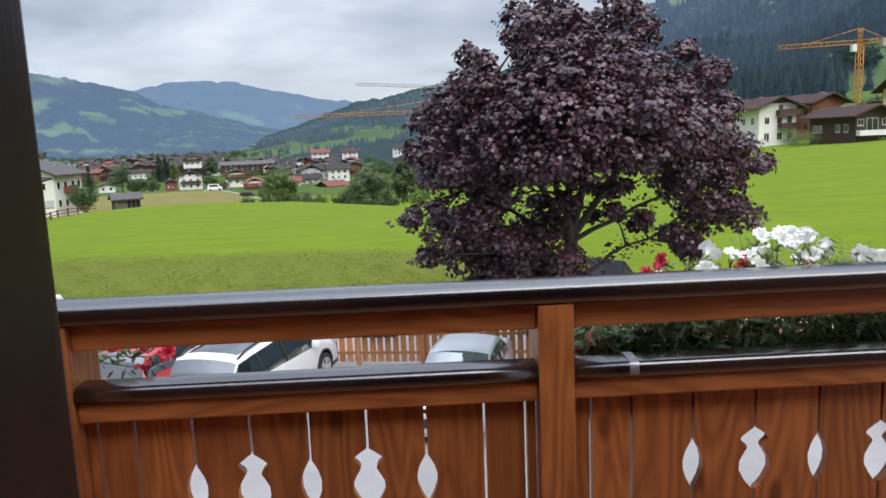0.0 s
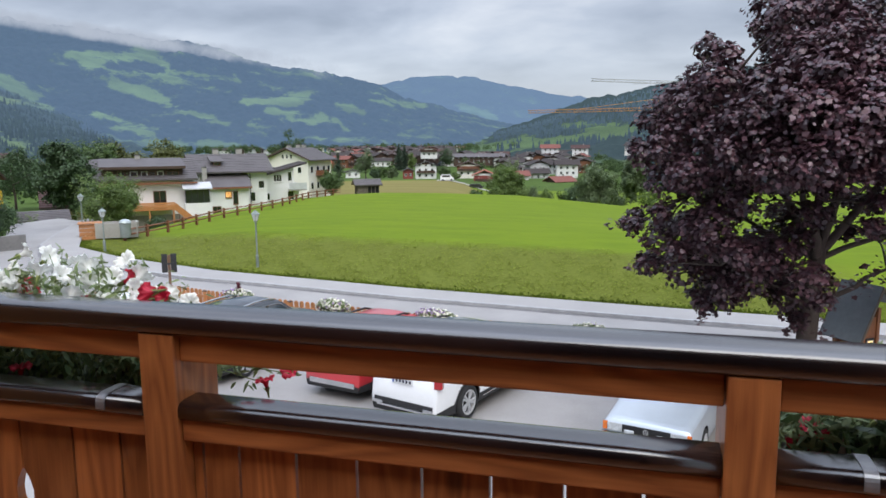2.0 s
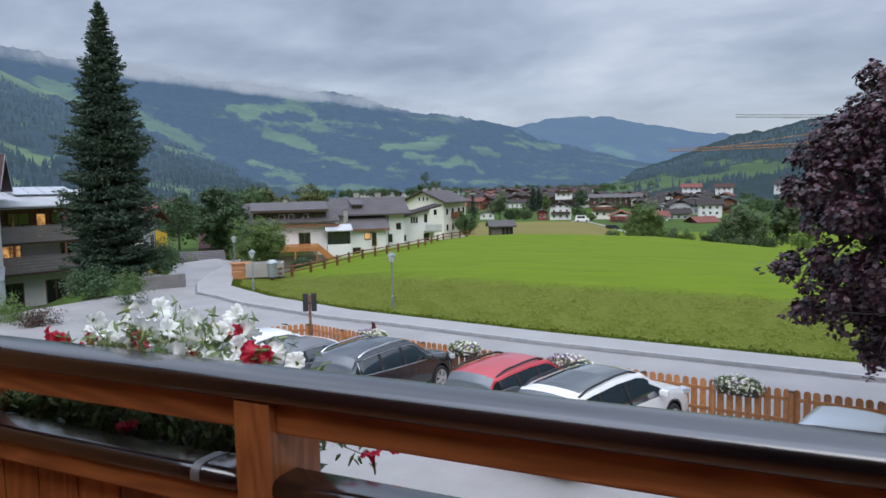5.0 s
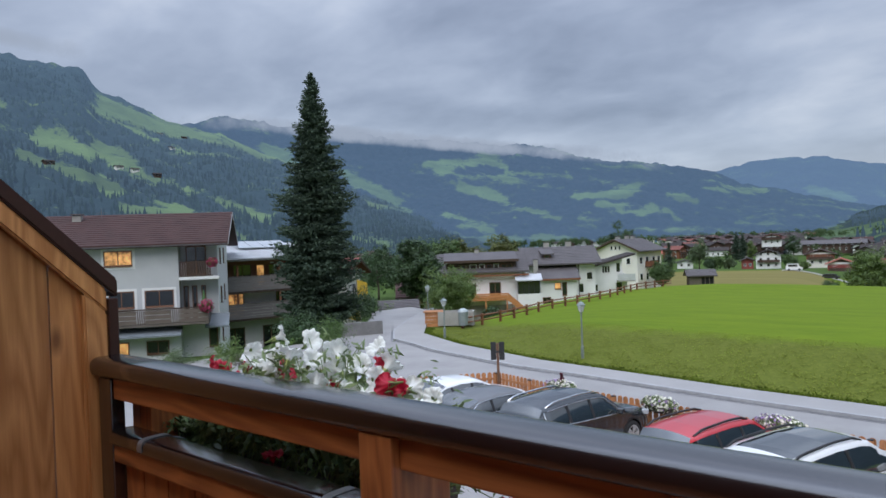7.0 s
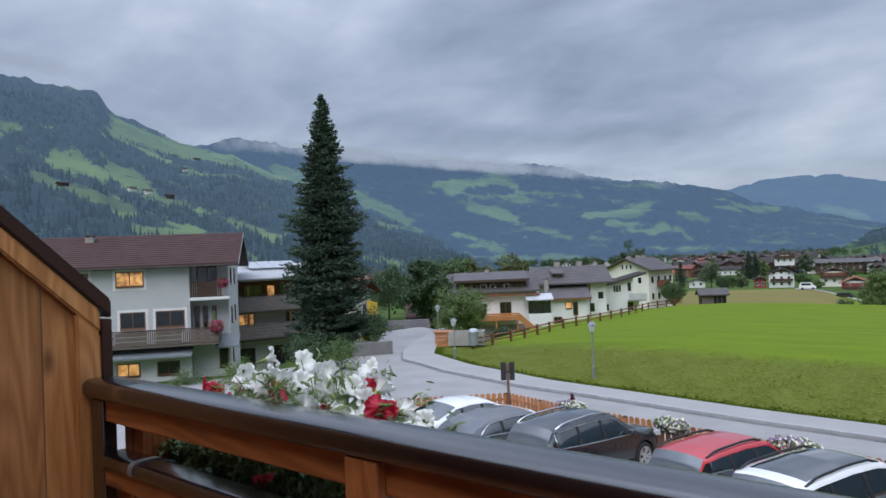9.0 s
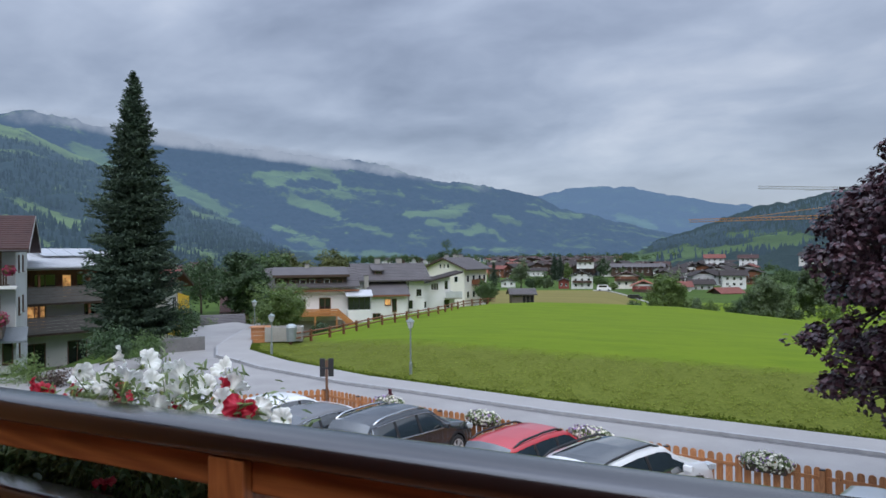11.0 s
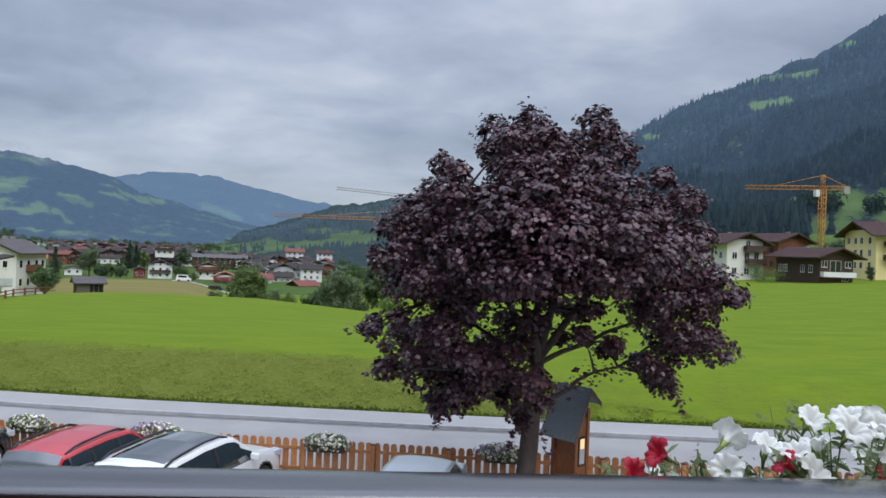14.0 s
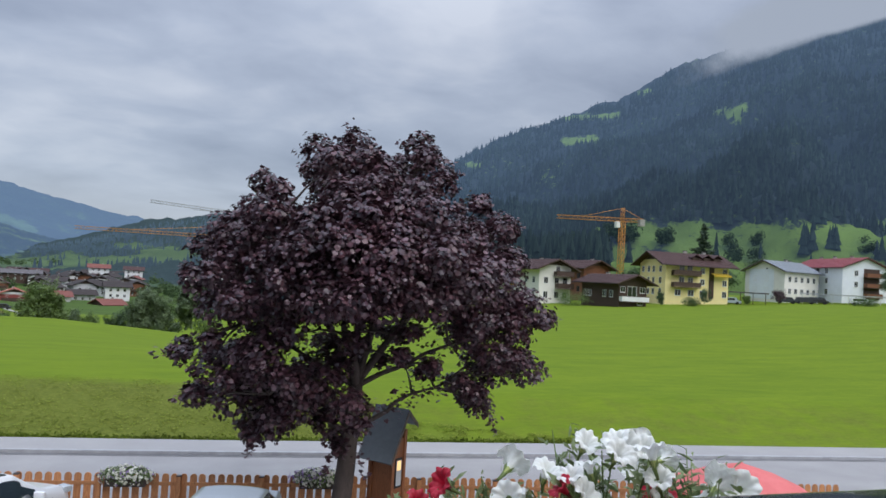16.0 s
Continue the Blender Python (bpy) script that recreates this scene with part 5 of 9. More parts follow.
def planter(m, label, kind=0):
    th = thing("flower_planter", label, "planter", m, "planters on the fence")
    part("trough", boxes((-0.42, 0.42, -0.10, 0.10, -0.10, 0.08), bevel=0.015), BROWN_BOX, th)
    rng = np.random.default_rng(int(abs(m.translation.x) * 100) + 7)

    def cloud(n, sx, sy, sz, z0):
        p = rng.normal(0, 1, (n, 3))
        p /= np.linalg.norm(p, axis=1)[:, None]
        p[:, 2] = np.abs(p[:, 2]) * np.where(rng.random(n) < 0.8, 1, -0.8)
        nn = p.copy()
        return p * np.array([sx, sy, sz]) * rng.uniform(0.65, 1.05, (n, 1)) + np.array([0, 0, z0]), nn
    p, nn = cloud(1500, 0.57, 0.23, 0.23, 0.10)
    v, f = scatter(p, nn, 0.055, LEAF4, rng)
    tagged(raw("leaves", v, f, LEAF_MID, th), kind="stuff")
    p, nn = cloud(330, 0.60, 0.26, 0.27, 0.10)
    v, f = scatter(p, nn, 0.036, BLOOM, rng, 0.3)
    tagged(raw("blossoms", v, f, PETAL_WHITE, th), kind="stuff")
    p, nn = cloud(90 + 110 * (kind > 0), 0.58, 0.25, 0.26, 0.10)
    if kind:
        p[:, 0] -= 0.12
    v, f = scatter(p, nn, 0.034, BLOOM, rng, 0.3)
    tagged(raw("lilac_blossoms", v, f, PETAL_LILAC, th), kind="stuff")
    if kind == 2:
        p = np.stack([rng.normal(0, 0.10, 260), rng.normal(0, 0.06, 260), rng.uniform(0.15, 0.55, 260)], 1)
        p[:, :2] *= (0.75 - p[:, 2:])
        v, f = scatter(p, np.stack([rng.normal(0, 1, 260), rng.normal(0, 1, 260), np.ones(260)], 1), 0.07, LEAF4, rng)
        tagged(raw("red_foliage", v, f, PETAL_WINE, th), kind="stuff")
    return th


for x, kind in ((-11.9, 2), (-8.45, 0), (-5.2, 1), (-1.1, 0), (3.0, 1)):
    planter(pose(x, fence_at(x) - 0.16, 0.86, 0, 0, -8.6), ["planter with white and lilac blossoms hung on the fence", "planter with pale lilac and cream blossoms on the fence", "planter with lilac blossoms and wine-red foliage on the fence"][kind], kind)


def street_lamp(m, h, label):
    th = thing("street_lamp", label, "street lamp", m, "street lamps")
    bm = bmesh.new()
    lathe(bm, [(0.07, -0.1), (0.07, 0.5), (0.042, 0.56), (0.034, h - 0.62), (0.06, h - 0.60), (0.06, h - 0.56), (0.03, h - 0.52)], 10)
    part("pole", bm, GREEN_METAL, th)
    bm = bmesh.new()
    lathe(bm, [(0.10, h - 0.52), (0.185, h - 0.22), (0.17, h - 0.215), (0.09, h - 0.515)], 6)
    part("lantern_glass", bm, LAMP_GLASS, th)
    bm = bmesh.new()
    for k in range(6):
        a = k * math.tau / 6
        tube(bm, [(0.102 * math.cos(a), 0.102 * math.sin(a), h - 0.52), (0.188 * math.cos(a), 0.188 * math.sin(a), h - 0.22)], [0.009, 0.009], 4)
    part("lantern_frame", bm, GREEN_METAL, th)
    bm = bmesh.new()
    lathe(bm, [(0.225, h - 0.22), (0.215, h - 0.20), (0.09, h - 0.09), (0.05, h - 0.08), (0.045, h - 0.04), (0.012, h - 0.03), (0.012, h)], 6)
    part("lantern_roof", bm, GREEN_METAL, th)
    return th


street_lamp(pose(-16.9, 27.75, 0.1), 2.62, "grey-green lantern street lamp at the meadow's edge")
street_lamp(pose(-27.6, 30.5, 0.1), 2.30, "grey-green lantern street lamp beside the pavement")
street_lamp(pose(-36.3, 38.6, 0.0), 2.5, "grey-green lantern street lamp at the road bend")

# the back of a small sign on a wooden post at the fence corner
sign = thing("street_sign", "dark two-panel sign on a brown wooden post", "sign", pose(-15.05, 19.0, 0, 0, 0, 36))
part("post", boxes((-0.045, 0.045, -0.045, 0.045, 0, 2.02), bevel=0.006), wood("sign_post_wood", (0.20, 0.105, 0.060), (0.13, 0.065, 0.038), "z"), sign)
part("panel", boxes((-0.235, -0.052, -0.02, 0.02, 1.44, 2.06), bevel=0.008), TRIM, sign)
part("panel", boxes((0.052, 0.235, -0.02, 0.02, 1.44, 2.06), bevel=0.008), TRIM, sign)
part("crossbar", boxes((-0.22, 0.22, -0.06, -0.046, 1.70, 1.76)), POST_CAP, sign)

# notice box with a little slate-blue roof
HUT_WOOD = wood("brown_notice_box_wood", (0.30, 0.115, 0.045), (0.20, 0.070, 0.028), "z", rough=0.5)
hut = thing("notice_box", "brown wooden notice box with a slate-blue roof and lit case", "notice box", pose(4.50, 15.45, 0, 0, 0, -52) @ Matrix.Diagonal((0.86, 0.86, 1.0, 1.0)))
for x, y in ((-0.36, -0.22), (0.36, -0.22), (-0.36, 0.26), (0.36, 0.26)):
    part("post", boxes((x - 0.05, x + 0.05, y - 0.05, y + 0.05, 0, 1.72 if y < 0 else 2.15), bevel=0.006), HUT_WOOD, hut)
part("back_panel", boxes((-0.31, 0.31, -0.20, -0.17, 0.55, 1.60), bevel=0.004), HUT_WOOD, hut)
part("side_panel", boxes((0.345, 0.375, -0.17, 0.21, 0.55, 1.95), bevel=0.004), HUT_WOOD, hut)
part("side_panel", boxes((-0.375, -0.345, -0.17, 0.21, 0.55, 1.95), bevel=0.004), HUT_WOOD, hut)
part("bench_shelf", boxes((-0.5, 0.5, -0.32, 0.36, 0.42, 0.50), bevel=0.006), GREY_TIMBER, hut)
case = part("case_frame", boxes((0.376, 0.400, -0.12, 0.16, 0.85, 1.52), bevel=0.004), TRIM, hut)
part("case_glass", boxes((0.401, 0.406, -0.085, 0.125, 0.90, 1.47)), LAMP_GLASS, case)
part("case_lamp", boxes((0.407, 0.411, -0.06, 0.09, 1.25, 1.46)), material("warm_case_lamp", (0.9, 0.6, 0.25), rough=0.4, bump=0, emit=((1.0, 0.62, 0.25), 1.0)), case)
bm = bmesh.new()
prism(bm, [(-0.52, 1.46), (0.12, 2.56), (0.55, 2.22), (0.55, 2.28), (0.12, 2.63), (-0.56, 1.49)], -0.56, 0.56, "x")
part("roof", bm, ROOF_SLATE, hut, "slate-blue sheet roof")
bm = bmesh.new()
for x0, x1 in ((-0.585, -0.562), (0.562, 0.585)):
    prism(bm, [(-0.52, 1.42), (0.12, 2.51), (0.55, 2.17), (0.55, 2.27), (0.12, 2.62), (-0.55, 1.48)], x0, x1, "x")
part("barge_board", bm, GREY_TIMBER, hut)

# red parasol top below, by the road
paras = thing("parasol", "faded red market parasol, open", "parasol", pose(10.6, 11.0, 0))
bm = bmesh.new()
tube(bm, [(0, 0, 0), (0, 0, 2.3)], [0.025, 0.022], 8)
part("pole", bm, GREY_TIMBER, paras)
bm = bmesh.new()
lathe(bm, [(1.45, 1.78), (1.44, 1.86), (0.75, 2.14), (0.06, 2.34), (0.02, 2.36), (0.02, 2.30), (0.75, 2.08), (1.42, 1.80)], 8)
part("canopy", bm, material("faded_red_canvas", (0.82, 0.24, 0.23), (0.74, 0.19, 0.18), rough=0.8, scale=3, bump=0.2, translucent=0.3), paras)
part("foot", boxes((-0.3, 0.3, -0.3, 0.3, 0.0, 0.06), bevel=0.01), CONCRETE, paras)

# things at the road bend
bin_ = thing("waste_bin", "grey metal litter bin with a domed lid", "bin", pose(-30.1, 35.2, 0.45))
bm = bmesh.new()
lathe(bm, [(0.30, -0.3), (0.34, 0.55), (0.32, 0.57)], 14)
part("body", bm, material("grey_bin", (0.30, 0.34, 0.35), rough=0.5, metal=0.3), bin_)
bm = bmesh.new()
lathe(bm, [(0.37, 0.58), (0.31, 0.70), (0.15, 0.78), (0.02, 0.80)], 14)
part("lid", bm, material("pale_bin_lid", (0.45, 0.50, 0.51), rough=0.45, metal=0.3), bin_)
trough = thing("concrete_trough", "weathered concrete water trough", "trough", pose(-31.6, 36.3, 0.2, 0, 0, 35))
bm = bmesh.new()
for b in ((-1.2, 1.2, -0.6, -0.46, -0.2, 0.72), (-1.2, 1.2, 0.46, 0.6, -0.2, 0.72), (-1.2, -1.06, -0.46, 0.46, -0.2, 0.72), (1.06, 1.2, -0.46, 0.46, -0.2, 0.72), (-1.06, 1.06, -0.46, 0.46, -0.2, 0.3)):
    box(bm, *b)
part("basin", bm, CONCRETE, trough)
crate = thing("timber_store", "orange larch boarded bin store", "store", pose(-33.0, 35.6, float(land(-33.0, 35.6)) - 0.05, 0, 0, 38))
for k in range(4):
    part("board", boxes((-0.6, 0.6, -0.5, -0.46, 0.05 + k * 0.24, 0.27 + k * 0.24), bevel=0.006), FENCE_WOOD, crate)
    part("board", boxes((0.56, 0.60, -0.45, 0.5, 0.05 + k * 0.24, 0.27 + k * 0.24), bevel=0.006), FENCE_WOOD, crate)
part("roof", boxes((-0.68, 0.68, -0.58, 0.58, 1.01, 1.07), bevel=0.01), FENCE_WOOD, crate)
# garden wall by the spruce
GARDEN_STONE = material("dark_garden_stone", (0.20, 0.195, 0.19), (0.13, 0.127, 0.124), rough=0.85, scale=2.0, fine=14, bump=0.4, space="World")
gw = part("garden_wall", boxes((-1.3, 1.3, -0.12, 0.12, -0.5, 0.80), bevel=0.02), GARDEN_STONE, m=pose(*polar(47.9, 45.5)[:2], 0.0, 0, 0, 62))
tagged(gw, "weathered grey garden wall along the road", "wall", kind="structure")

# low rail fence that climbs along the meadow
def rail_fence(points, label):
    th = thing("meadow_fence", label, "fence")
    pts = [Vector((*p, float(land(*p)))) for p in points]
    for a, b in zip(pts, pts[1:]):
        n = max(2, int((b - a).length / 2.2))
        for k in range(n):
            p, q = a.lerp(b, k / n), a.lerp(b, (k + 1) / n)
            p.z, q.z = float(land(p.x, p.y)), float(land(q.x, q.y))
            bm = bmesh.new()
            box(bm, p.x - 0.07, p.x + 0.07, p.y - 0.07, p.y + 0.07, p.z - 0.2, p.z + 0.75)
            part("post", bm, BROWN_TIMBER, th)
            for h in (0.30, 0.62):
                bm = bmesh.new()
                tube(bm, [p + Vector((0, 0, h)), q + Vector((0, 0, h))], [0.055, 0.055], 5)
                part("rail", bm, BROWN_TIMBER, th)
    return th


rail_fence([tuple(polar(az, r))[:2] for az, r in ((40.0, 47.5), (37, 51), (34, 57), (31, 64), (28.5, 72), (26.5, 82), (24, 90))], "brown wooden rail fence climbing beside the meadow")

# ---- houses ----
WIN = {}


def window_meshes(w, h, frame, lit, bars):
    key = (round(w, 2), round(h, 2), frame.name, lit, bars)
    if key not in WIN:
        bm = bmesh.new()
        t = 0.07
        xs = [-w / 2, -w / 2 + t]
        for k in range(1, bars):
            xs += [-w / 2 + w * k / bars - 0.03, -w / 2 + w * k / bars + 0.03]
        xs += [w / 2 - t, w / 2]
        zs = [-0.06, 0.0, t, h - t, h]
        grid = {(i, j): bm.verts.new((x, -0.05 - 0.07 * (j < 1), z)) for i, x in enumerate(xs) for j, z in enumerate(zs)}
        fs = [bm.faces.new((grid[i, j], grid[i + 1, j], grid[i + 1, j + 1], grid[i, j + 1])) for i in range(len(xs) - 1) for j in range(4) if not (j == 2 and i % 2 == 1)]
        ext = bmesh.ops.extrude_face_region(bm, geom=fs)
        for v in ext["geom"]:
            if isinstance(v, bmesh.types.BMVert):
                v.co.y = 0.02
        bmesh.ops.recalc_face_normals(bm, faces=bm.faces[:])
        fr = mesh_from("window", bm, frame)
        pane = mesh_from("pane", boxes((-w / 2 + t * 0.9, w / 2 - t * 0.9, -0.022, 0.01, t * 0.9, h - t * 0.9)), LIT_PANE if lit else PANE)
        WIN[key] = (fr, pane)
    return WIN[key]


def side_matrix(face, lx, dy):
    """The plane of one wall: x runs along it, -y points out of it."""
    return {"f": Matrix.Translation((0, -dy / 2, 0)), "F": Matrix.Translation((0, -dy / 2 - 1.1, 0)), "r": Matrix.Translation((lx / 2, 0, 0)) @ Matrix.Rotation(radians(90), 4, "Z"),
            "l": Matrix.Translation((-lx / 2, 0, 0)) @ Matrix.Rotation(radians(-90), 4, "Z"), "b": Matrix.Translation((0, dy / 2, 0)) @ Matrix.Rotation(radians(180), 4, "Z")}[face]


def chalet(label, m, lx, dy, eave, ridge, wall, roof, over=0.9, windows=(), balconies=(), chimneys=(), gable=None, group="", frame=WINDOW_FRAME, trim=DARK_TIMBER, skirt=1.5, base=None, far=False, over_x=None):
    """A gabled house whose ridge runs along its x axis. Heights are over its own ground."""
    eave = max(eave, ridge - 0.21 * dy)
    th = thing("house", label, "house", m, group)
    bm = bmesh.new()
    prism(bm, [(-dy / 2, -skirt), (dy / 2, -skirt), (dy / 2, eave), (0, ridge - 0.12), (-dy / 2, eave)], -lx / 2, lx / 2, "x")
    part("wall", bm, wall, th)
    if base:
        part("plinth", boxes((-lx / 2 - 0.03, lx / 2 + 0.03, -dy / 2 - 0.03, dy / 2 + 0.03, -skirt, base)), CONCRETE, th)
    if gable:
        for s in (1, -1):
            x0, x1 = sorted((s * (lx / 2 + 0.005), s * (lx / 2 + 0.06)))
            bm = bmesh.new()
            k = 0.62
            prism(bm, [(-dy / 2 * k, eave + (ridge - eave) * (1 - k) - 0.1), (dy / 2 * k, eave + (ridge - eave) * (1 - k) - 0.1), (0, ridge - 0.2)], x0, x1, "x")
            part("gable_boarding", bm, gable, th)
    sl = (ridge - eave) / (dy / 2)
    ox = over if over_x is None else over_x
    for s in (1, -1):
        e = s * (dy / 2 + over)
        ze = eave - over * sl
        bm = bmesh.new()
        prism(bm, [(0, ridge), (e, ze), (e, ze + 0.20), (0, ridge + 0.22)], -lx / 2 - ox, lx / 2 + ox, "x")
        ro = part("roof", bm, roof, th)
        if not far:
            # courses of the covering, each a shallow step
            n_c = max(6, int((dy / 2 + over) / 0.42))
            bm = bmesh.new()
            for k in range(n_c):
                y0, y1 = e * k / n_c, e * (k + 1) / n_c
                z0, z1 = ridge + 0.225 + (ze - ridge - 0.02) * k / n_c, ridge + 0.225 + (ze - ridge - 0.02) * (k + 1) / n_c
                prism(bm, [(y0, z0), (y1, z1 + 0.035), (y1, z1 - 0.01), (y0, z0 - 0.03)], -lx / 2 - ox, lx / 2 + ox, "x")
            tagged(part("roof_covering", bm, roof, ro), kind="stuff")
            part("gutter", boxes((-lx / 2 - ox, lx / 2 + ox, min(e, e + 0.1 * s), max(e, e + 0.1 * s), ze + 0.05, ze + 0.13)), ROOF_GREY, th)
        for xx in () if far else (-lx / 2 - ox - 0.03, lx / 2 + ox):
            bm = bmesh.new()
            prism(bm, [(0, ridge - 0.05), (e, ze - 0.06), (e, ze + 0.19), (0, ridge + 0.21)], xx, xx + 0.03, "x")
            part("barge_board", bm, trim, th)
    for face, u, z, w, h, lit in windows:
        fr, pane = window_meshes(w, h, frame, lit, 2 if w > 0.9 else 1)
        wob = share("window", fr, th, side_matrix(face, lx, dy) @ Matrix.Translation((u, 0, z)))
        share("pane", pane, wob, Matrix())
    for face, u0, u1, z, depth, mat in balconies:
        sm = side_matrix(face, lx, dy)
        b = part("balcony", boxes((u0, u1, -depth, 0, z - 0.12, z)), trim, th, m=sm)
        part("balustrade", boxes((u0, u1, -depth - 0.04, -depth + 0.02, z + 0.06, z + 0.95)), mat, b)
        if not far:
            for x in (u0, u1 - 0.05):
                part("side_balustrade", boxes((x, x + 0.05, -depth + 0.021, -0.05, z + 0.06, z + 0.95)), mat, b)
        part("top_rail", boxes((u0 - 0.03, u1 + 0.03, -depth - 0.07, -depth + 0.04, z + 0.951, z + 1.03)), trim, b)
    for x, y in chimneys:
        zr = ridge - abs(y) * sl
        c = part("chimney", boxes((x - 0.35, x + 0.35, y - 0.3, y + 0.3, zr - 0.3, zr + 0.85)), CONCRETE, th)
        part("chimney_cap", boxes((x - 0.42, x + 0.42, y - 0.37, y + 0.37, zr + 0.93, zr + 1.0), (x - 0.3, x - 0.2, y - 0.2, y + 0.2, zr + 0.85, zr + 0.93), (x + 0.2, x + 0.3, y - 0.2, y + 0.2, zr + 0.85, zr + 0.93)), ROOF_GREY, c)
    return th


def stand(az, dist, turn=None, z=None):
    """A house's place by bearing and distance, turned to face the balcony unless told otherwise."""
    p = at_ground(az, dist)
    return pose(p.x, p.y, p.z if z is None else z, 0, 0, az if turn is None else turn)


# big grey and white house beyond the flowers: x runs along its front, y into it
def house_frame(az, dist, turn, z):
    p = polar(az, dist)
    return pose(p.x, p.y, z, 0, 0, turn)


def add_window(th, m, w, h, lit=False, fr_mat=BROWN_FRAME, bars=None, surround=None):
    """A window let into a wall, with a plain raised surround where the wall has one."""
    fr, pane = window_meshes(w, h, fr_mat, lit, bars or (2 if w > 0.9 else 1))
    wob = share("window", fr, th, m)
    share("pane", pane, wob, Matrix())
    if surround:
        k = 0.16
        part("window_surround", boxes((-w / 2 - k, w / 2 + k, -0.03, 0.005, -k - 0.06, -0.062), (-w / 2 - k, w / 2 + k, -0.03, 0.005, h + 0.001, h + k), (-w / 2 - k, -w / 2 - 0.001, -0.03, 0.005, -0.061, h), (w / 2 + 0.001, w / 2 + k, -0.03, 0.005, -0.061, h)), surround, wob)


def slat_railing(th, x0, x1, y, z0, z1, mat, rail_mat, step=0.13):
    """Upright boards between two rails."""
    b = part("balustrade", boxes((x0, x1, y - 0.03, y + 0.03, z1 - 0.07, z1)), rail_mat, th)
    part("bottom_rail", boxes((x0, x1, y - 0.025, y + 0.025, z0, z0 + 0.07)), rail_mat, b)
    n = int((x1 - x0) / step)
    me = mesh_from("slat", boxes((-step * 0.36, step * 0.36, -0.012, 0.012, z0 + 0.03, z1 - 0.03)), mat)
    for k in range(n):
        share("slat", me, b, Matrix.Translation((x0 + (k + 0.5) * step, y - 0.037, 0)))
    return b


BASE_B = -1.2
LHM = house_frame(58.3, 50.5, 54.3, BASE_B)
lh = chalet("large grey and white house with brown roof and balconies", LHM @ Matrix.Translation((-9.85, 6.05, 0)), 19.0, 9.9, 7.75, 9.42, GREY_PLASTER, ROOF_BROWN, 1.8, over_x=0.85, frame=BROWN_FRAME, trim=material("pale_barge_board", (0.34, 0.33, 0.33), rough=0.6))
IN_LH = Matrix.Translation((9.85, -6.05, 0))


def lh_part(name, bm, mat, label=""):
    return part(name, bm, mat, lh, label, m=IN_LH)


lh_part("front_bay", boxes((-19.35, -2.7, 0.0, 1.11, 2.1, 7.55)), GREY_PLASTER)
lh_part("ground_floor", boxes((-19.35, -2.7, 0.002, 1.11, -0.6, 2.098), (-2.699, -0.33, 1.06, 1.11, -0.6, 2.098)), PLASTER)
lh_part("end_wall", boxes((-0.349, -0.31, 1.05, 11.0, -0.6, 7.3)), PLASTER)
lh_part("string_course", boxes((-19.35, -2.69, -0.04, 0.03, 2.10, 2.22)), PLASTER)
for u, z, w, h, lit in ((-6.37, 4.82, 1.72, 0.98, True), (-6.25, 2.08, 1.55, 1.08, False), (-3.95, 2.08, 1.80, 1.08, False), (-6.6, -0.98, 1.4, 0.85, True), (-4.15, -0.98, 1.4, 0.85, False), (-9.6, 4.82, 1.5, 0.98, False), (-9.3, 2.08, 1.6, 1.08, False)):
    add_window(lh, IN_LH @ Matrix.Translation((u, 0, z - BASE_B)), w, h, lit, surround=PLASTER if z > 0 else None)
for u, z, w, h in ((-2.4, 1.2, 0.34, 2.1), (-1.86, 1.2, 0.34, 2.1), (-1.28, 1.3, 0.30, 2.0), (-1.7, 4.05, 1.3, 1.9), (-0.75, -0.85, 0.6, 1.5)):
    add_window(lh, IN_LH @ Matrix.Translation((u, 1.06 if z < 0 else 1.1, z - BASE_B)), w, h)
for y, z in ((3.2, 4.7), (3.2, 2.0), (6.5, 4.7), (6.5, 2.0), (3.4, -0.7)):
    add_window(lh, IN_LH @ Matrix.Translation((-0.31, y, z - BASE_B)) @ Matrix.Rotation(radians(90), 4, "Z"), 0.8, 1.1, surround=None)
# lower balcony along the bay and past its end, with boards and carved panels
lb = lh_part("balcony_floor", boxes((-9.6, -0.85, -1.15, -0.001, 2.10, 2.24), (-2.69, -0.85, 0.0, 1.05, 2.10, 2.24)), GREY_TIMBER)
LB_WOOD = material("grey_brown_balcony_boards", (0.150, 0.118, 0.098), (0.100, 0.078, 0.064), rough=0.75, scale=3, fine=24, bump=0.3)
for x0, x1 in ((-9.6, -7.55), (-7.05, -5.2), (-4.7, -3.1), (-2.6, -0.87)):
    for k in range(3):
        part("balustrade_board", boxes((x0, x1, -1.17, -1.14, 2.27 + k * 0.29, 2.27 + k * 0.29 + 0.27), bevel=0.008), LB_WOOD, lb)
for x0 in (-7.55, -5.2, -3.1):
    for k in range(4):
        part("carved_slat", boxes((x0 + 0.05 + k * 0.12, x0 + 0.12 + k * 0.12, -1.165, -1.145, 2.27, 3.12)), DARK_TIMBER, lb)
part("top_rail", boxes((-9.62, -0.83, -1.20, -1.11, 3.151, 3.23), bevel=0.01), DARK_TIMBER, lb)
part("return_boards", boxes((-0.87, -0.84, -1.135, 1.04, 2.27, 3.15)), LB_WOOD, lb)
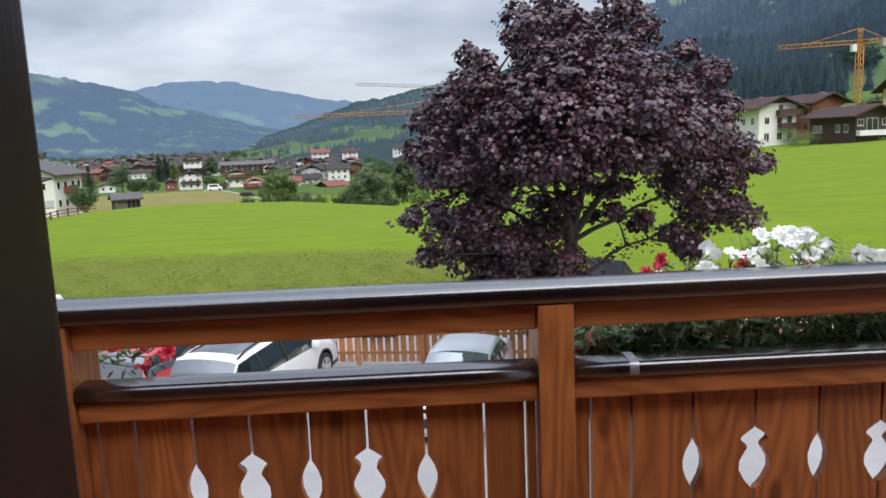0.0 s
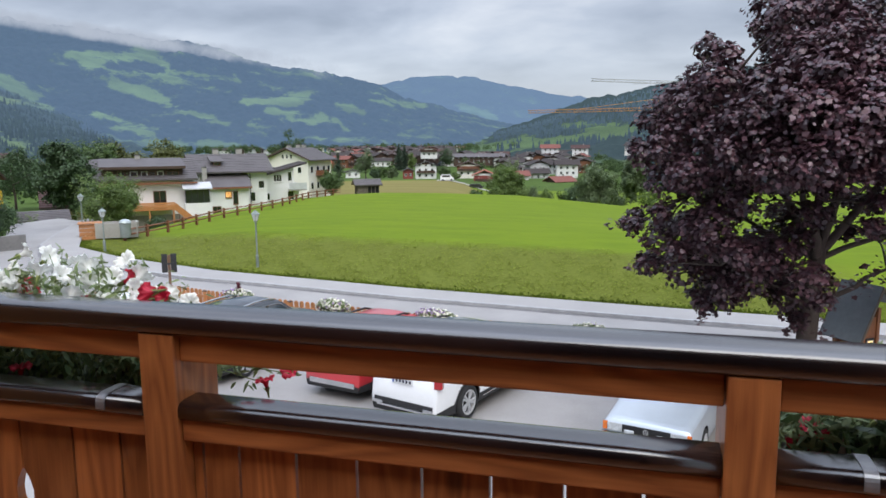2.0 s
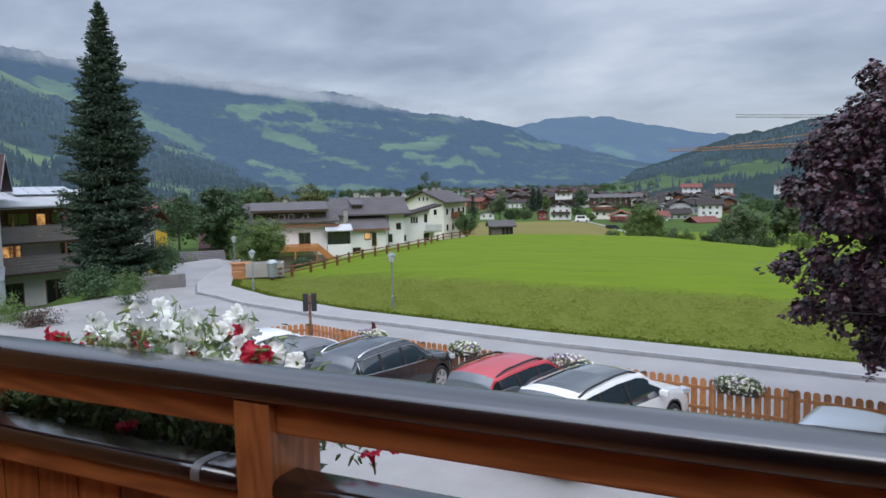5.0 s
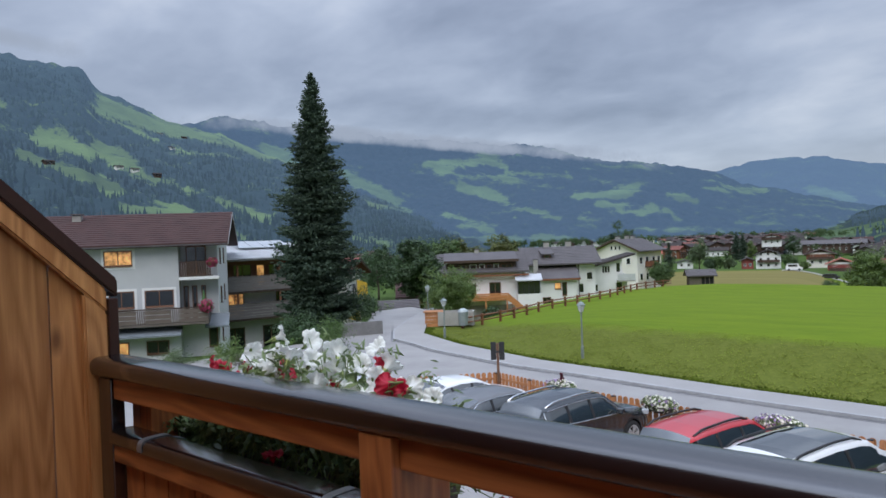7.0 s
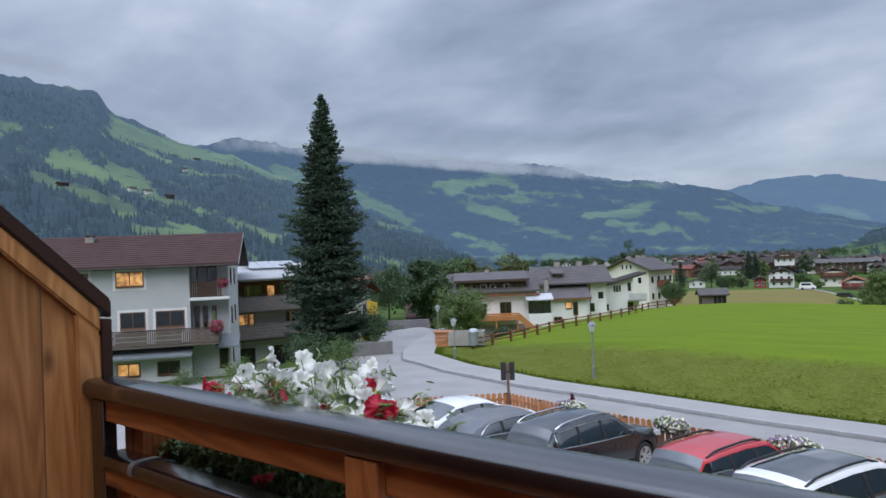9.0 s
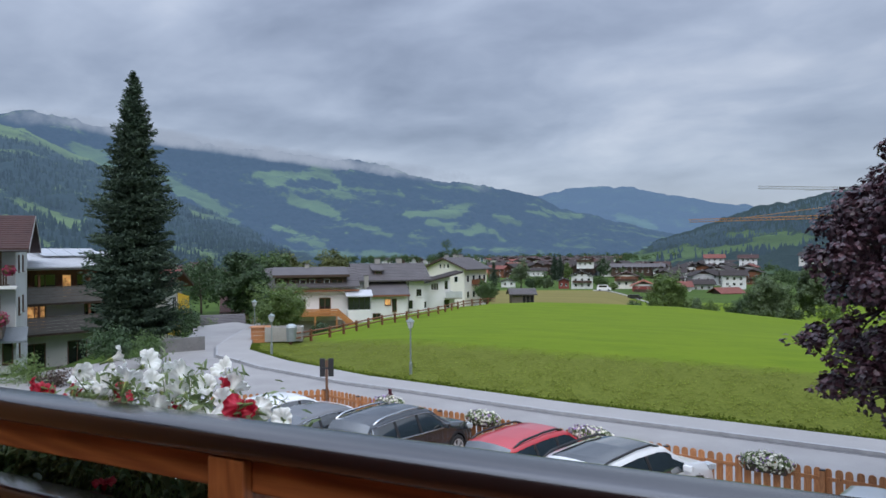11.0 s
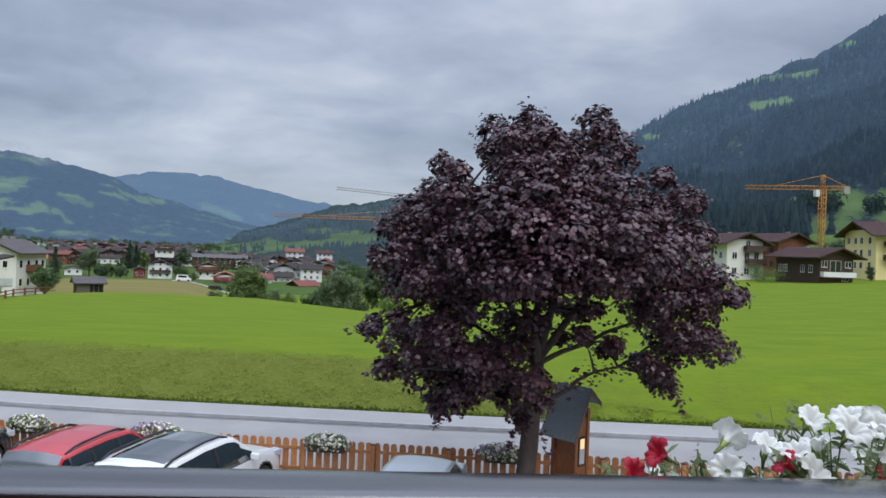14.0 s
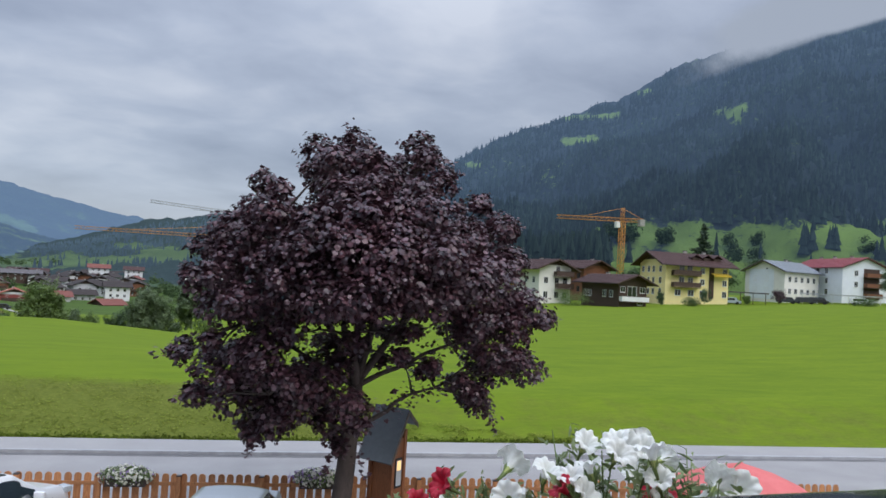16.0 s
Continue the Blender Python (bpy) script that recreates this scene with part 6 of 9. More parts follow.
# upper balcony in the recess
ub = lh_part("balcony_slab", boxes((-2.69, -0.15, -0.30, 1.05, 4.93, 5.13), bevel=0.03), PLASTER)
slat_railing(lh, -2.6, -0.55, -0.24, 5.15, 6.15, DARK_TIMBER, DARK_TIMBER).matrix_basis = IN_LH
bm = bmesh.new()
prism(bm, [(-1.35, 1.42), (0.0, 1.86), (0.0, 1.96), (-1.35, 1.54)], -9.6, -2.55, "x")
lh_part("porch_roof", bm, ROOF_SLATE)
bm = bmesh.new()
prism(bm, [(-0.5, 1.75), (1.05, 2.45), (1.05, 2.57), (-0.5, 1.87)], -1.15, 0.35, "x")
lh_part("side_porch_roof", bm, ROOF_SLATE)
ch = lh_part("chimney", boxes((-10.1, -9.55, 4.5, 5.05, 8.3, 9.55)), CONCRETE)
part("chimney_cap", boxes((-10.2, -9.45, 4.4, 5.15, 9.62, 9.70), (-10.05, -9.95, 4.6, 4.95, 9.55, 9.62), (-9.7, -9.6, 4.6, 4.95, 9.55, 9.62), bevel=0.01), ROOF_GREY, ch)
bm = bmesh.new()
tube(bm, [(-8.35, 5.2, 9.0), (-8.35, 5.2, 10.05)], [0.02, 0.015], 5)
tube(bm, [(-8.75, 5.2, 9.75), (-7.95, 5.2, 9.75)], [0.012, 0.012], 4)
lh_part("aerial", bm, ROOF_GREY)
par = thing("parasol", "closed green parasol on the balcony", "parasol", LHM @ Matrix.Translation((-1.15, -0.5, 2.24)))
bm = bmesh.new()
lathe(bm, [(0.02, 0.0), (0.02, 1.2)], 8)
part("pole", bm, BROWN_TIMBER, par)
bm = bmesh.new()
lathe(bm, [(0.13, 0.95), (0.17, 1.15), (0.03, 2.0)], 10)
part("canopy", bm, material("green_parasol_cloth", (0.07, 0.15, 0.05), rough=0.8, bump=0.1), par)
# red hanging flowers on its balconies
RED_PETAL = material("red_petals", (0.56, 0.014, 0.045), (0.38, 0.007, 0.026), rough=0.55, scale=20, fine=80, bump=0.1, translucent=0.25)
PINK_PETAL = material("pink_geraniums", (0.55, 0.08, 0.20), (0.40, 0.04, 0.12), rough=0.6, scale=20, bump=0.1, translucent=0.25)


def hanging_flowers(m, sx, sy, sz, n, label, seed):
    rng = np.random.default_rng(seed)
    th = thing("hanging_flowers", label, "flowers", m)
    for nm, mt, size, cnt in (("leaves", LEAF_MID, 0.09, n), ("blossoms", PINK_PETAL, 0.06, n)):
        p = rng.normal(0, 1, (cnt, 3))
        p /= np.linalg.norm(p, axis=1)[:, None]
        v, f = scatter(p * np.array([sx, sy, sz]) * rng.uniform(0.5, 1.0, (cnt, 1)), p, size, LEAF4 if nm == "leaves" else BLOOM, rng)
        tagged(raw(nm, v, f, mt, th), kind="stuff")


for u, y, z, k in ((-0.55, -0.35, 6.05, 0.62), (-0.95, -1.2, 3.25, 0.85)):
    hanging_flowers(LHM @ Matrix.Translation((u, y, z)), 0.62 * k, 0.4 * k, 0.55 * k, 380, "pink geraniums hanging from a balcony corner", int(z * 10))

# long hotel with silvered balconies and a pale metal roof
SILVER_TIMBER = material("silvered_balcony_timber", (0.205, 0.185, 0.175), (0.135, 0.120, 0.112), rough=0.75, scale=2, fine=20, bump=0.3, space="World", stretch=(1, 1, 5))
HBM = house_frame(56, 62, 79, -3.2)
hb = chalet("long hotel with silvered timber balconies and pale metal roof", HBM @ Matrix.Translation((-1.25, 6.0, 0)), 15.5, 9.2, 8.17, 9.05, CREAM, ROOF_PALE, 1.6, over_x=1.0, frame=BROWN_FRAME, trim=BROWN_TIMBER)
IN_HB = Matrix.Translation((1.25, -6.0, 0))
part("upper_boarding", boxes((-8.9, 6.45, 1.37, 1.398, 5.45, 8.0)), BROWN_TIMBER, hb, m=IN_HB)
for u, z, w, h, lit in ((-1.95, 5.6, 0.7, 1.9, False), (-0.4, 5.6, 1.6, 1.95, False), (1.2, 5.6, 0.75, 1.9, True), (2.3, 5.6, 0.75, 1.9, False), (4.4, 5.6, 1.5, 1.9, False), (-4.6, 5.6, 1.6, 1.9, False), (-1.15, 3.15, 1.6, 2.0, True), (3.4, 3.15, 1.7, 2.0, False), (-4.6, 3.15, 1.6, 2.0, False), (-1.2, 0.4, 1.7, 1.9, False), (2.0, 0.4, 1.5, 1.9, False)):
    add_window(hb, IN_HB @ Matrix.Translation((u, 1.36 if z > 5 else 1.4, z)), w, h, lit)
for z in (5.38, 3.12):
    bl = part("balcony", boxes((-8.9, 6.4, 0.0, 1.36, z - 0.16, z)), DARK_TIMBER, hb, m=IN_HB)
    for k in range(5):
        part("board", boxes((-8.9, 6.4, -0.04 + 0.006 * (k % 2), -0.005 + 0.006 * (k % 2), z + 0.0 + k * 0.235, z + 0.225 + k * 0.235), bevel=0.006), SILVER_TIMBER, bl)
    part("top_rail", boxes((-8.95, 6.45, -0.07, 0.03, z + 1.176, z + 1.25), bevel=0.01), GREY_TIMBER, bl)
    for k in range(5):
        part("post", boxes((-8.8 + k * 3.7, -8.66 + k * 3.7, 0.031, 0.17, z + 0.001, z + 2.1)), BROWN_TIMBER, bl)
bm = bmesh.new()
for k in range(34):
    x = -9.6 + k * 0.52
    prism(bm, [(-0.15, 7.93), (5.95, 9.34), (5.95, 9.39), (-0.15, 7.98)], x, x + 0.05, "x")
tagged(part("standing_seams", bm, ROOF_PALE, hb, m=IN_HB), kind="stuff")
PANEL_GLASS = material("solar_panel", (0.40, 0.43, 0.47), rough=0.15, spec=0.9, bump=0)
for k in range(4):
    part("solar_panel", boxes((-0.56, 0.56, -1.0, 1.0, -0.03, 0.03), bevel=0.01), PANEL_GLASS, hb, m=IN_HB @ Matrix.Translation((0.75 + k * 1.18, 4.1, 9.22)) @ Matrix.Rotation(radians(17), 4, "X"))
# gable end with banners behind the spruce
chalet("house end with red-brown roof and yellow banners", stand(49.9, 72, 30, -3.0), 3.6, 5.2, 5.6, 7.2, CREAM, ROOF_RED, 0.9, [("f", 0, 3.6, 1.0, 1.3, False), ("r", 0.5, 3.6, 1.0, 1.3, False)], [("r", -2.4, 2.4, 2.6, 1.0, BROWN_TIMBER)], gable=BROWN_TIMBER)
BANNER = material("yellow_banner", (0.70, 0.50, 0.05), (0.55, 0.35, 0.04), rough=0.8, scale=3, translucent=0.2)
for k, (az, z) in enumerate(((48.9, 0.2), (48.2, 1.6))):
    b = thing("banner", "yellow cloth banner on a pole", "banner", pose(*polar(az, 62)[:2], z - 2.4, 0, 0, 40))
    bm = bmesh.new()
    tube(bm, [(0, 0, 0), (0, 0, 3.6)], [0.04, 0.03], 6)
    part("pole", bm, GREY_TIMBER, b)
    bm = bmesh.new()
    prism(bm, [(0.05, 1.6), (0.95, 1.4), (0.9, 3.2), (0.05, 3.5)], -0.012, 0.012)
    part("cloth", bm, BANNER, b)

# white hotel complex across the meadow
DECK = wood("deck_orange_wood", (0.50, 0.22, 0.08), (0.38, 0.15, 0.05), "x")
HAM = house_frame(38.5, 82, 41, -2.8)
hc = chalet("white hotel wing with grey roof and long dormer", HAM @ Matrix.Translation((0.1, 4.5, 0)), 10.2, 8.2, 4.85, 6.75, PLASTER, ROOF_GREY, 0.75, over_x=0.35, base=1.1, trim=ROOF_DARK)
IN_A = Matrix.Translation((-0.1, -4.5, 0))


def a_part(name, bm, mat, label=""):
    return part(name, bm, mat, hc, label, m=IN_A)


dm = a_part("dormer", boxes((-3.75, 4.15, 0.55, 4.0, 4.4, 6.05)), DARK_TIMBER)
bm = bmesh.new()
prism(bm, [(-0.15, 5.98), (4.6, 6.93), (4.6, 7.04), (-0.15, 6.22)], -4.0, 4.4, "x")
part("dormer_roof", bm, ROOF_GREY, dm)
part("dormer_fascia", boxes((-4.02, 4.42, -0.185, -0.152, 5.96, 6.24)), DARK_TIMBER, dm)
for u, fr_mat, w in ((-3.0, BROWN_FRAME, 0.8), (-1.9, BROWN_FRAME, 0.8), (-0.7, WINDOW_FRAME, 0.75), (0.32, WINDOW_FRAME, 0.62), (1.1, BROWN_FRAME, 0.7), (1.92, WINDOW_FRAME, 0.62), (3.1, BROWN_FRAME, 1.3)):
    add_window(hc, IN_A @ Matrix.Translation((u, 0.55, 5.12)), w, 0.62, False, fr_mat)
for u, w, h, z in ((1.7, 1.3, 1.9, 1.75), (-3.4, 1.3, 1.3, 2.3), (-0.9, 0.9, 1.2, 2.3), (-3.4, 1.0, 0.9, 0.2), (3.2, 0.8, 0.8, 0.3)):
    add_window(hc, IN_A @ Matrix.Translation((u, 0.40, z)), w, h)
a_part("eave_board", boxes((-5.2, 5.5, -0.38, -0.30, 4.35, 4.55)), BROWN_TIMBER)
by = a_part("bay_window", boxes((4.2, 6.6, -0.9, 0.39, 2.30, 3.72)), PANE)
part("bay_parapet", boxes((4.1, 6.7, -1.0, 0.39, 0.9, 2.29)), PLASTER, by)
part("bay_plinth", boxes((4.1, 6.7, -1.0, 0.39, -0.8, 0.899)), CONCRETE, by)
for x in (4.18, 4.78, 5.4, 6.0, 6.58):
    part("mullion", boxes((x - 0.03, x + 0.03, -0.94, -0.901, 2.295, 3.72)), TRIM, by)
bm = bmesh.new()
prism(bm, [(-1.3, 3.75), (0.39, 4.38), (0.39, 4.46), (-1.3, 3.86)], 3.9, 6.9, "x")
part("bay_roof", bm, ROOF_PALE, by)
dk = a_part("deck", boxes((-4.4, 2.95, -1.5, 0.39, 1.98, 2.12)), DECK, "orange larch terrace")
for k in range(4):
    part("balustrade_board", boxes((-4.4, 2.95, -1.56, -1.53, 1.72 + k * 0.21, 1.90 + k * 0.21), bevel=0.006), DECK, dk)
for x in (-4.3, -1.9, 0.5, 2.85):
    part("deck_post", boxes((x - 0.07, x + 0.07, -1.525, -1.38, -1.0, 1.979)), DECK, dk)
bm = bmesh.new()
prism(bm, [(2.95, 1.72), (5.2, -0.35), (5.2, 0.55), (2.95, 2.56)], -1.56, -1.50)
st_ = a_part("outside_stair", bm, DECK, "orange wooden outside stair")
for k in range(9):
    part("tread", boxes((2.95 + k * 0.25, 3.25 + k * 0.25, -1.49, -0.55, 1.86 - k * 0.23, 1.91 - k * 0.23)), DECK, st_)
c_ = a_part("chimney", boxes((-0.35, 0.15, 4.0, 4.5, 6.4, 7.35)), CONCRETE)
part("chimney_cap", boxes((-0.42, 0.22, 3.93, 4.57, 7.36, 7.43)), ROOF_GREY, c_)

HBB = house_frame(32.5, 92, 41, -2.6)
hc2 = chalet("white hotel house with broad weathered grey roof", HBB @ Matrix.Translation((0.7, 4.5, 0)), 8.4, 7.8, 5.2, 6.85, PLASTER, ROOF_GREY, 1.0, over_x=0.75, chimneys=[(-1.27, 0.2), (1.6, 0.2)], trim=DARK_TIMBER, gable=DARK_TIMBER, base=0.5)
IN_B = Matrix.Translation((-0.7, -4.5, 0))
dm = part("dormer", boxes((-1.45, -0.45, 1.3, 3.4, 5.55, 6.2)), DARK_TIMBER, hc2, m=IN_B)
bm = bmesh.new()
prism(bm, [(0.9, 6.12), (3.8, 6.78), (3.8, 6.88), (0.9, 6.26)], -1.75, -0.15, "x")
part("dormer_roof", bm, ROOF_GREY, dm)
add_window(hc2, IN_B @ Matrix.Translation((-0.95, 1.3, 5.68)), 0.8, 0.42)
for u, z, w, h in ((1.7, 2.05, 0.62, 0.65), (3.1, 1.2, 0.7, 1.2), (4.2, 2.8, 0.8, 1.0)):
    add_window(hc2, IN_B @ Matrix.Translation((u, 0.6, z)), w, h, False, WINDOW_FRAME)
for u, z in ((-2.0, 2.4), (1.2, 2.4), (0.0, 4.4)):
    add_window(hc2, Matrix.Translation((4.2, u, z)) @ Matrix.Rotation(radians(90), 4, "Z"), 0.9, 1.1, False, WINDOW_FRAME)
bm = bmesh.new()
tube(bm, [(2.85, 0.56, 4.9), (2.85, 0.56, 0.2)], [0.05, 0.05], 6)
part("downpipe", bm, TRIM, hc2, m=IN_B)
ext = thing("house", "white lean-to wing with a grey roof and lit window", "house", HBB)
part("wall", boxes((-2.3, 2.15, -1.9, 0.56, -1.0, 3.2)), PLASTER, ext)
bm = bmesh.new()
prism(bm, [(-2.5, 3.12), (0.59, 4.62), (0.59, 4.76), (-2.5, 3.28)], -2.6, 2.5, "x")
part("roof", bm, ROOF_GREY, ext)
part("fascia", boxes((-2.6, 2.5, -2.56, -2.50, 3.05, 3.25)), BROWN_TIMBER, ext)
add_window(ext, Matrix.Translation((-0.2, -1.9, 1.95)), 0.8, 0.8, True)
add_window(ext, Matrix.Translation((0.6, -1.9, 1.15)), 0.6, 1.6)
add_window(ext, Matrix.Translation((-1.6, -1.9, 0.2)), 1.0, 0.8)
c_ = part("chimney", boxes((-2.95, -2.4, -0.6, -0.1, 3.0, 5.6)), CONCRETE, ext)
part("chimney_cap", boxes((-3.02, -2.33, -0.67, -0.03, 5.61, 5.68)), ROOF_GREY, c_)

wing = thing("house", "white house wing with a rising dark mono-pitch roof", "house", house_frame(28.5, 100, 36, -2.8))
bm = bmesh.new()
prism(bm, [(-2.6, -1.0), (2.3, -1.0), (2.3, 3.2), (1.7, 3.2), (1.7, 5.35), (-2.6, 4.2)], 0.0, 6.0)
part("wall", bm, PLASTER, wing)
bm = bmesh.new()
prism(bm, [(-2.9, 4.15), (3.4, 5.80), (3.4, 6.02), (-2.9, 4.37)], -0.7, 6.6)
part("roof", bm, ROOF_DARK, wing)
add_window(wing, Matrix.Translation((-0.45, 0, 3.45)), 1.1, 1.0, False, WINDOW_FRAME, 3)
add_window(wing, Matrix.Translation((1.15, 0, 3.5)), 0.6, 1.3, False, WINDOW_FRAME)
add_window(wing, Matrix.Translation((-2.0, 0, 1.0)), 0.9, 1.0, False, WINDOW_FRAME)
add_window(wing, Matrix.Translation((1.2, 0, 1.0)), 0.9, 1.2, False, WINDOW_FRAME)
tr = part("terrace", boxes((0.9, 3.2, -1.2, -0.01, 2.3, 2.45)), CONCRETE, wing)
part("balustrade", boxes((0.9, 3.2, -1.22, -1.19, 2.46, 3.3)), PALE_METAL, tr)

cream = chalet("tall cream guest house with brown roof", house_frame(26.4, 128, 87, -3.2) @ Matrix.Translation((4.2, 4.1, 0)), 8.4, 8.2, 6.1, 8.0, CREAM, ROOF_GREY, 0.9,
               [("f", u, z, 0.9, 1.2, False) for u in (-3.0, -0.9, 1.4, 3.2) for z in (1.0, 3.8)] + [("l", u, z, 0.8, 1.1, False) for u in (-2.6, -0.4, 2.4) for z in (1.0, 3.8)] + [("l", u, 6.3, 0.45, 0.8, False) for u in (-0.8, 0.0, 0.8)],
               [("f", -1.6, 1.2, 3.3, 1.0, BROWN_TIMBER)], [(-2.4, 0.6), (0.4, 0.4), (2.6, 0.5)], over_x=0.8)
chalet("small rosy house under the big trees", stand(43.7, 84, 44, -3.2), 3.6, 6, 3.0, 4.2, material("rosy_render", (0.72, 0.55, 0.46), rough=0.85, bump=0.2, space="World"), ROOF_BROWN, 0.8, [("f", -0.9, 1.0, 0.7, 1.0, False), ("f", 0.8, 1.0, 0.7, 1.0, False)], over_x=0.3)
chalet("low dark garden shed by the road bend", stand(45.0, 66, 48, -1.4), 3.0, 2.4, 1.2, 1.7, DARK_TIMBER, ROOF_GREY, 0.35, [("f", 0.0, 0.2, 0.8, 0.7, False)], skirt=0.6)
# field barn at the meadow's far edge
barn = chalet("weathered dark field barn with an open shed front", stand(21.93, 122, 30, -2.95), 3.7, 3.2, 1.65, 2.55, DARK_TIMBER, ROOF_GREY, 0.45, [], skirt=0.8)
# near-black sheet on the wall, painted shade for the inside of the open front
part("open_bay", boxes((-0.1, 1.75, -1.64, -1.605, 0.0, 1.5)), ARCH, barn)
for x in (-0.15, 0.45, 1.1, 1.72):
    part("post", boxes((x, x + 0.10, -1.76, -1.66, -0.6, 1.66)), GREY_TIMBER, barn)
for k in range(8):
    part("board", boxes((-1.84 + k * 0.21, -1.65 + k * 0.21, -1.65, -1.61, -0.5, 1.6)), GREY_TIMBER, barn)

# ---- houses to the right, at the foot of the mountain ----
def rows_of(faces, levels, lits=()):
    return [(f, u, z, 1.05, 1.3, (i, j) in lits) for i, z in enumerate(levels) for f, us in faces for j, u in enumerate(us)]


chalet("cream chalet with brown roof and dark balconies", stand(-26.1, 152, -83, 2.52) @ Matrix.Translation((-3.1, 0, 0)), 10, 7.6, 6.7, 8.8, CREAM, ROOF_BROWN, 1.5,
       rows_of([("f", (-3.2, 0.0, 3.0)), ("r", (-2.2, 0.4, 2.4))], (1.0, 3.9)) + [("r", 0.6, 6.4, 1.0, 1.1, False)], [("r", 0.0, 3.8, 3.0, 1.3, DARK_TIMBER), ("r", -0.4, 3.8, 5.5, 1.2, DARK_TIMBER)], [(-2, 1)], gable=DARK_TIMBER)
chalet("brown timber chalet with red-brown roof", stand(-28.54, 172, -73.8, 4.08), 9.2, 8.1, 6.6, 8.1, BROWN_TIMBER, ROOF_BROWN, 1.4, rows_of([("f", (-3, 0, 3)), ("r", (-2.6, 0, 2.6))], (1.0, 3.9)), [("r", -3.8, 3.8, 3.0, 1.2, DARK_TIMBER)], [(2, 1)], gable=DARK_TIMBER, frame=BROWN_FRAME)
chalet("low dark timber chalet with a broad brown roof", stand(-30.94, 146, -82, 2.9), 11.4, 6.6, 4.6, 5.85, DARK_TIMBER, ROOF_BROWN, 1.5, rows_of([("f", (-4.4, -3.0, 1.5, 3.5))], (1.6,)) + [("r", -0.2, 1.2, 2.2, 2.6, False), ("r", 2.3, 2.6, 1.3, 1.1, False), ("r", -2.4, 2.6, 1.2, 1.1, False), ("r", 1.8, 0.3, 1.4, 1.2, False)], [("r", -3.2, 3.2, 0.9, 0.9, PLASTER)], [(-3, 1)])
yel = chalet("yellow guest house with brown roof and dark balconies", stand(-35.96, 168, -6.3, 4.6), 14.6, 11.6, 7.7, 10.0, YELLOW, ROOF_BROWN, 1.6,
             rows_of([("l", (-4.2, -1.6, 0.6, 3.6)), ("f", (1.2, 6.4))], (0.9, 3.3, 5.7)) + [("f", -3.6, 5.9, 1.2, 1.5, False), ("f", -1.8, 5.9, 1.2, 1.5, False), ("f", -3.6, 3.3, 1.2, 1.6, False), ("f", -1.6, 3.3, 1.2, 1.6, False), ("f", -4.4, 0.9, 1.4, 1.3, False), ("f", -1.4, 0.9, 1.4, 1.3, False)],
             [("f", -6.0, 0.2, 2.7, 1.3, DARK_TIMBER), ("f", -6.0, 0.2, 5.2, 1.3, DARK_TIMBER)], [(0.5, 0.5), (5, 0.5)], gable=DARK_TIMBER)
part("stair_glazing", boxes((2.7, 3.9, -5.86, -5.805, 0.6, 7.2)), DARK_TIMBER, yel)
for x in (0.6, 3.2, 5.6):
    d = part("dormer", boxes((x - 0.8, x + 0.8, -4.0, -1.6, 8.2, 9.2)), DARK_TIMBER, yel)
    bm = bmesh.new()
    prism(bm, [(x - 1.15, 9.05), (x, 9.75), (x + 1.15, 9.05), (x + 1.15, 9.2), (x, 9.92), (x - 1.15, 9.2)], -4.4, -1.0)
    part("dormer_roof", bm, ROOF_BROWN, d)
aw = thing("balcony_awning", "bright yellow awning on the guest house", "awning", stand(-35.96, 168, -6.3, 4.6) @ Matrix.Translation((5.6, -6.7, 5.5)))
bm = bmesh.new()
prism(bm, [(-0.9, 0.0), (0.9, 0.55), (0.9, 0.62), (-0.9, 0.08)], -2.0, 2.0, "x")
part("cloth", bm, BANNER, aw)
part("valance", boxes((-2.0, 2.0, -0.92, -0.90, -0.25, 0.06)), BANNER, aw)
blue = chalet("pale blue and cream apartment house with slate roof", stand(-42.65, 196, 10.2, 6.1), 12.4, 11.0, 6.5, 8.9, CREAM, ROOF_SLATE, 0.9, rows_of([("f", (-4.4, -2.2, 0, 2.2, 4.4)), ("l", (-2.6, 0.6))], (1.2, 4.0)) + [("l", 0.6, 6.4, 0.7, 0.8, False)], [], [(2, 0.5), (4, 1)])
part("gable_render", boxes((-6.24, -6.201, -2.6, 4.2, -0.2, 6.9)), BLUEISH, blue)
rr = chalet("white apartment house with a red roof", stand(-46.17, 205, -98, 6.8), 18.8, 12.4, 7.5, 9.9, BLUEISH, ROOF_DARKRED, 0.7, rows_of([("f", (-8.0, -6.0, -4.0, 1.0, 4.0))], (1.0, 3.6, 6.0)) + [("r", -2.6, 5.6, 1.0, 1.3, False), ("r", -2.6, 3.0, 1.0, 1.3, False), ("r", 5.0, 5.6, 1.0, 1.3, False), ("r", 5.0, 3.0, 1.0, 1.3, False)],
            [("r", -0.6, 3.6, 0.6, 1.2, BROWN_TIMBER), ("r", -0.6, 3.6, 3.0, 1.2, BROWN_TIMBER), ("r", -0.6, 3.6, 5.4, 1.2, BROWN_TIMBER)], [(-2, 0.6), (-7, 0.6), (4, 0.6)])
part("stairwell", boxes((-2.4, -0.8, -6.26, -6.205, 0.2, 7.2)), GREY_TIMBER, rr)
part("loggia", boxes((9.405, 9.45, -0.6, 3.6, 0.2, 7.4)), DARK_TIMBER, rr)
cp = thing("carport", "long low flat-roofed carport", "carport", stand(-46.8, 186, -44, 5.2))
part("roof", boxes((-9.5, 9.5, -2.6, 2.6, 2.3, 2.5)), ROOF_PALE, cp)
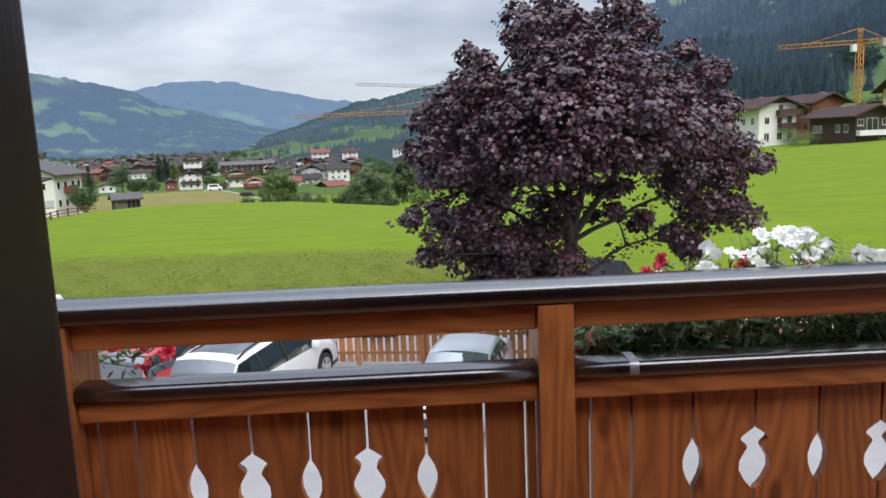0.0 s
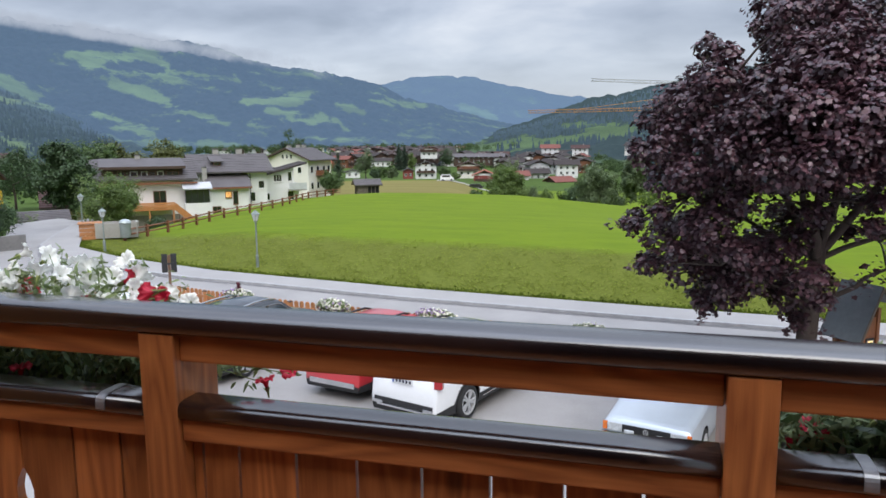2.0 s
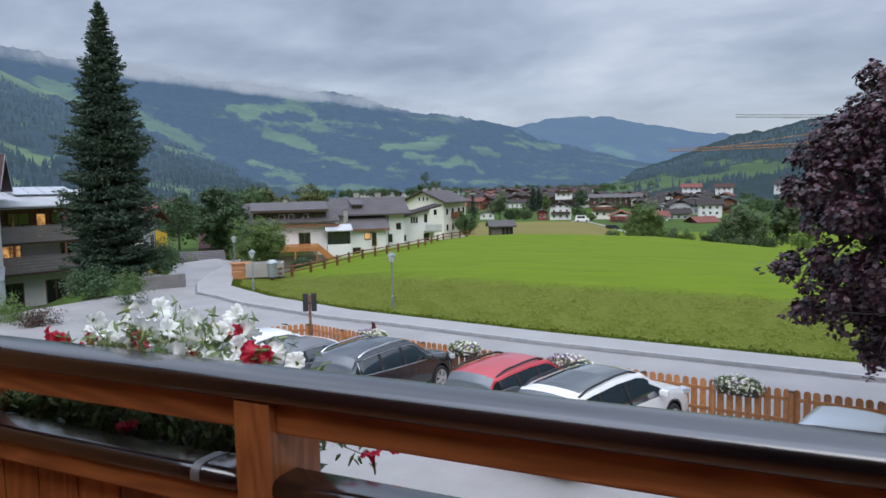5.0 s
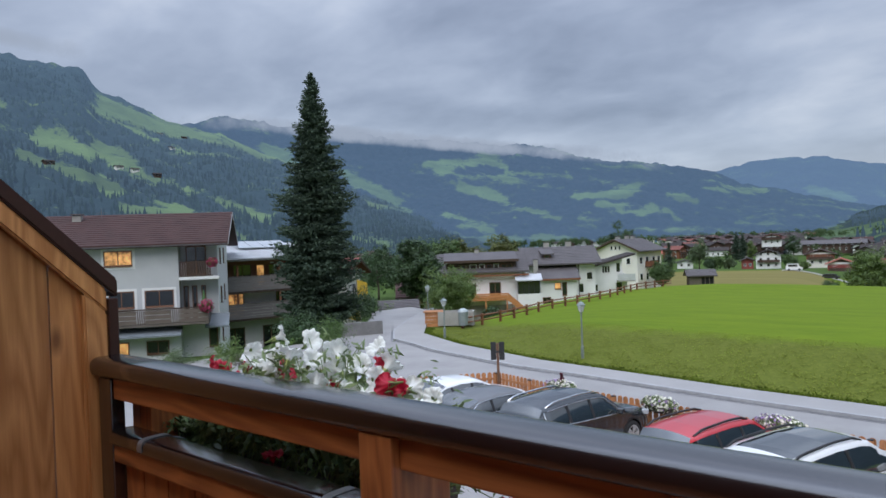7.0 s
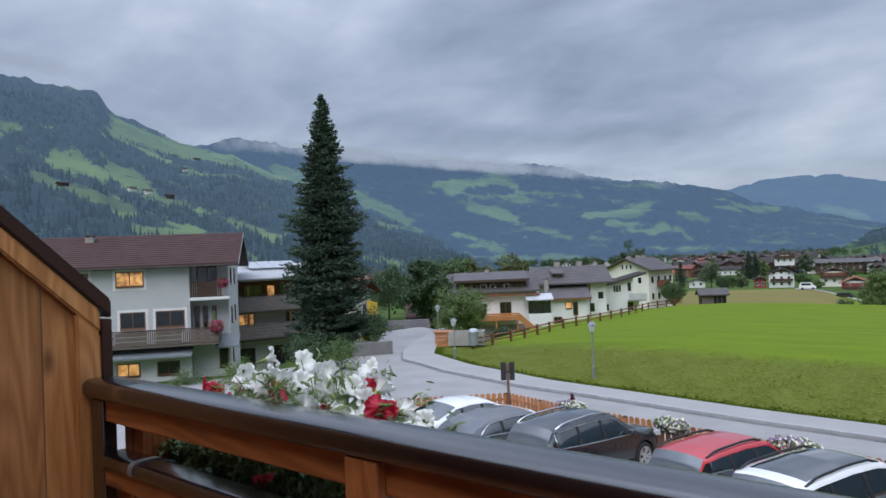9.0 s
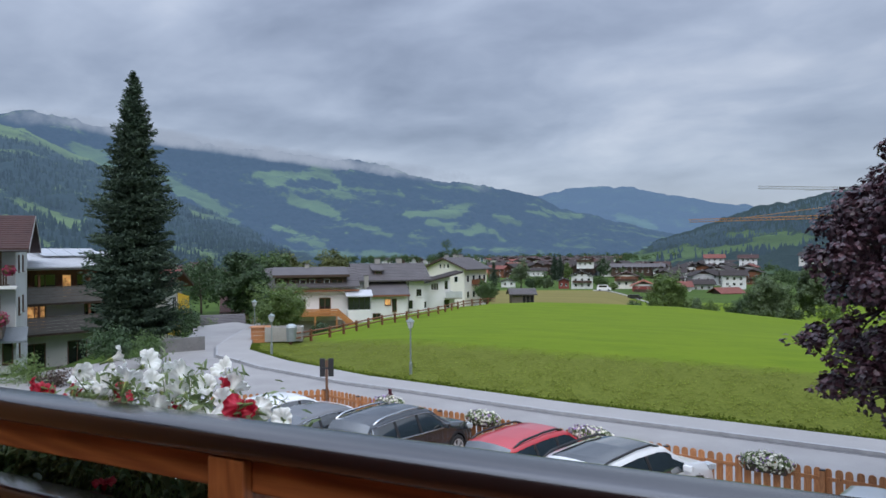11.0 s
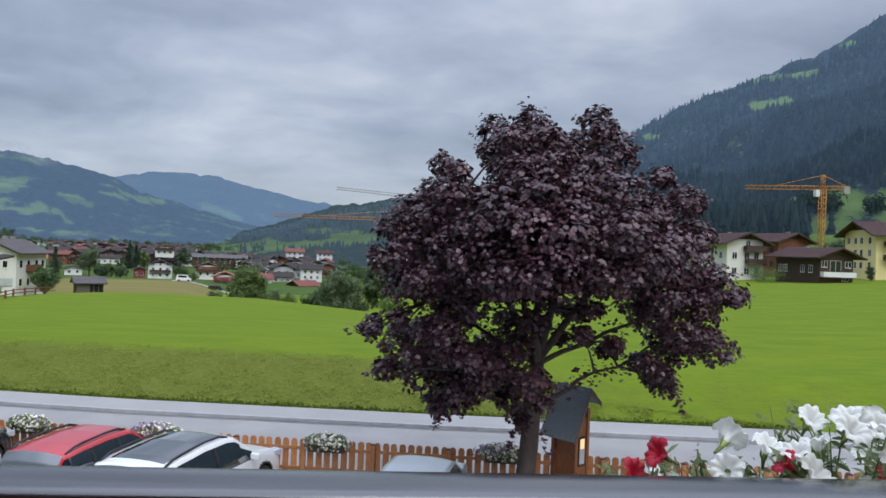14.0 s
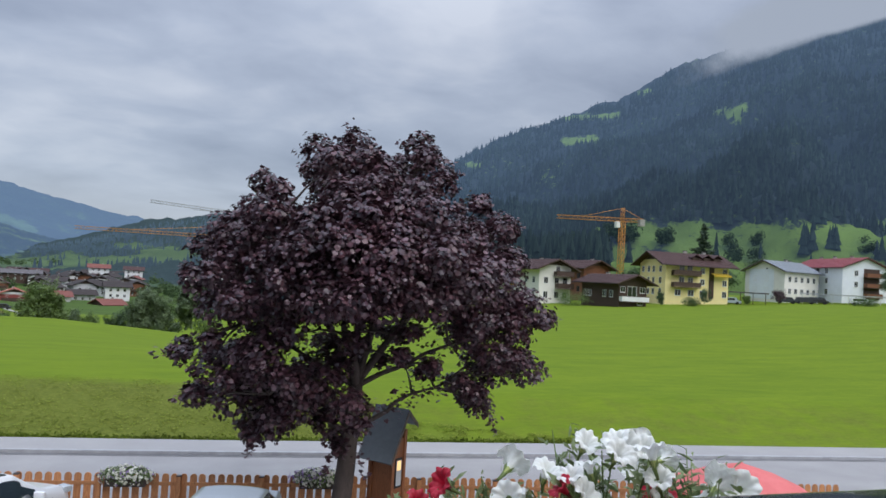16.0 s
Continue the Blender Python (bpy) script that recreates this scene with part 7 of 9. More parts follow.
for k in range(7):
    part("post", boxes((-9.1 + k * 3.03, -8.95 + k * 3.03, -2.4, -2.25, -0.6, 2.3)), PLASTER, cp)
cp = thing("carport", "low dark carport beside the guest house", "carport", stand(-40.0, 172, -38, 4.6))
part("roof", boxes((-5.5, 5.5, -2.4, 2.4, 2.2, 2.45)), ROOF_GREY, cp)
for k in range(5):
    part("post", boxes((-5.2 + k * 2.5, -5.05 + k * 2.5, -2.2, -2.05, -0.6, 2.2)), DARK_TIMBER, cp)

# ---- the village down the valley ----
VILLAGE = []
vr = random.Random(12)
WALLS = [PLASTER, CREAM, GREY_PLASTER, DARK_TIMBER, DARK_TIMBER, DARK_TIMBER, BROWN_TIMBER]
ROOFS = [ROOF_DARK, ROOF_DARK, ROOF_BROWN, ROOF_DARK, ROOF_DARK, ROOF_RED]
WORDS = {PLASTER: "white rendered", GREY_PLASTER: "pale grey rendered", CREAM: "cream rendered", BROWN_TIMBER: "brown timber", DARK_TIMBER: "dark timber", GREY_TIMBER: "grey timber"}
RWORDS = {ROOF_DARK: "a dark grey roof", ROOF_BROWN: "a dark brown roof", ROOF_GREY: "a weathered grey roof", ROOF_SLATE: "a slate-blue roof", ROOF_RED: "a red tiled roof", ROOF_PALE: "a pale roof"}


def village_house(az, r, z, lx, dy, eave, ridge, wall, roof, turn, small=False):
    """r and z are drawn for a village a little nearer; it lies further out along the same lines of sight."""
    r, z = r * 1.32, EYE - (EYE - z) * 1.32
    side = "r" if (turn - az) % 360 > 180 else "l"
    front = "f" if abs((turn - az + 180) % 360 - 180) < 95 else "b"
    wins = []
    for f, n, span in ((front, 3, lx), (side, 2, dy)):
        for lev in ((1.0,) if small else (0.9, 3.4)):
            for k in range(n):
                wins.append((f, span * ((k + 0.5) / n - 0.5) * 0.86, lev, 1.15, 1.3, False))
    bal = [] if small else [(side, -dy / 2 + 0.6, dy / 2 - 0.6, 2.7, 1.1, DARK_TIMBER)]
    chalet(WORDS.get(wall, "pale") + " village house with " + RWORDS[roof], stand(az, r, turn, z), lx, dy, eave, ridge, wall, roof, 1.1, wins, bal, [(lx * 0.2, 0.4)], group="village houses", gable=None if small else DARK_TIMBER, far=True)


ROOF_ORANGE = material("orange_red_roof_tiles", (0.36, 0.125, 0.085), (0.26, 0.088, 0.062), rough=0.8, spec=0.2, scale=1.0, fine=9, bump=0.4, space="World")
RED_TIMBER = material("red_brown_timber", (0.27, 0.055, 0.045), (0.18, 0.036, 0.030), rough=0.65, scale=2, fine=20, bump=0.3, space="World")


def front_house(label, az0, az1, foot, ridge, width, wall, roof, gable=True, upper=None, balcony=True):
    """A house of the village's nearest rows, by the bearings of its sides and the height angles of its foot and ridge."""
    r = width / radians(az0 - az1)
    az = (az0 + az1) / 2
    for q in range(-2, 3):
        VILLAGE.append((az + q * (az0 - az1) / 4, r / 1.32 - 4))
    h = r * (math.tan(radians(ridge)) - math.tan(radians(foot)))
    lx, dy = (10.0, width * 0.88) if gable else (width * 0.92, 8.0)
    face = "l" if gable else "f"
    span = dy if gable else lx
    n = max(2, int(span / 3.2))
    levels = [z for z in (0.8, 3.3, 5.6) if z + 2.2 < h]
    wins = [(face, span * ((k + 0.5) / n - 0.5) * 0.9, z, 1.1, 1.3, False) for z in levels for k in range(n)]
    bal = [(face, -span / 2 + 0.5, span / 2 - 0.5, 2.6, 1.1, DARK_TIMBER)] if balcony and h > 5 else []
    th = chalet(label, stand(az, r, az + (90 if gable else 0), EYE + r * math.tan(radians(foot))), lx, dy, h * 0.70, h, wall, roof, 1.0, wins, bal, [(1.5, 0.5)], group="village houses", gable=DARK_TIMBER if gable and h > 5 else None, far=True)
    if upper:
        part("upper_storey", boxes((-lx / 2 - 0.05, -lx / 2 - 0.005, -dy / 2 - 0.04, dy / 2 + 0.04, 2.5, h * 0.70)), upper, th)
    return th


front_house("white chalet with a dark roof and long balcony", 18.17, 16.33, -2.70, -1.39, 11, PLASTER, ROOF_DARK)
front_house("small red-walled annexe with a low roof", 19.1, 18.2, -2.65, -1.95, 5.4, RED_TIMBER, ROOF_DARK)
front_house("red timber chalet with an orange-red roof", 13.59, 11.73, -3.41, -2.12, 10, PLASTER, ROOF_ORANGE, upper=RED_TIMBER)
front_house("low white house with a dark roof", 23.58, 22.33, -2.57, -1.98, 8, PLASTER, ROOF_DARK)
front_house("house with a broad orange-red roof", 25.2, 24.25, -2.35, -1.25, 9, CREAM, ROOF_ORANGE, gable=False)
front_house("house with an orange-red roof behind the spruce", 23.95, 23.1, -1.95, -1.15, 9, CREAM, ROOF_ORANGE, gable=False)
front_house("long white flat-fronted building", 21.67, 19.91, -1.75, -1.13, 15, PLASTER, ROOF_DARK, gable=False, balcony=False)
front_house("white chalet under a red roof above the village", 17.73, 16.27, -1.0, -0.28, 12, PLASTER, ROOF_RED, upper=DARK_TIMBER)
front_house("tall white house with a dark gable", 17.1, 16.3, -1.75, -0.85, 8, PLASTER, ROOF_DARK)
front_house("narrow white house end", 15.55, 14.95, -1.95, -1.15, 6, PLASTER, ROOF_GREY)
front_house("brown and cream chalet with balconies", 14.9, 12.95, -2.55, -1.45, 12, CREAM, ROOF_BROWN, upper=BROWN_TIMBER)
front_house("white chalet with a dark gable", 12.0, 10.75, -2.3, -1.05, 10, PLASTER, ROOF_DARK)
front_house("dark timber house with a dark roof", 19.75, 18.5, -1.95, -1.0, 10, DARK_TIMBER, ROOF_DARK)
front_house("dark timber chalet among the village roofs", 18.4, 17.2, -1.75, -0.95, 10, DARK_TIMBER, ROOF_DARK)
front_house("long grey-roofed building above the chalets", 15.2, 11.0, -1.6, -0.85, 34, DARK_TIMBER, ROOF_GREY, gable=False, balcony=False)
KEY_HOUSES = ((7.6, 400, -1.5, 12, 10, PLASTER, ROOF_RED, 10), (5.3, 400, -1.8, 11, 9, PLASTER, ROOF_BROWN, 5),  (10.3, 250, -9.8, 11, 8, PLASTER, ROOF_RED, 20), (10.2, 330, -6.4, 12, 10, PLASTER, ROOF_DARK, -70),
              (6.3, 270, -6.6, 10, 9, PLASTER, ROOF_DARK, 10), (6.8, 235, -11.0, 9, 8, DARK_TIMBER, ROOF_RED, 40), (8.6, 265, -9.6, 10, 8, GREY_PLASTER, ROOF_DARK, 20), (22.4, 400, -5.0, 11, 9, CREAM, ROOF_RED, 40), (-0.5, 390, -1.0, 10, 9, PLASTER, ROOF_BROWN, 20), (1.3, 400, -0.6, 10, 9, CREAM, ROOF_DARK, -20))
for az, r, z, lx, dy, wall, roof, turn in KEY_HOUSES:
    village_house(az, r, z, lx, dy, 5.0, 7.6, wall, roof, turn)
    VILLAGE.append((az, r))
tries = 0
while len(VILLAGE) < 205 and tries < 6000:
    tries += 1
    az, r = vr.uniform(5.0, 24.0), vr.uniform(270, 620)
    if (az > 11 and r < 345) or (az < 15.5 and r > 430):
        continue
    if any(abs(az - a) * 0.0175 * r < 9 and abs(r - q) < 12 for a, q in VILLAGE):
        continue
    if az > 17.5 and r < 400 and vr.random() < 0.75:
        continue
    z = -7.2 + 5.0 * (r - 270) / 350
    roof = vr.choice(ROOFS[:5] * 4 + ROOFS[5:])
    village_house(az, r, z, vr.uniform(9, 12.5), vr.uniform(8, 10), 5.0, vr.uniform(6.8, 8.2), vr.choice(WALLS), roof, vr.choice((az - 70, az + 65, az - 80, az + 75, az, az - 25)) + vr.uniform(-12, 12))
    VILLAGE.append((az, r))
for k in range(34):
    az, r = vr.uniform(14, 33), vr.uniform(640, 850)
    village_house(az, r, -4.5 + (r - 640) * 0.008, vr.uniform(10, 16), vr.uniform(9, 11), 5.0, vr.uniform(7, 8.5), vr.choice(WALLS[:4]), vr.choice(ROOFS), vr.uniform(-90, 90), True)
for az, r, z in ((49.0, 330, -3), (46.6, 360, -2.4), (47.6, 330, -3.4), (45.9, 300, -4.5)):
    village_house(az, r, z, 12, 9, 4.5, 6.8, CREAM, ROOF_BROWN, az + 40, True)
# lane down to the village
bm = bmesh.new()
rows = []
for k in range(30):
    u = k / 29
    az, r = 16.4 - 6.6 * u, 232 - 22 * u + 10 * math.sin(u * 3)
    a, b = polar(az, r), polar(az, r + 9)
    rows.append([bm.verts.new((a.x, a.y, float(land(a.x, a.y)) + 0.05)), bm.verts.new((b.x, b.y, float(land(b.x, b.y)) + 0.05))])
for q, w in zip(rows, rows[1:]):
    bm.faces.new((q[0], w[0], w[1], q[1]))
tagged(part("lane", bm, ASPHALT), "pale asphalt lane leading down to the village", "road", kind="structure")

# farms on the left slope
def farm(az, el, label):
    """A farm where the line of sight at this bearing and height angle meets the western slope."""
    _, _, r0, r1, height = LAND_USE["mountain_west_near"]
    for k in range(200):
        r = r0 + (r1 - r0) * (k + 1) / 201
        x, y = -math.sin(radians(az)) * r, math.cos(radians(az)) * r
        z = height((r - r0) / (r1 - r0), az, x, y)
        if z > EYE + r * math.tan(radians(el)):
            break
    chalet(label, pose(x, y, z - 1.5, 0, 0, az + 25), 10, 7, 3.6, 5.6, CREAM if int(az * 10) % 2 else DARK_TIMBER, ROOF_DARK, 1.2, [("f", -3, 1.8, 1.2, 1.2, False), ("f", 0, 1.8, 1.2, 1.2, False), ("f", 3, 1.8, 1.2, 1.2, False)], [], [], group="mountain farms", skirt=8)


for az, el in ((62.3, 8.59), (60.6, 8.36), (65.15, 6.08), (62.6, 5.61), (69.6, 6.42), (75.9, 10.38), (61.5, 7.53), (64.1, 5.94)):
    farm(az, el, "low mountain farmhouse with a dark roof")

# white van and cars by the village lane
def small_vehicle(m, label, mat, lx, h, group=""):
    v = thing("van" if h > 1.9 else "car", label, "van" if h > 1.9 else "car", m, group)
    bm = bmesh.new()
    prism(bm, [(-lx / 2, 0.3), (lx / 2, 0.3), (lx / 2, h * 0.5), (lx * 0.36, h * 0.56), (lx * 0.24, h), (-lx * 0.42, h), (-lx / 2, h * 0.6)], -0.85, 0.85)
    bmesh.ops.bevel(bm, geom=bm.edges[:], offset=0.06, segments=2, affect="EDGES")
    part("body", bm, mat, v)
    part("side_window", boxes((-lx * 0.36, lx * 0.20, -0.858, -0.845, h * 0.60, h * 0.90)), PANE, v)
    part("side_window", boxes((-lx * 0.36, lx * 0.20, 0.845, 0.858, h * 0.60, h * 0.90)), PANE, v)
    bm = bmesh.new()
    prism(bm, [(lx * 0.352, h * 0.58), (lx * 0.258, h * 0.95), (lx * 0.268, h * 0.96), (lx * 0.366, h * 0.585)], -0.74, 0.74)
    part("windscreen", bm, PANE, v)
    for x in (-lx * 0.31, lx * 0.31):
        for y in (-0.76, 0.76):
            bm = bmesh.new()
            lathe(bm, [(0.20, -0.1), (0.32, -0.1), (0.32, 0.1), (0.20, 0.1)], 14)
            part("wheel", bm, TYRE, v, m=Matrix.Translation((x, y, 0.32)) @ Matrix.Rotation(radians(90), 4, "X"))
    return v


for az, r, mt, h, lb, turn in ((15.6, 234, WHITE, 2.0, "white delivery van on the village lane", 15), (13.3, 226, TRIM, 1.5, "dark car parked by the village lane", 10)):
    p = at_ground(az, r)
    small_vehicle(pose(p.x, p.y, p.z, 0, 0, turn), lb, mt, 5.4 if h > 2 else 4.4, h)
for az, r, mt, lb in ((-43.0, 180, GREY, "dark car parked by the apartment house"), (-44.2, 180, GREY, "dark blue car parked by the apartment house"), (-45.0, 181, TRIM, "black car parked by the apartment house"), (-47.6, 178, WHITE, "white car parked by the carport"), (-39.3, 168, SILVER, "silver car under the carport")):
    p = at_ground(az, r)
    small_vehicle(pose(p.x, p.y, p.z, 0, 0, az + 8), lb, mt, 4.3, 1.45, "cars by the houses")

# ---- building cranes ----
def crane(m, mast, jib, back, col, label, turn, drop=0.0, apex=4.5):
    th = thing("tower_crane", label, "crane", m)
    t = turn

    def lattice(p0, p1, w, step):
        p0, p1 = Vector(p0), Vector(p1)
        d = (p1 - p0).normalized()
        u = d.cross(Vector((0.0, 0.0, 1.0)) if abs(d.z) < 0.9 else Vector((1, 0, 0))).normalized()
        v = d.cross(u)
        bm = bmesh.new()
        cs = [(u * a + v * b) * w / 2 for a, b in ((1, 1), (-1, 1), (-1, -1), (1, -1))]
        for c in cs:
            tube(bm, [p0 + c, p1 + c], [w * 0.07, w * 0.07], 4)
        n = max(2, int((p1 - p0).length / step))
        for k in range(n):
            a, b = p0.lerp(p1, k / n), p0.lerp(p1, (k + 1) / n)
            for q in range(4):
                tube(bm, [a + cs[q], b + cs[(q + 1) % 4]], [w * 0.045, w * 0.045], 3)
        return bm
    dv = Vector((math.cos(radians(t)), math.sin(radians(t)), 0))
    part("mast", lattice((0, 0, -2), (0, 0, mast), 1.5, 1.7), col, th)
    part("jib", lattice((0, 0, mast + 0.6), dv * jib + Vector((0, 0, mast + 0.6 + drop)), 1.1, 1.5), col, th)
    part("counter_jib", lattice((0, 0, mast + 0.6), -dv * back + Vector((0, 0, mast + 0.6)), 1.1, 1.5), col, th)
    part("apex", lattice((0, 0, mast), (0, 0, mast + apex), 0.9, 1.2), col, th)
    bm = bmesh.new()
    tube(bm, [(0, 0, mast + apex), dv * jib * 0.6 + Vector((0, 0, mast + 1.2))], [0.07, 0.07], 4)
    tube(bm, [(0, 0, mast + apex), -dv * back * 0.9 + Vector((0, 0, mast + 1.2))], [0.07, 0.07], 4)
    part("tie_rod", bm, col, th)
    part("counterweight", boxes((-0.9, 0.9, -0.8, 0.8, -1.6, 0.6)), CONCRETE, th, m=Matrix.Translation(-dv * back * 0.9 + Vector((0, 0, mast + 0.4))))
    part("cab", boxes((-0.7, 0.7, -0.7, 0.7, -1.9, 0.1), bevel=0.08), PLASTER, th, m=Matrix.Translation(dv * 1.6 + Vector((0, 0, mast - 0.2))))
    return th


ORANGE = material("orange_crane_paint", (0.62, 0.27, 0.030), (0.50, 0.20, 0.022), rough=0.5, bump=0.05)
PALE_STEEL = material("pale_crane_steel", (0.42, 0.42, 0.40), rough=0.5, bump=0.05)
crane(pose(*polar(-31.35, 250)[:2], 8), 21.0, 22, 7, ORANGE, "orange tower crane behind the guest house", 160)
crane(pose(*polar(-0.4, 300)[:2], -2), 19.5, 52, 13, ORANGE, "orange tower crane with a long jib", 176)
crane(pose(*polar(-3.0, 330)[:2], -2), 31.0, 44, 13, PALE_STEEL, "pale steel tower crane with a thin jib", 176, 3.0, 1.4)
crane(pose(*polar(-23.4, 210)[:2], 4), 6.6, 16, 6, ORANGE, "small orange crane behind the chalets", 170)

# ---- trees and shrubs ----
BARK = material("maple_bark", (0.090, 0.066, 0.055), (0.050, 0.037, 0.032), rough=0.9, scale=6, fine=40, bump=0.6, stretch=(1, 1, 0.3))
SPRUCE_BARK = material("spruce_bark", (0.10, 0.075, 0.06), rough=0.9, scale=6, bump=0.5)


def leaf_material(name, col, col2, rough=0.5, spec=0.5, translucent=0.2):
    """Leaves that differ from one to the next."""
    m = bpy.data.materials.new(name)
    m.use_nodes = True
    t = m.node_tree
    b = t.nodes["Principled BSDF"]
    geo = t.nodes.new("ShaderNodeNewGeometry")
    r = t.nodes.new("ShaderNodeValToRGB")
    t.links.new(geo.outputs["Random Per Island"], r.inputs[0])
    e = r.color_ramp.elements
    e[0].color, e[1].color = (*col2, 1), (*col, 1)
    nz = node(t, "ShaderNodeTexNoise", Scale=0.8, Detail=3.0)
    t.links.new(geo.outputs["Position"], nz.inputs["Vector"])
    mr = node(t, "ShaderNodeMapRange")
    mr.inputs["From Min"].default_value, mr.inputs["From Max"].default_value = 0.3, 0.7
    mr.inputs["To Min"].default_value, mr.inputs["To Max"].default_value = 0.72, 1.22
    t.links.new(nz.outputs[0], mr.inputs["Value"])
    h = t.nodes.new("ShaderNodeHueSaturation")
    t.links.new(mr.outputs[0], h.inputs["Value"])
    t.links.new(r.outputs[0], h.inputs["Color"])
    t.links.new(h.outputs[0], b.inputs["Base Color"])
    b.inputs["Roughness"].default_value, b.inputs["Specular IOR Level"].default_value = rough, spec
    tr = t.nodes.new("ShaderNodeBsdfTranslucent")
    t.links.new(h.outputs[0], tr.inputs[0])
    mx = node(t, "ShaderNodeMixShader", Fac=translucent)
    t.links.new(b.outputs[0], mx.inputs[1])
    t.links.new(tr.outputs[0], mx.inputs[2])
    t.links.new(mx.outputs[0], t.nodes["Material Output"].inputs[0])
    return m


PURPLE = leaf_material("purple_maple_leaves", (0.116, 0.050, 0.060), (0.028, 0.013, 0.021), rough=0.40, spec=0.6, translucent=0.12)
GREENS = [leaf_material("ash_leaves", (0.100, 0.165, 0.046), (0.060, 0.108, 0.030), translucent=0.3), leaf_material("fruit_tree_leaves", (0.165, 0.240, 0.066), (0.105, 0.165, 0.044), translucent=0.35), leaf_material("dark_leaves", (0.066, 0.120, 0.044), (0.040, 0.076, 0.030), translucent=0.25), leaf_material("willow_leaves", (0.150, 0.205, 0.095), (0.100, 0.145, 0.064), translucent=0.35), leaf_material("olive_leaves", (0.150, 0.170, 0.044), (0.092, 0.110, 0.030), translucent=0.3)]
NEEDLES = leaf_material("blue_green_spruce_needles", (0.070, 0.104, 0.066), (0.034, 0.056, 0.040), rough=0.7, spec=0.25, translucent=0.10)
MAPLE_LEAF = [(0, -0.22, 0), (0.32, -0.30, 0.02), (0.36, -0.04, 0.02), (0.52, 0.14, 0.04), (0.33, 0.28, 0.02), (0.0, 0.66, -0.12), (-0.33, 0.28, 0.02), (-0.52, 0.14, 0.04), (-0.36, -0.04, 0.02), (-0.32, -0.30, 0.02)]

# the big purple maple: clumps of its crown as (sideways, height, radius)
TOP_CLUMPS = [(-0.21, 8.35, 0.51), (-0.91, 8.11, 0.46), (-0.57, 7.45, 0.71), (0.24, 7.89, 0.71), (1.15, 8.42, 0.44), (1.57, 7.84, 0.59), (0.78, 7.34, 0.81), (0.07, 6.79, 0.81), (-2.01, 7.37, 0.32), (-2.25, 6.78, 0.56), (-1.57, 6.72, 0.56), (-2.67, 6.40, 0.56), (-2.93, 5.93, 0.56), (-2.41, 5.85, 0.68), (-1.74, 5.78, 0.76), (-3.19, 5.41, 0.39), (-2.70, 4.98, 0.63), (-2.01, 4.85, 0.68), (2.65, 7.44, 0.27), (3.23, 6.85, 0.49), (2.37, 6.60, 0.76), (3.56, 6.04, 0.56), (2.83, 5.62, 0.76), (1.59, 6.42, 0.81), (3.96, 5.11, 0.54), (3.58, 4.52, 0.61), (4.33, 4.74, 0.29), (2.63, 4.49, 0.66)]
LOW_CLUMPS = [(3.96, 3.76, 0.51), (3.21, 3.75, 0.54), (1.68, 5.07, 0.68), (0.87, 5.88, 0.68), (2.99, 2.85, 0.39), (2.64, 3.12, 0.37), (-0.85, 6.25, 0.85), (-0.33, 5.45, 0.76), (-1.01, 5.06, 0.68), (0.24, 6.08, 0.68), (0.78, 5.21, 0.54), (-0.10, 4.70, 0.40), (-2.21, 3.76, 0.61), (-2.93, 3.64, 0.41), (-1.75, 3.15, 0.62), (-2.44, 3.14, 0.54), (-1.10, 2.98, 0.76), (-0.75, 3.40, 0.46), (-1.53, 2.58, 0.51), (-1.95, 2.36, 0.41), (-0.32, 2.58, 0.54), (-0.11, 2.11, 0.32), (-3.13, 3.08, 0.32), (-3.43, 3.93, 0.29), (-0.45, 4.05, 0.40), (0.62, 3.85, 0.26), (1.03, 4.36, 0.32), (1.60, 3.60, 0.26), (-1.80, 4.22, 0.44)]
CLUMPS = TOP_CLUMPS + LOW_CLUMPS


LIMB_TIPS = [(-1.7, -0.3, 6.7), (-0.2, 0.5, 7.9), (1.1, -0.2, 8.0), (2.3, 0.3, 6.6), (2.9, -0.6, 4.6), (-2.3, 0.2, 4.5), (-0.6, -1.6, 5.4), (0.9, 1.9, 5.9), (-1.7, -0.5, 3.2), (2.0, -0.3, 3.45)]


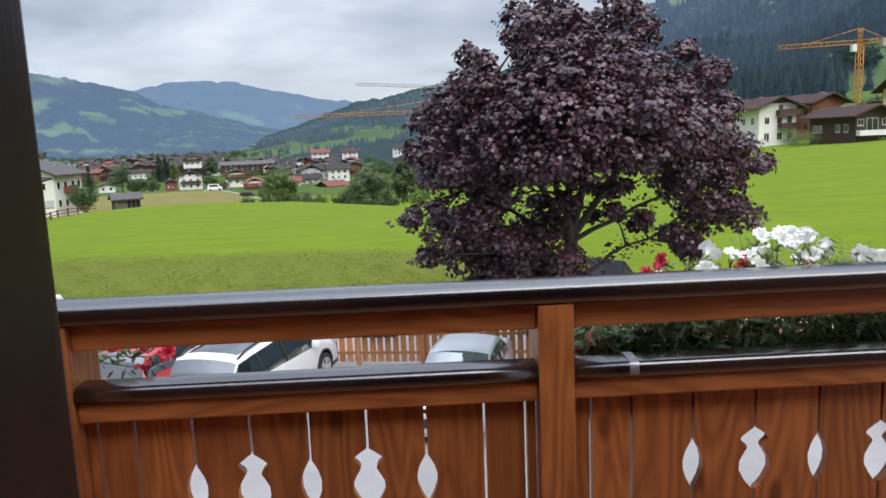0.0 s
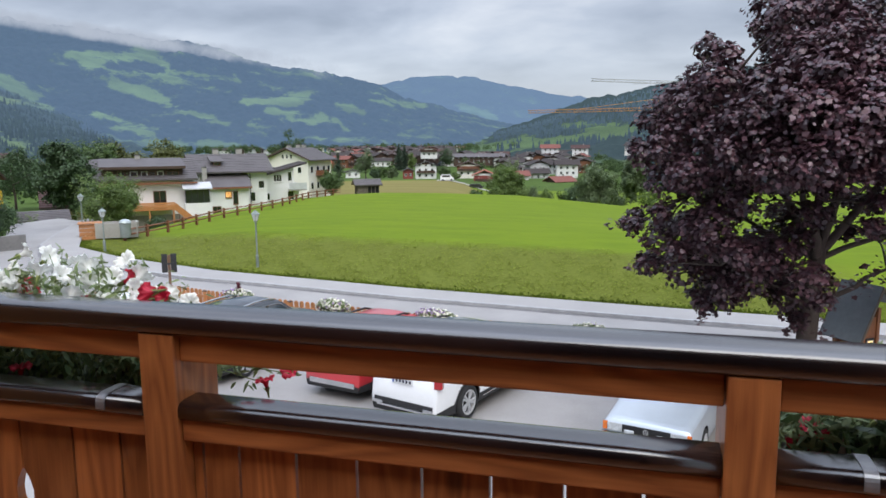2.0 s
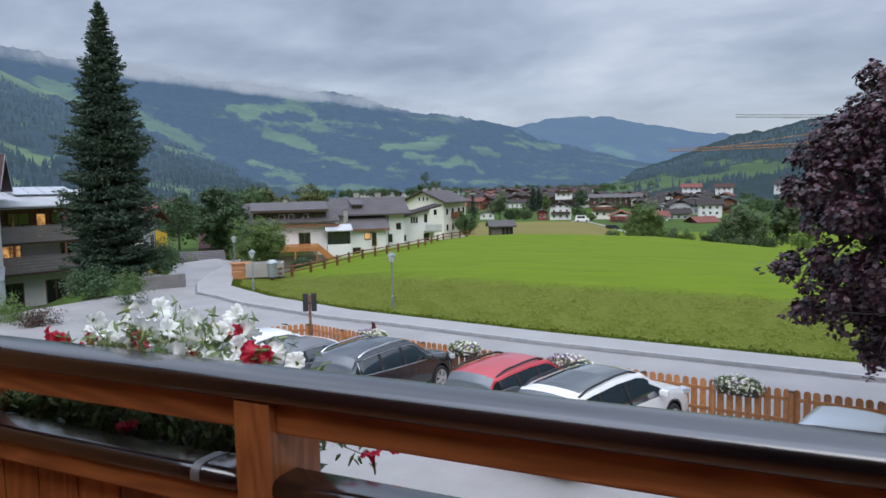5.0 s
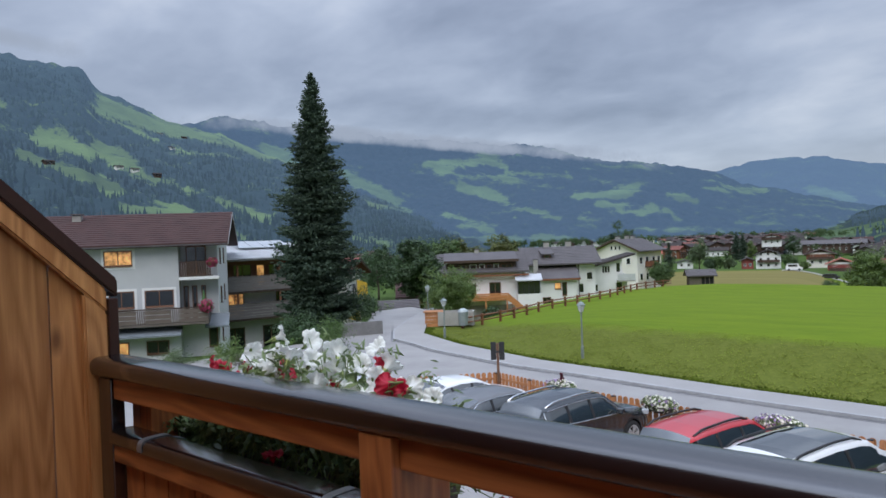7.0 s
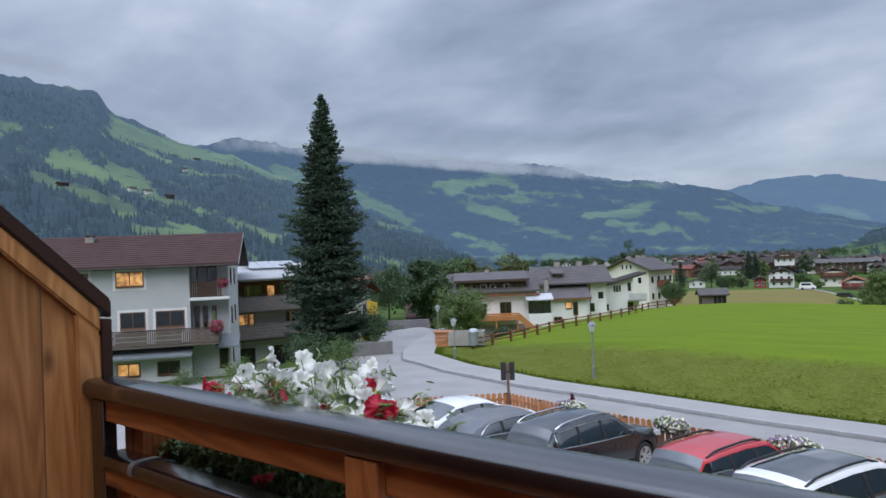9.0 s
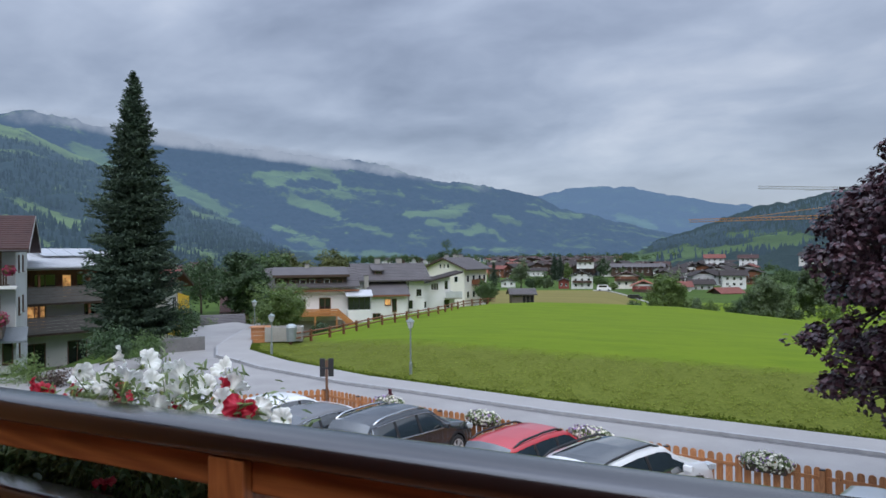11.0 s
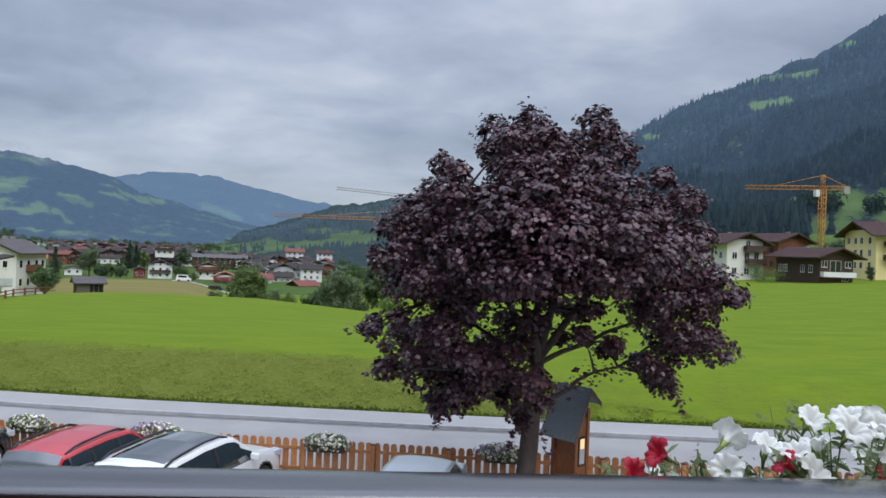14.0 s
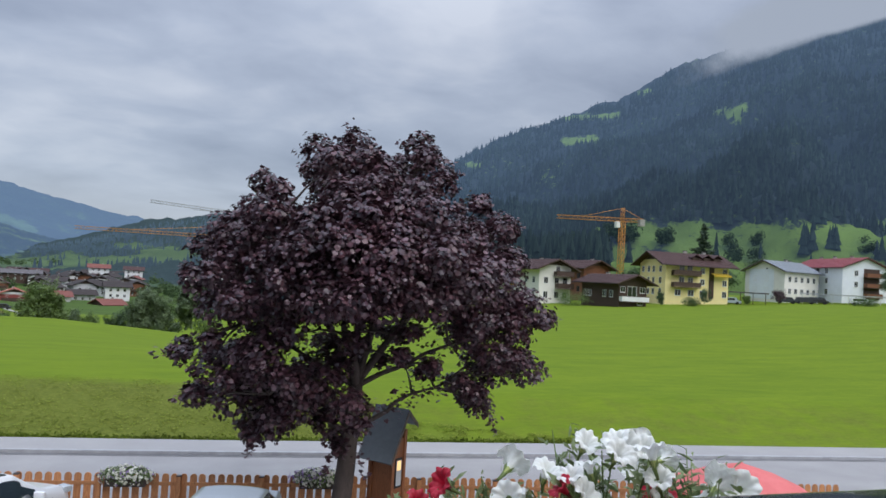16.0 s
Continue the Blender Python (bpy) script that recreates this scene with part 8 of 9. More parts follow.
def maple(m):
    th = thing("maple_tree", "purple-leaved maple with a broad dense crown", "tree", m)
    rng = np.random.default_rng(5)
    bm = bmesh.new()
    tube(bm, [(-0.10, 0, -0.2), (-0.08, 0.02, 0.6), (0.0, 0, 1.6), (0.05, 0.02, 2.6), (0.12, 0, 3.5)], [0.27, 0.215, 0.195, 0.18, 0.14], 12)
    part("trunk", bm, BARK, th)
    cl = []
    for x, z, r in CLUMPS:
        depth = 3.1 * math.sqrt(max(0.04, 1 - (x / 4.6) ** 2 - ((z - 5.4) / 4.0) ** 2))
        for q in (-0.95, -0.45, 0.05, 0.6) if z > 4.5 else (-0.6, 0.05, 0.5):
            near = (1 - 0.34 * q * q) * (1 + q * depth / 15.4)
            cl.append((x * near + rng.normal(0, 0.06), q * depth + rng.normal(0, 0.16), 5.5 + (z - 5.5) * near + rng.normal(0, 0.06), 0.84 * r * (1.0 if q == 0.05 else rng.uniform(0.70, 0.92))))
    lines = []
    for tgt in LIMB_TIPS:
        t = Vector(tgt)
        st = Vector((0.02, 0, 2.35)) if t.z < 4 else Vector((0.10, 0, 3.1 + 0.04 * t.z))
        run = []
        for k in range(7):
            u = k / 6
            bend = Vector((rng.normal(0, 0.07), rng.normal(0, 0.07), math.sin(u * math.pi) * (0.10 if t.z < 5.5 else -0.10)))
            run.append(st.lerp(t, u) + bend * (0 < k < 6))
        lines.append(run)
    limbs = [bmesh.new() for _ in lines]
    for bm, run, tgt in zip(limbs, lines, LIMB_TIPS):
        w = 0.10 if tgt[2] > 5 else 0.065
        tube(bm, run, [w * (1 - 0.13 * k) for k in range(7)], 8, cap=False)
    for x, y, z, r in cl:
        c = Vector((x, y, z - 0.1))
        i, k = min(((i, k) for i in range(len(lines)) for k in range(2, 7)), key=lambda q: (lines[q[0]][q[1]] - c).length + 0.6 * max(0, lines[q[0]][q[1]].z - c.z))
        s0 = lines[i][k]
        tube(limbs[i], [s0, s0.lerp(c, 0.5) + Vector((0, 0, 0.10)), c], [0.032, 0.022, 0.008], 5, cap=False)
        for q in range(4):
            tw = c + Vector(rng.uniform(-0.62 * r, 0.62 * r, 3))
            tube(limbs[i], [c.lerp(s0, 0.15), c.lerp(tw, 0.5) + Vector((0, 0, 0.04)), tw], [0.012, 0.009, 0.004], 4, cap=False)
    for bm in limbs:
        part("limb", bm, BARK, th)
    pts, nrm = [], []
    for x, y, z, r in cl:
        # a shell of leaves that hang like shingles, with a few inside
        n = int(1550 * r * r + 60)
        d = rng.normal(0, 1, (n, 3))
        d[:, 2] += 0.35
        d /= np.linalg.norm(d, axis=1)[:, None]
        ph = rng.uniform(0, 6, 3)
        bump = 1 + 0.16 * np.sin(5 * d[:, 0] + ph[0]) * np.sin(5 * d[:, 1] + ph[1]) + 0.10 * np.sin(9 * d[:, 2] + ph[2])
        p = d * (r * bump * rng.uniform(0.72, 1.04, n))[:, None] * np.array([1, 1, 0.9])
        pts.append(p + np.array([x, y, z]))
        nrm.append(d * 0.75 + np.array([0, 0, 0.55]))
        # short leafy twigs that break the outline
        for j in range(int(5 + 5 * r)):
            t = rng.normal(0, 1, 3)
            t[2] = abs(t[2]) * 0.7 - 0.15
            t /= np.linalg.norm(t)
            k = 13
            u = np.linspace(0.75, 1.0 + 0.38 * rng.random(), k)[:, None]
            pts.append(np.array([x, y, z]) + t * r * u - np.array([0, 0, 0.10]) * (u - 0.8) * r + rng.normal(0, 0.045, (k, 3)))
            nrm.append(np.tile(t * 0.5 + np.array([0, 0, 0.7]), (k, 1)))
    # leaves on short shoots along the outer limbs
    for run in lines:
        for a, b in zip(run[2:], run[3:]):
            k = 34
            u = rng.random((k, 1))
            pts.append(np.array(a) * (1 - u) + np.array(b) * u + rng.normal(0, 0.13, (k, 3)))
            nrm.append(np.tile([0.0, -0.3, 0.9], (k, 1)))
    # sprays that reach out on one side and hang on the other
    for c, e, n in (((-3.2, 0, 4.0), (-3.95, -0.1, 3.88), 34), ((-3.0, -0.2, 3.2), (-3.52, -0.2, 2.98), 26), ((2.9, -0.3, 3.1), (3.15, -0.4, 2.35), 60), ((-1.9, -0.3, 2.5), (-2.05, -0.4, 1.95), 40), ((-0.3, -0.5, 2.3), (-0.55, -0.5, 1.6), 40), ((0.1, -0.3, 2.1), (0.35, -0.35, 1.5), 24),
                    ((4.2, 0, 4.9), (4.66, 0, 4.92), 26), ((-2.0, 0, 7.3), (-2.05, 0, 7.68), 30), ((-0.3, 0, 8.4), (-0.45, 0, 8.82), 36), ((1.1, 0, 8.45), (1.15, 0, 8.82), 30), ((-0.9, 0, 8.2), (-1.25, 0, 8.4), 26), ((1.6, 0, 8.0), (2.05, 0, 8.25), 26)):
        u = rng.random((n, 1))
        pts.append(np.array(c) * (1 - u) + np.array(e) * u + rng.normal(0, 0.13, (n, 3)) * (1.15 - u))
        nrm.append(np.tile([0.0, -0.2, 1.0], (n, 1)))
    pts, nrm = np.concatenate(pts), np.concatenate(nrm)
    v, f = scatter(pts, nrm, 0.096, MAPLE_LEAF, rng, 0.34, 0.35)
    tagged(raw("crown", v, f, PURPLE, th), "dark purple lobed leaves", kind="stuff")
    return th


maple(pose(3.30, 14.15, 0))


def spruce_mesh(h, w, seed, dens=1.0, tuft=0.22):
    """Whorls of drooping boughs hung with needle tufts."""
    rng = np.random.default_rng(seed)
    pts, nrm, dirs = [], [], []
    z = h * 0.04
    while z < h * 0.985:
        t = z / h
        reach = w / 2 * min(0.74, 1.42 * (1 - t) ** 0.90) * (0.68 + 0.52 * rng.random()) * (1.0 if t > 0.08 else 0.8) + 0.02
        nb = max(4, int((7.5 - 2.4 * t) * dens))
        for b in range(nb):
            a = rng.uniform(0, math.tau)
            zb = z + rng.normal(0, 0.016 * h) * (1 - 0.75 * t)
            rr = reach * rng.choice((0.55, 0.85, 1.0, 1.12)) * rng.uniform(0.9, 1.1)
            n = max(5, int(rr / 0.105 * dens))
            u = (np.arange(n) + 0.5) / n
            rad = rr * u
            droop = -0.16 * rr * np.sin(u * 1.9) + 0.10 * rr * u ** 3 + (0.45 * rr * u if t > 0.9 else 0)
            side = rng.normal(0, 0.13 * rr + 0.03, n) * (0.3 + u)
            x = math.cos(a) * rad - math.sin(a) * side
            y = math.sin(a) * rad + math.cos(a) * side
            pts.append(np.stack([x, y, zb + droop + rng.normal(0, 0.05, n)], 1))
            dirs.append(np.stack([np.full(n, math.cos(a)), np.full(n, math.sin(a)), np.full(n, 0.10)], 1) + rng.normal(0, 0.48, (n, 3)))
        z += h * 0.0135 * (1.15 - 0.5 * t) / max(dens, 0.3) ** 0.3
    pts, dirs = np.concatenate(pts), np.concatenate(dirs)
    n = len(pts)
    dirs /= np.linalg.norm(dirs, axis=1)[:, None]
    ref = rng.normal(0, 1, (n, 3))
    u = np.cross(dirs, ref)
    u /= np.linalg.norm(u, axis=1)[:, None]
    w_ = np.cross(dirs, u)
    L = tuft * rng.uniform(0.7, 1.3, (n, 1)) * (0.65 + 0.35 * (1 - pts[:, 2:] / h))
    tip, tail = pts + dirs * L, pts - dirs * L * 0.8
    q = L * 0.30
    a1, a2, a3 = pts + u * q, pts - u * q * 0.5 + w_ * q * 0.87, pts - u * q * 0.5 - w_ * q * 0.87
    v = np.stack([tail, a1, a2, a3, tip], 1).reshape(-1, 3)
    base = (np.arange(n) * 5)[:, None]
    f = np.concatenate([base + np.array(t) for t in ((0, 2, 1), (0, 3, 2), (0, 1, 3), (4, 1, 2), (4, 2, 3), (4, 3, 1))])
    return v, f


def spruce(m, h, w, label, seed, dens=1.0, tuft=0.22, mat=None):
    th = thing("spruce_tree", label, "tree", m)
    bm = bmesh.new()
    tube(bm, [(0, 0, -0.3), (0, 0, h * 0.5), (0, 0, h * 0.99)], [h * 0.014, h * 0.008, 0.01], 8)
    part("trunk", bm, SPRUCE_BARK, th)
    v, f = spruce_mesh(h, w, seed, dens, tuft)
    tagged(raw("crown", v, f, mat or NEEDLES, th), kind="stuff")
    return th


p = polar(51.1, 49.5)
spruce(pose(p.x, p.y, -0.3), 17.7, 6.0, "tall slender blue-green spruce beside the road", 4, 2.7, 0.21)


def leafy_mesh(h, w, seed, leaves, leaf, trunk=0.22, dense=0.7):
    rng = np.random.default_rng(seed)
    pts, nrm = [], []
    nc = 26
    for k in range(nc):
        d = rng.normal(0, 1, 3)
        d /= np.linalg.norm(d)
        c = d * np.array([w * 0.36, w * 0.36, h * (1 - trunk) * 0.36]) * rng.uniform(0.5, 1.08) + np.array([0, 0, h * (trunk + (1 - trunk) * 0.5)])
        r = w * rng.uniform(0.12, 0.22)
        n = leaves // nc
        tw = rng.normal(0, 1, (16, 3))
        tw /= np.linalg.norm(tw, axis=1)[:, None]
        q = tw[rng.integers(0, 16, n)] * r * rng.uniform(0.3, 1.15, (n, 1)) ** 0.6 + rng.normal(0, 0.14 * r + 0.05, (n, 3))
        pts.append(q + c)
        u = q / (np.linalg.norm(q, axis=1)[:, None] + 1e-6) * 0.7
        u[:, 2] += 0.6
        nrm.append(u)
    return scatter(np.concatenate(pts), np.concatenate(nrm), leaf, LEAF4, rng, 0.45, 0.35)


def leafy_tree(m, h, w, label, seed, mat, leaves=5200, leaf=0.30, trunk=0.22, name="tree", category="tree", group=""):
    th = thing(name, label, category, m, group)
    if trunk > 0.05:
        bm = bmesh.new()
        rr = random.Random(seed)
        tube(bm, [(0, 0, -0.3), (rr.uniform(-0.1, 0.1), 0, h * trunk), (rr.uniform(-0.3, 0.3), 0.1, h * 0.7)], [h * 0.022, h * 0.018, h * 0.006], 7)
        for k in range(6):
            a = rr.uniform(0, math.tau)
            s = Vector((0, 0, h * (trunk + 0.06 * k)))
            tube(bm, [s, s + Vector((math.cos(a) * w * 0.16, math.sin(a) * w * 0.16, h * 0.10)), s + Vector((math.cos(a) * w * 0.34, math.sin(a) * w * 0.34, h * 0.22))], [h * 0.010, h * 0.007, h * 0.002], 5, cap=False)
        part("trunk", bm, BARK, th)
    v, f = leafy_mesh(h, w, seed, leaves, leaf, trunk)
    tagged(raw("crown", v, f, mat, th), kind="stuff")
    return th


def plant(az, r, h, w, label, mat, seed, **kw):
    g = at_ground(az, r)
    return leafy_tree(pose(g.x, g.y, g.z, 0, 0, seed * 37 % 360), h, w, label, seed, mat, **kw)


def tree_to(az, r, el, w, label, mat, seed, **kw):
    """A tree whose top stands at a height angle seen from the balcony."""
    return plant(az, r, EYE + r * math.tan(radians(el)) - float(at_ground(az, r).z), w, label, mat, seed, **kw)


tree_to(43.5, 78, 1.15, 6.2, "tall dark green ash beside the road", GREENS[2], 11, leaves=26000, leaf=0.27)
tree_to(41.3, 100, 0.35, 7.6, "broad green tree behind the hotel", GREENS[0], 12, leaves=15000, leaf=0.34)
tree_to(39.7, 104, 0.85, 8.4, "broad olive-green tree behind the hotel", GREENS[4], 13, leaves=18000, leaf=0.34)
tree_to(36.7, 108, 0.25, 8.0, "olive-green tree behind the hotel roofs", GREENS[4], 14, leaves=15000, leaf=0.34)
tree_to(34.6, 112, -0.05, 6.0, "dark tree behind the hotel roofs", GREENS[2], 10, leaves=9000, leaf=0.34)
tree_to(40.8, 58, -1.95, 5.0, "light green fruit tree by the trough", GREENS[1], 15, leaves=15000, leaf=0.15, trunk=0.18)
plant(37.7, 66, 3.3, 2.4, "bushy young tree beside the outside stair", GREENS[2], 16, leaves=5000, leaf=0.13, trunk=0.06)
tree_to(27.55, 165, 1.15, 8.0, "dark tree behind the cream house", GREENS[2], 17, leaves=9000)
tree_to(24.7, 128, -1.85, 4.6, "round green tree beside the cream house", GREENS[0], 18, leaves=6000)
for az, r, el, w, mi, sd in ((21.95, 330, -0.18, 9.0, 3, 101), (18.35, 380, -0.45, 5.0, 1, 102), (15.6, 420, -0.15, 9.0, 2, 103), (20.7, 325, -1.75, 6.5, 0, 105), (19.9, 325, -1.9, 5.5, 3, 106), (21.3, 322, -1.95, 5.0, 2, 107), (15.8, 330, -1.95, 6.0, 0, 108), (14.95, 300, -2.3, 4.0, 1, 109), (11.2, 285, -2.5, 6.0, 0, 110)):
    tree_to(az, r, el, w, "leafy tree among the village houses", GREENS[mi], sd, leaves=6000, leaf=0.45, trunk=0.10)
tree_to(10.75, 140, -1.05, 8.2, "bright green round tree at the meadow's end", GREENS[1], 19, leaves=20000, leaf=0.34, trunk=0.04)
tree_to(4.0, 140, -1.6, 8.6, "grey-green willow at the meadow's end", GREENS[3], 20, leaves=20000, leaf=0.32, trunk=0.04)
tree_to(1.25, 140, -0.05, 6.4, "tall grey-green poplar at the meadow's end", GREENS[3], 21, leaves=20000, leaf=0.34, trunk=0.04)
tree_to(-2.5, 165, 0.0, 9.0, "broad leafy tree beyond the meadow", GREENS[0], 22, leaves=9000)
for k, (az, el, w) in enumerate(((13.4, -3.55, 3.6), (12.2, -3.75, 4.2), (9.0, -3.3, 4.4), (8.0, -3.6, 5.0), (6.4, -3.5, 4.4), (5.6, -2.9, 5.2), (2.4, -3.2, 5.0), (0.0, -3.0, 5.5))):
    tree_to(az, 148, el, w, "garden shrub at the meadow's far edge", GREENS[(0, 2, 3, 1)[k % 4]], 90 + k, leaves=3600, leaf=0.26, trunk=0.03)
plant(6.2, 150, 3.2, 5.0, "low green shrub by the red roofs", GREENS[0], 23, leaves=2400, trunk=0.05)
plant(44.3, 63.5, 1.1, 3.2, "low dark hedge behind the road bend", GREENS[2], 34, leaves=3000, leaf=0.14, trunk=0.02)
plant(46.0, 65, 1.9, 3.4, "light green shrub behind the road bend", GREENS[1], 35, leaves=3600, leaf=0.14, trunk=0.02)
plant(42.6, 66, 0.9, 3.0, "low hedge behind the road bend", GREENS[0], 36, leaves=2600, leaf=0.14, trunk=0.02)
plant(49.0, 90, 6.5, 6.0, "dark trees behind the garden", GREENS[2], 24)
plant(46.5, 120, 9.0, 9.0, "dark leafy trees down the road", GREENS[2], 25)
plant(45.0, 128, 8.0, 9.0, "dark green trees down the road", GREENS[2], 26)
plant(47.4, 60, 3.4, 2.2, "clipped dark hedge shrub by the garden wall", GREENS[2], 27, leaves=2600, leaf=0.14, trunk=0.02)
plant(48.6, 50, 3.3, 3.0, "dense shrub beside the spruce", GREENS[2], 28, leaves=3000, leaf=0.14, trunk=0.02)
plant(52.8, 44, 1.7, 3.2, "spreading shrub below the spruce", GREENS[2], 29, leaves=3000, leaf=0.14, trunk=0.02)
plant(58.3, 38, 2.2, 2.8, "bright green shrub in the garden", GREENS[1], 30, leaves=3200, leaf=0.10, trunk=0.02)
plant(61.4, 39, 1.9, 2.4, "grey-green shrub in the garden", GREENS[3], 31, leaves=2600, leaf=0.10, trunk=0.02)
plant(56.0, 36, 1.6, 2.2, "reddish garden shrub beside the path", leaf_material("reddish_shrub", (0.10, 0.06, 0.04), (0.05, 0.04, 0.03)), 32, leaves=2200, leaf=0.10, trunk=0.02)
plant(50.0, 40, 1.7, 2.6, "low garden shrub by the road", GREENS[0], 33, leaves=2400, leaf=0.10, trunk=0.02)
for k, (az, r, h, w, mi) in enumerate(((-28.0, 141, 2.6, 6.5, 1), (-32.5, 150, 3.9, 3.2, 2), (-34.4, 152, 3.0, 1.8, 2), (-37.6, 152, 4.0, 2.8, 2), (-36.6, 153, 1.6, 4.0, 0), (-40.4, 165, 2.4, 2.0, 1), (-38.6, 190, 10, 9, 2), (-41.0, 215, 12, 9, 2), (-43.2, 220, 10, 9, 0), (-49.5, 185, 9, 7, 2), (-32.6, 200, 9, 8, 2), (-47.8, 172, 1.4, 6.0, 0))):
    plant(az, r, h, w, "green garden shrub before the houses" if h < 5 else "leafy tree behind the houses", GREENS[mi], 50 + k, leaves=3000, leaf=0.16 if h < 5 else 0.4, trunk=0.02 if h < 5 else 0.2)
plant(-42.5, 176, 3.4, 3.4, "small purple-leaved tree by the houses", PURPLE, 70, leaves=2400, leaf=0.2, trunk=0.15)
g = at_ground(-37.3, 205)
spruce(pose(g.x, g.y, g.z), 20, 9, "dark spruce behind the yellow house", 71, 0.7, 0.7)
for az, r, el, w in ((24.08, 230, -0.61, 5.0), (19.35, 430, 0.0, 7.0), (18.9, 440, -0.15, 6.0)):
    g = at_ground(az, r)
    spruce(pose(g.x, g.y, g.z), EYE + r * math.tan(radians(el)) - g.z, w, "dark spruce by the village", int(az * 3), 0.6, 0.35 if r < 300 else 0.7)

# uncut grass along the pavement's edge
tuft_rng = np.random.default_rng(31)
BANK_BLADES = leaf_material("bank_grass_blades", (0.130, 0.178, 0.022), (0.080, 0.115, 0.015), rough=0.8, spec=0.1, translucent=0.2)
tx = tuft_rng.uniform(-32, 14, 26000)
far_in = np.abs(tuft_rng.normal(0, 0.30, 26000))
ty = grass_edge(tx) + far_in + 0.02
tz = land(tx, ty) - 0.02 + tuft_rng.uniform(0.0, 0.07, len(tx))
side_n = np.stack([tuft_rng.normal(0, 1, len(tx)), tuft_rng.normal(0, 1, len(tx)), np.full(len(tx), 0.25)], 1)
v, f = scatter(np.stack([tx, ty, tz], 1), side_n, 0.10, LEAF4, tuft_rng, 0.3, 0.4)
ROUGH_BLADES = leaf_material("dry_and_green_bank_blades", (0.250, 0.275, 0.056), (0.175, 0.225, 0.036), rough=0.9, spec=0.05, translucent=0.40)
gx = tuft_rng.uniform(-31, 15, 52000)
gs = 7.0 * tuft_rng.random(len(gx)) ** 2.0 * np.interp(gx, [-31, -26, 0, 8, 15], [0.35, 1.0, 1.0, 0.35, 0.1])
gy = grass_edge(gx) + 0.1 + gs
clump = np.array([noise.noise(Vector((a * 0.9, b * 0.9, 3.0))) + 0.6 * noise.noise(Vector((a * 3.1, b * 3.1, 8.0))) for a, b in zip(gx, gy)])
keep = clump > tuft_rng.normal(-0.10, 0.22, len(gx))
gx, gy = gx[keep], gy[keep]
gz = land(gx, gy) + tuft_rng.uniform(0.002, 0.022, len(gx))
gn = np.stack([tuft_rng.normal(0, 1, len(gx)), tuft_rng.normal(0, 1, len(gx)), np.full(len(gx), 4.0)], 1)
v2, f2 = scatter(np.stack([gx, gy, gz], 1), gn, 0.075, LEAF4, tuft_rng, 0.2, 0.45)
tagged(raw("rough_grass", v2, f2, ROUGH_BLADES), "tussocks of rough half-dry grass on the bank", "grass", kind="stuff")
tagged(raw("bank_grass", v, f, BANK_BLADES), "rough uncut grass on the roadside bank", "grass", kind="stuff")

# woods, hedges and far trees: too many to count
def conifers(spots, rng):
    """Narrow ragged cones in four tiers, all at once."""
    sp = np.array(spots)
    n = len(sp)
    sides, tiers = 6, 3
    V, Fc = [], []
    for l in range(tiers):
        lo, hi = 0.10 + 0.27 * l, (0.58 + 0.22 * l if l < tiers - 1 else 1.0)
        rad = sp[:, 4] / 2 * (1 - 0.86 * l / tiers) * rng.uniform(0.85, 1.15, n)
        a = rng.uniform(0, 1, (n, 1)) + np.arange(sides)[None] * math.tau / sides
        rr = rad[:, None] * rng.uniform(0.62, 1.25, (n, sides))
        ring = np.stack([sp[:, :1] + np.cos(a) * rr, sp[:, 1:2] + np.sin(a) * rr, sp[:, 2:3] + sp[:, 3:4] * (lo + rng.uniform(-0.05, 0.03, (n, sides)))], -1)
        top = np.stack([sp[:, 0] + rng.normal(0, 0.1, n), sp[:, 1], sp[:, 2] + sp[:, 3] * hi], -1)[:, None]
        V.append(np.concatenate([ring, top], 1))
    V = np.stack(V, 1)
    base = (np.arange(n * tiers) * (sides + 1))[:, None]
    f = np.concatenate([base + np.array([s, (s + 1) % sides, sides]) for s in range(sides)])
    return V.reshape(-1, 3), f


def leafy_far(spots, rng):
    """Lumpy crowns of small leaf clumps, joined."""
    V, Fc, off = [], [], 0
    for x, y, z, h, w in spots:
        for c in range(8):
            d = rng.normal(0, 1, 3)
            d /= np.linalg.norm(d)
            r = w * rng.uniform(0.18, 0.30)
            q = rng.normal(0, 1, (24, 3))
            q /= np.linalg.norm(q, axis=1)[:, None]
            pv, pf = scatter(q * r * np.array([1, 1, 0.9]) + np.array([x + d[0] * w * 0.30, y + d[1] * w * 0.30, z + h * 0.55 + d[2] * h * 0.27]), q + np.array([0, 0, 0.4]), r * 0.6, LEAF4, rng, 0.35)
            V.append(pv)
            Fc.append(pf + off)
            off += len(pv)
    return np.concatenate(V), np.concatenate(Fc)


def forest(name, spots, label, mat, seed, make=conifers):
    v, f = make(spots, np.random.default_rng(seed))
    return tagged(raw(name, v, f, mat), label, "trees", kind="stuff")


def far_tree_material(name, col, col2, haze, haze_span=(1.0, 1.0)):
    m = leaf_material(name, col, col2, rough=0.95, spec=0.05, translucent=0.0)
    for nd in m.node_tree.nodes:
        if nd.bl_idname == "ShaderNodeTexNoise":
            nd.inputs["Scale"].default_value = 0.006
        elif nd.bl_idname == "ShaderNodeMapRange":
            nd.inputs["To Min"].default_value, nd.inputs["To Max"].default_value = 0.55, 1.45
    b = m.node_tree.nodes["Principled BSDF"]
    # distant haze painted onto the trees as bluish emission
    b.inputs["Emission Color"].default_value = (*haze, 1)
    haze_by_distance(m.node_tree, b, *haze_span)
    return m


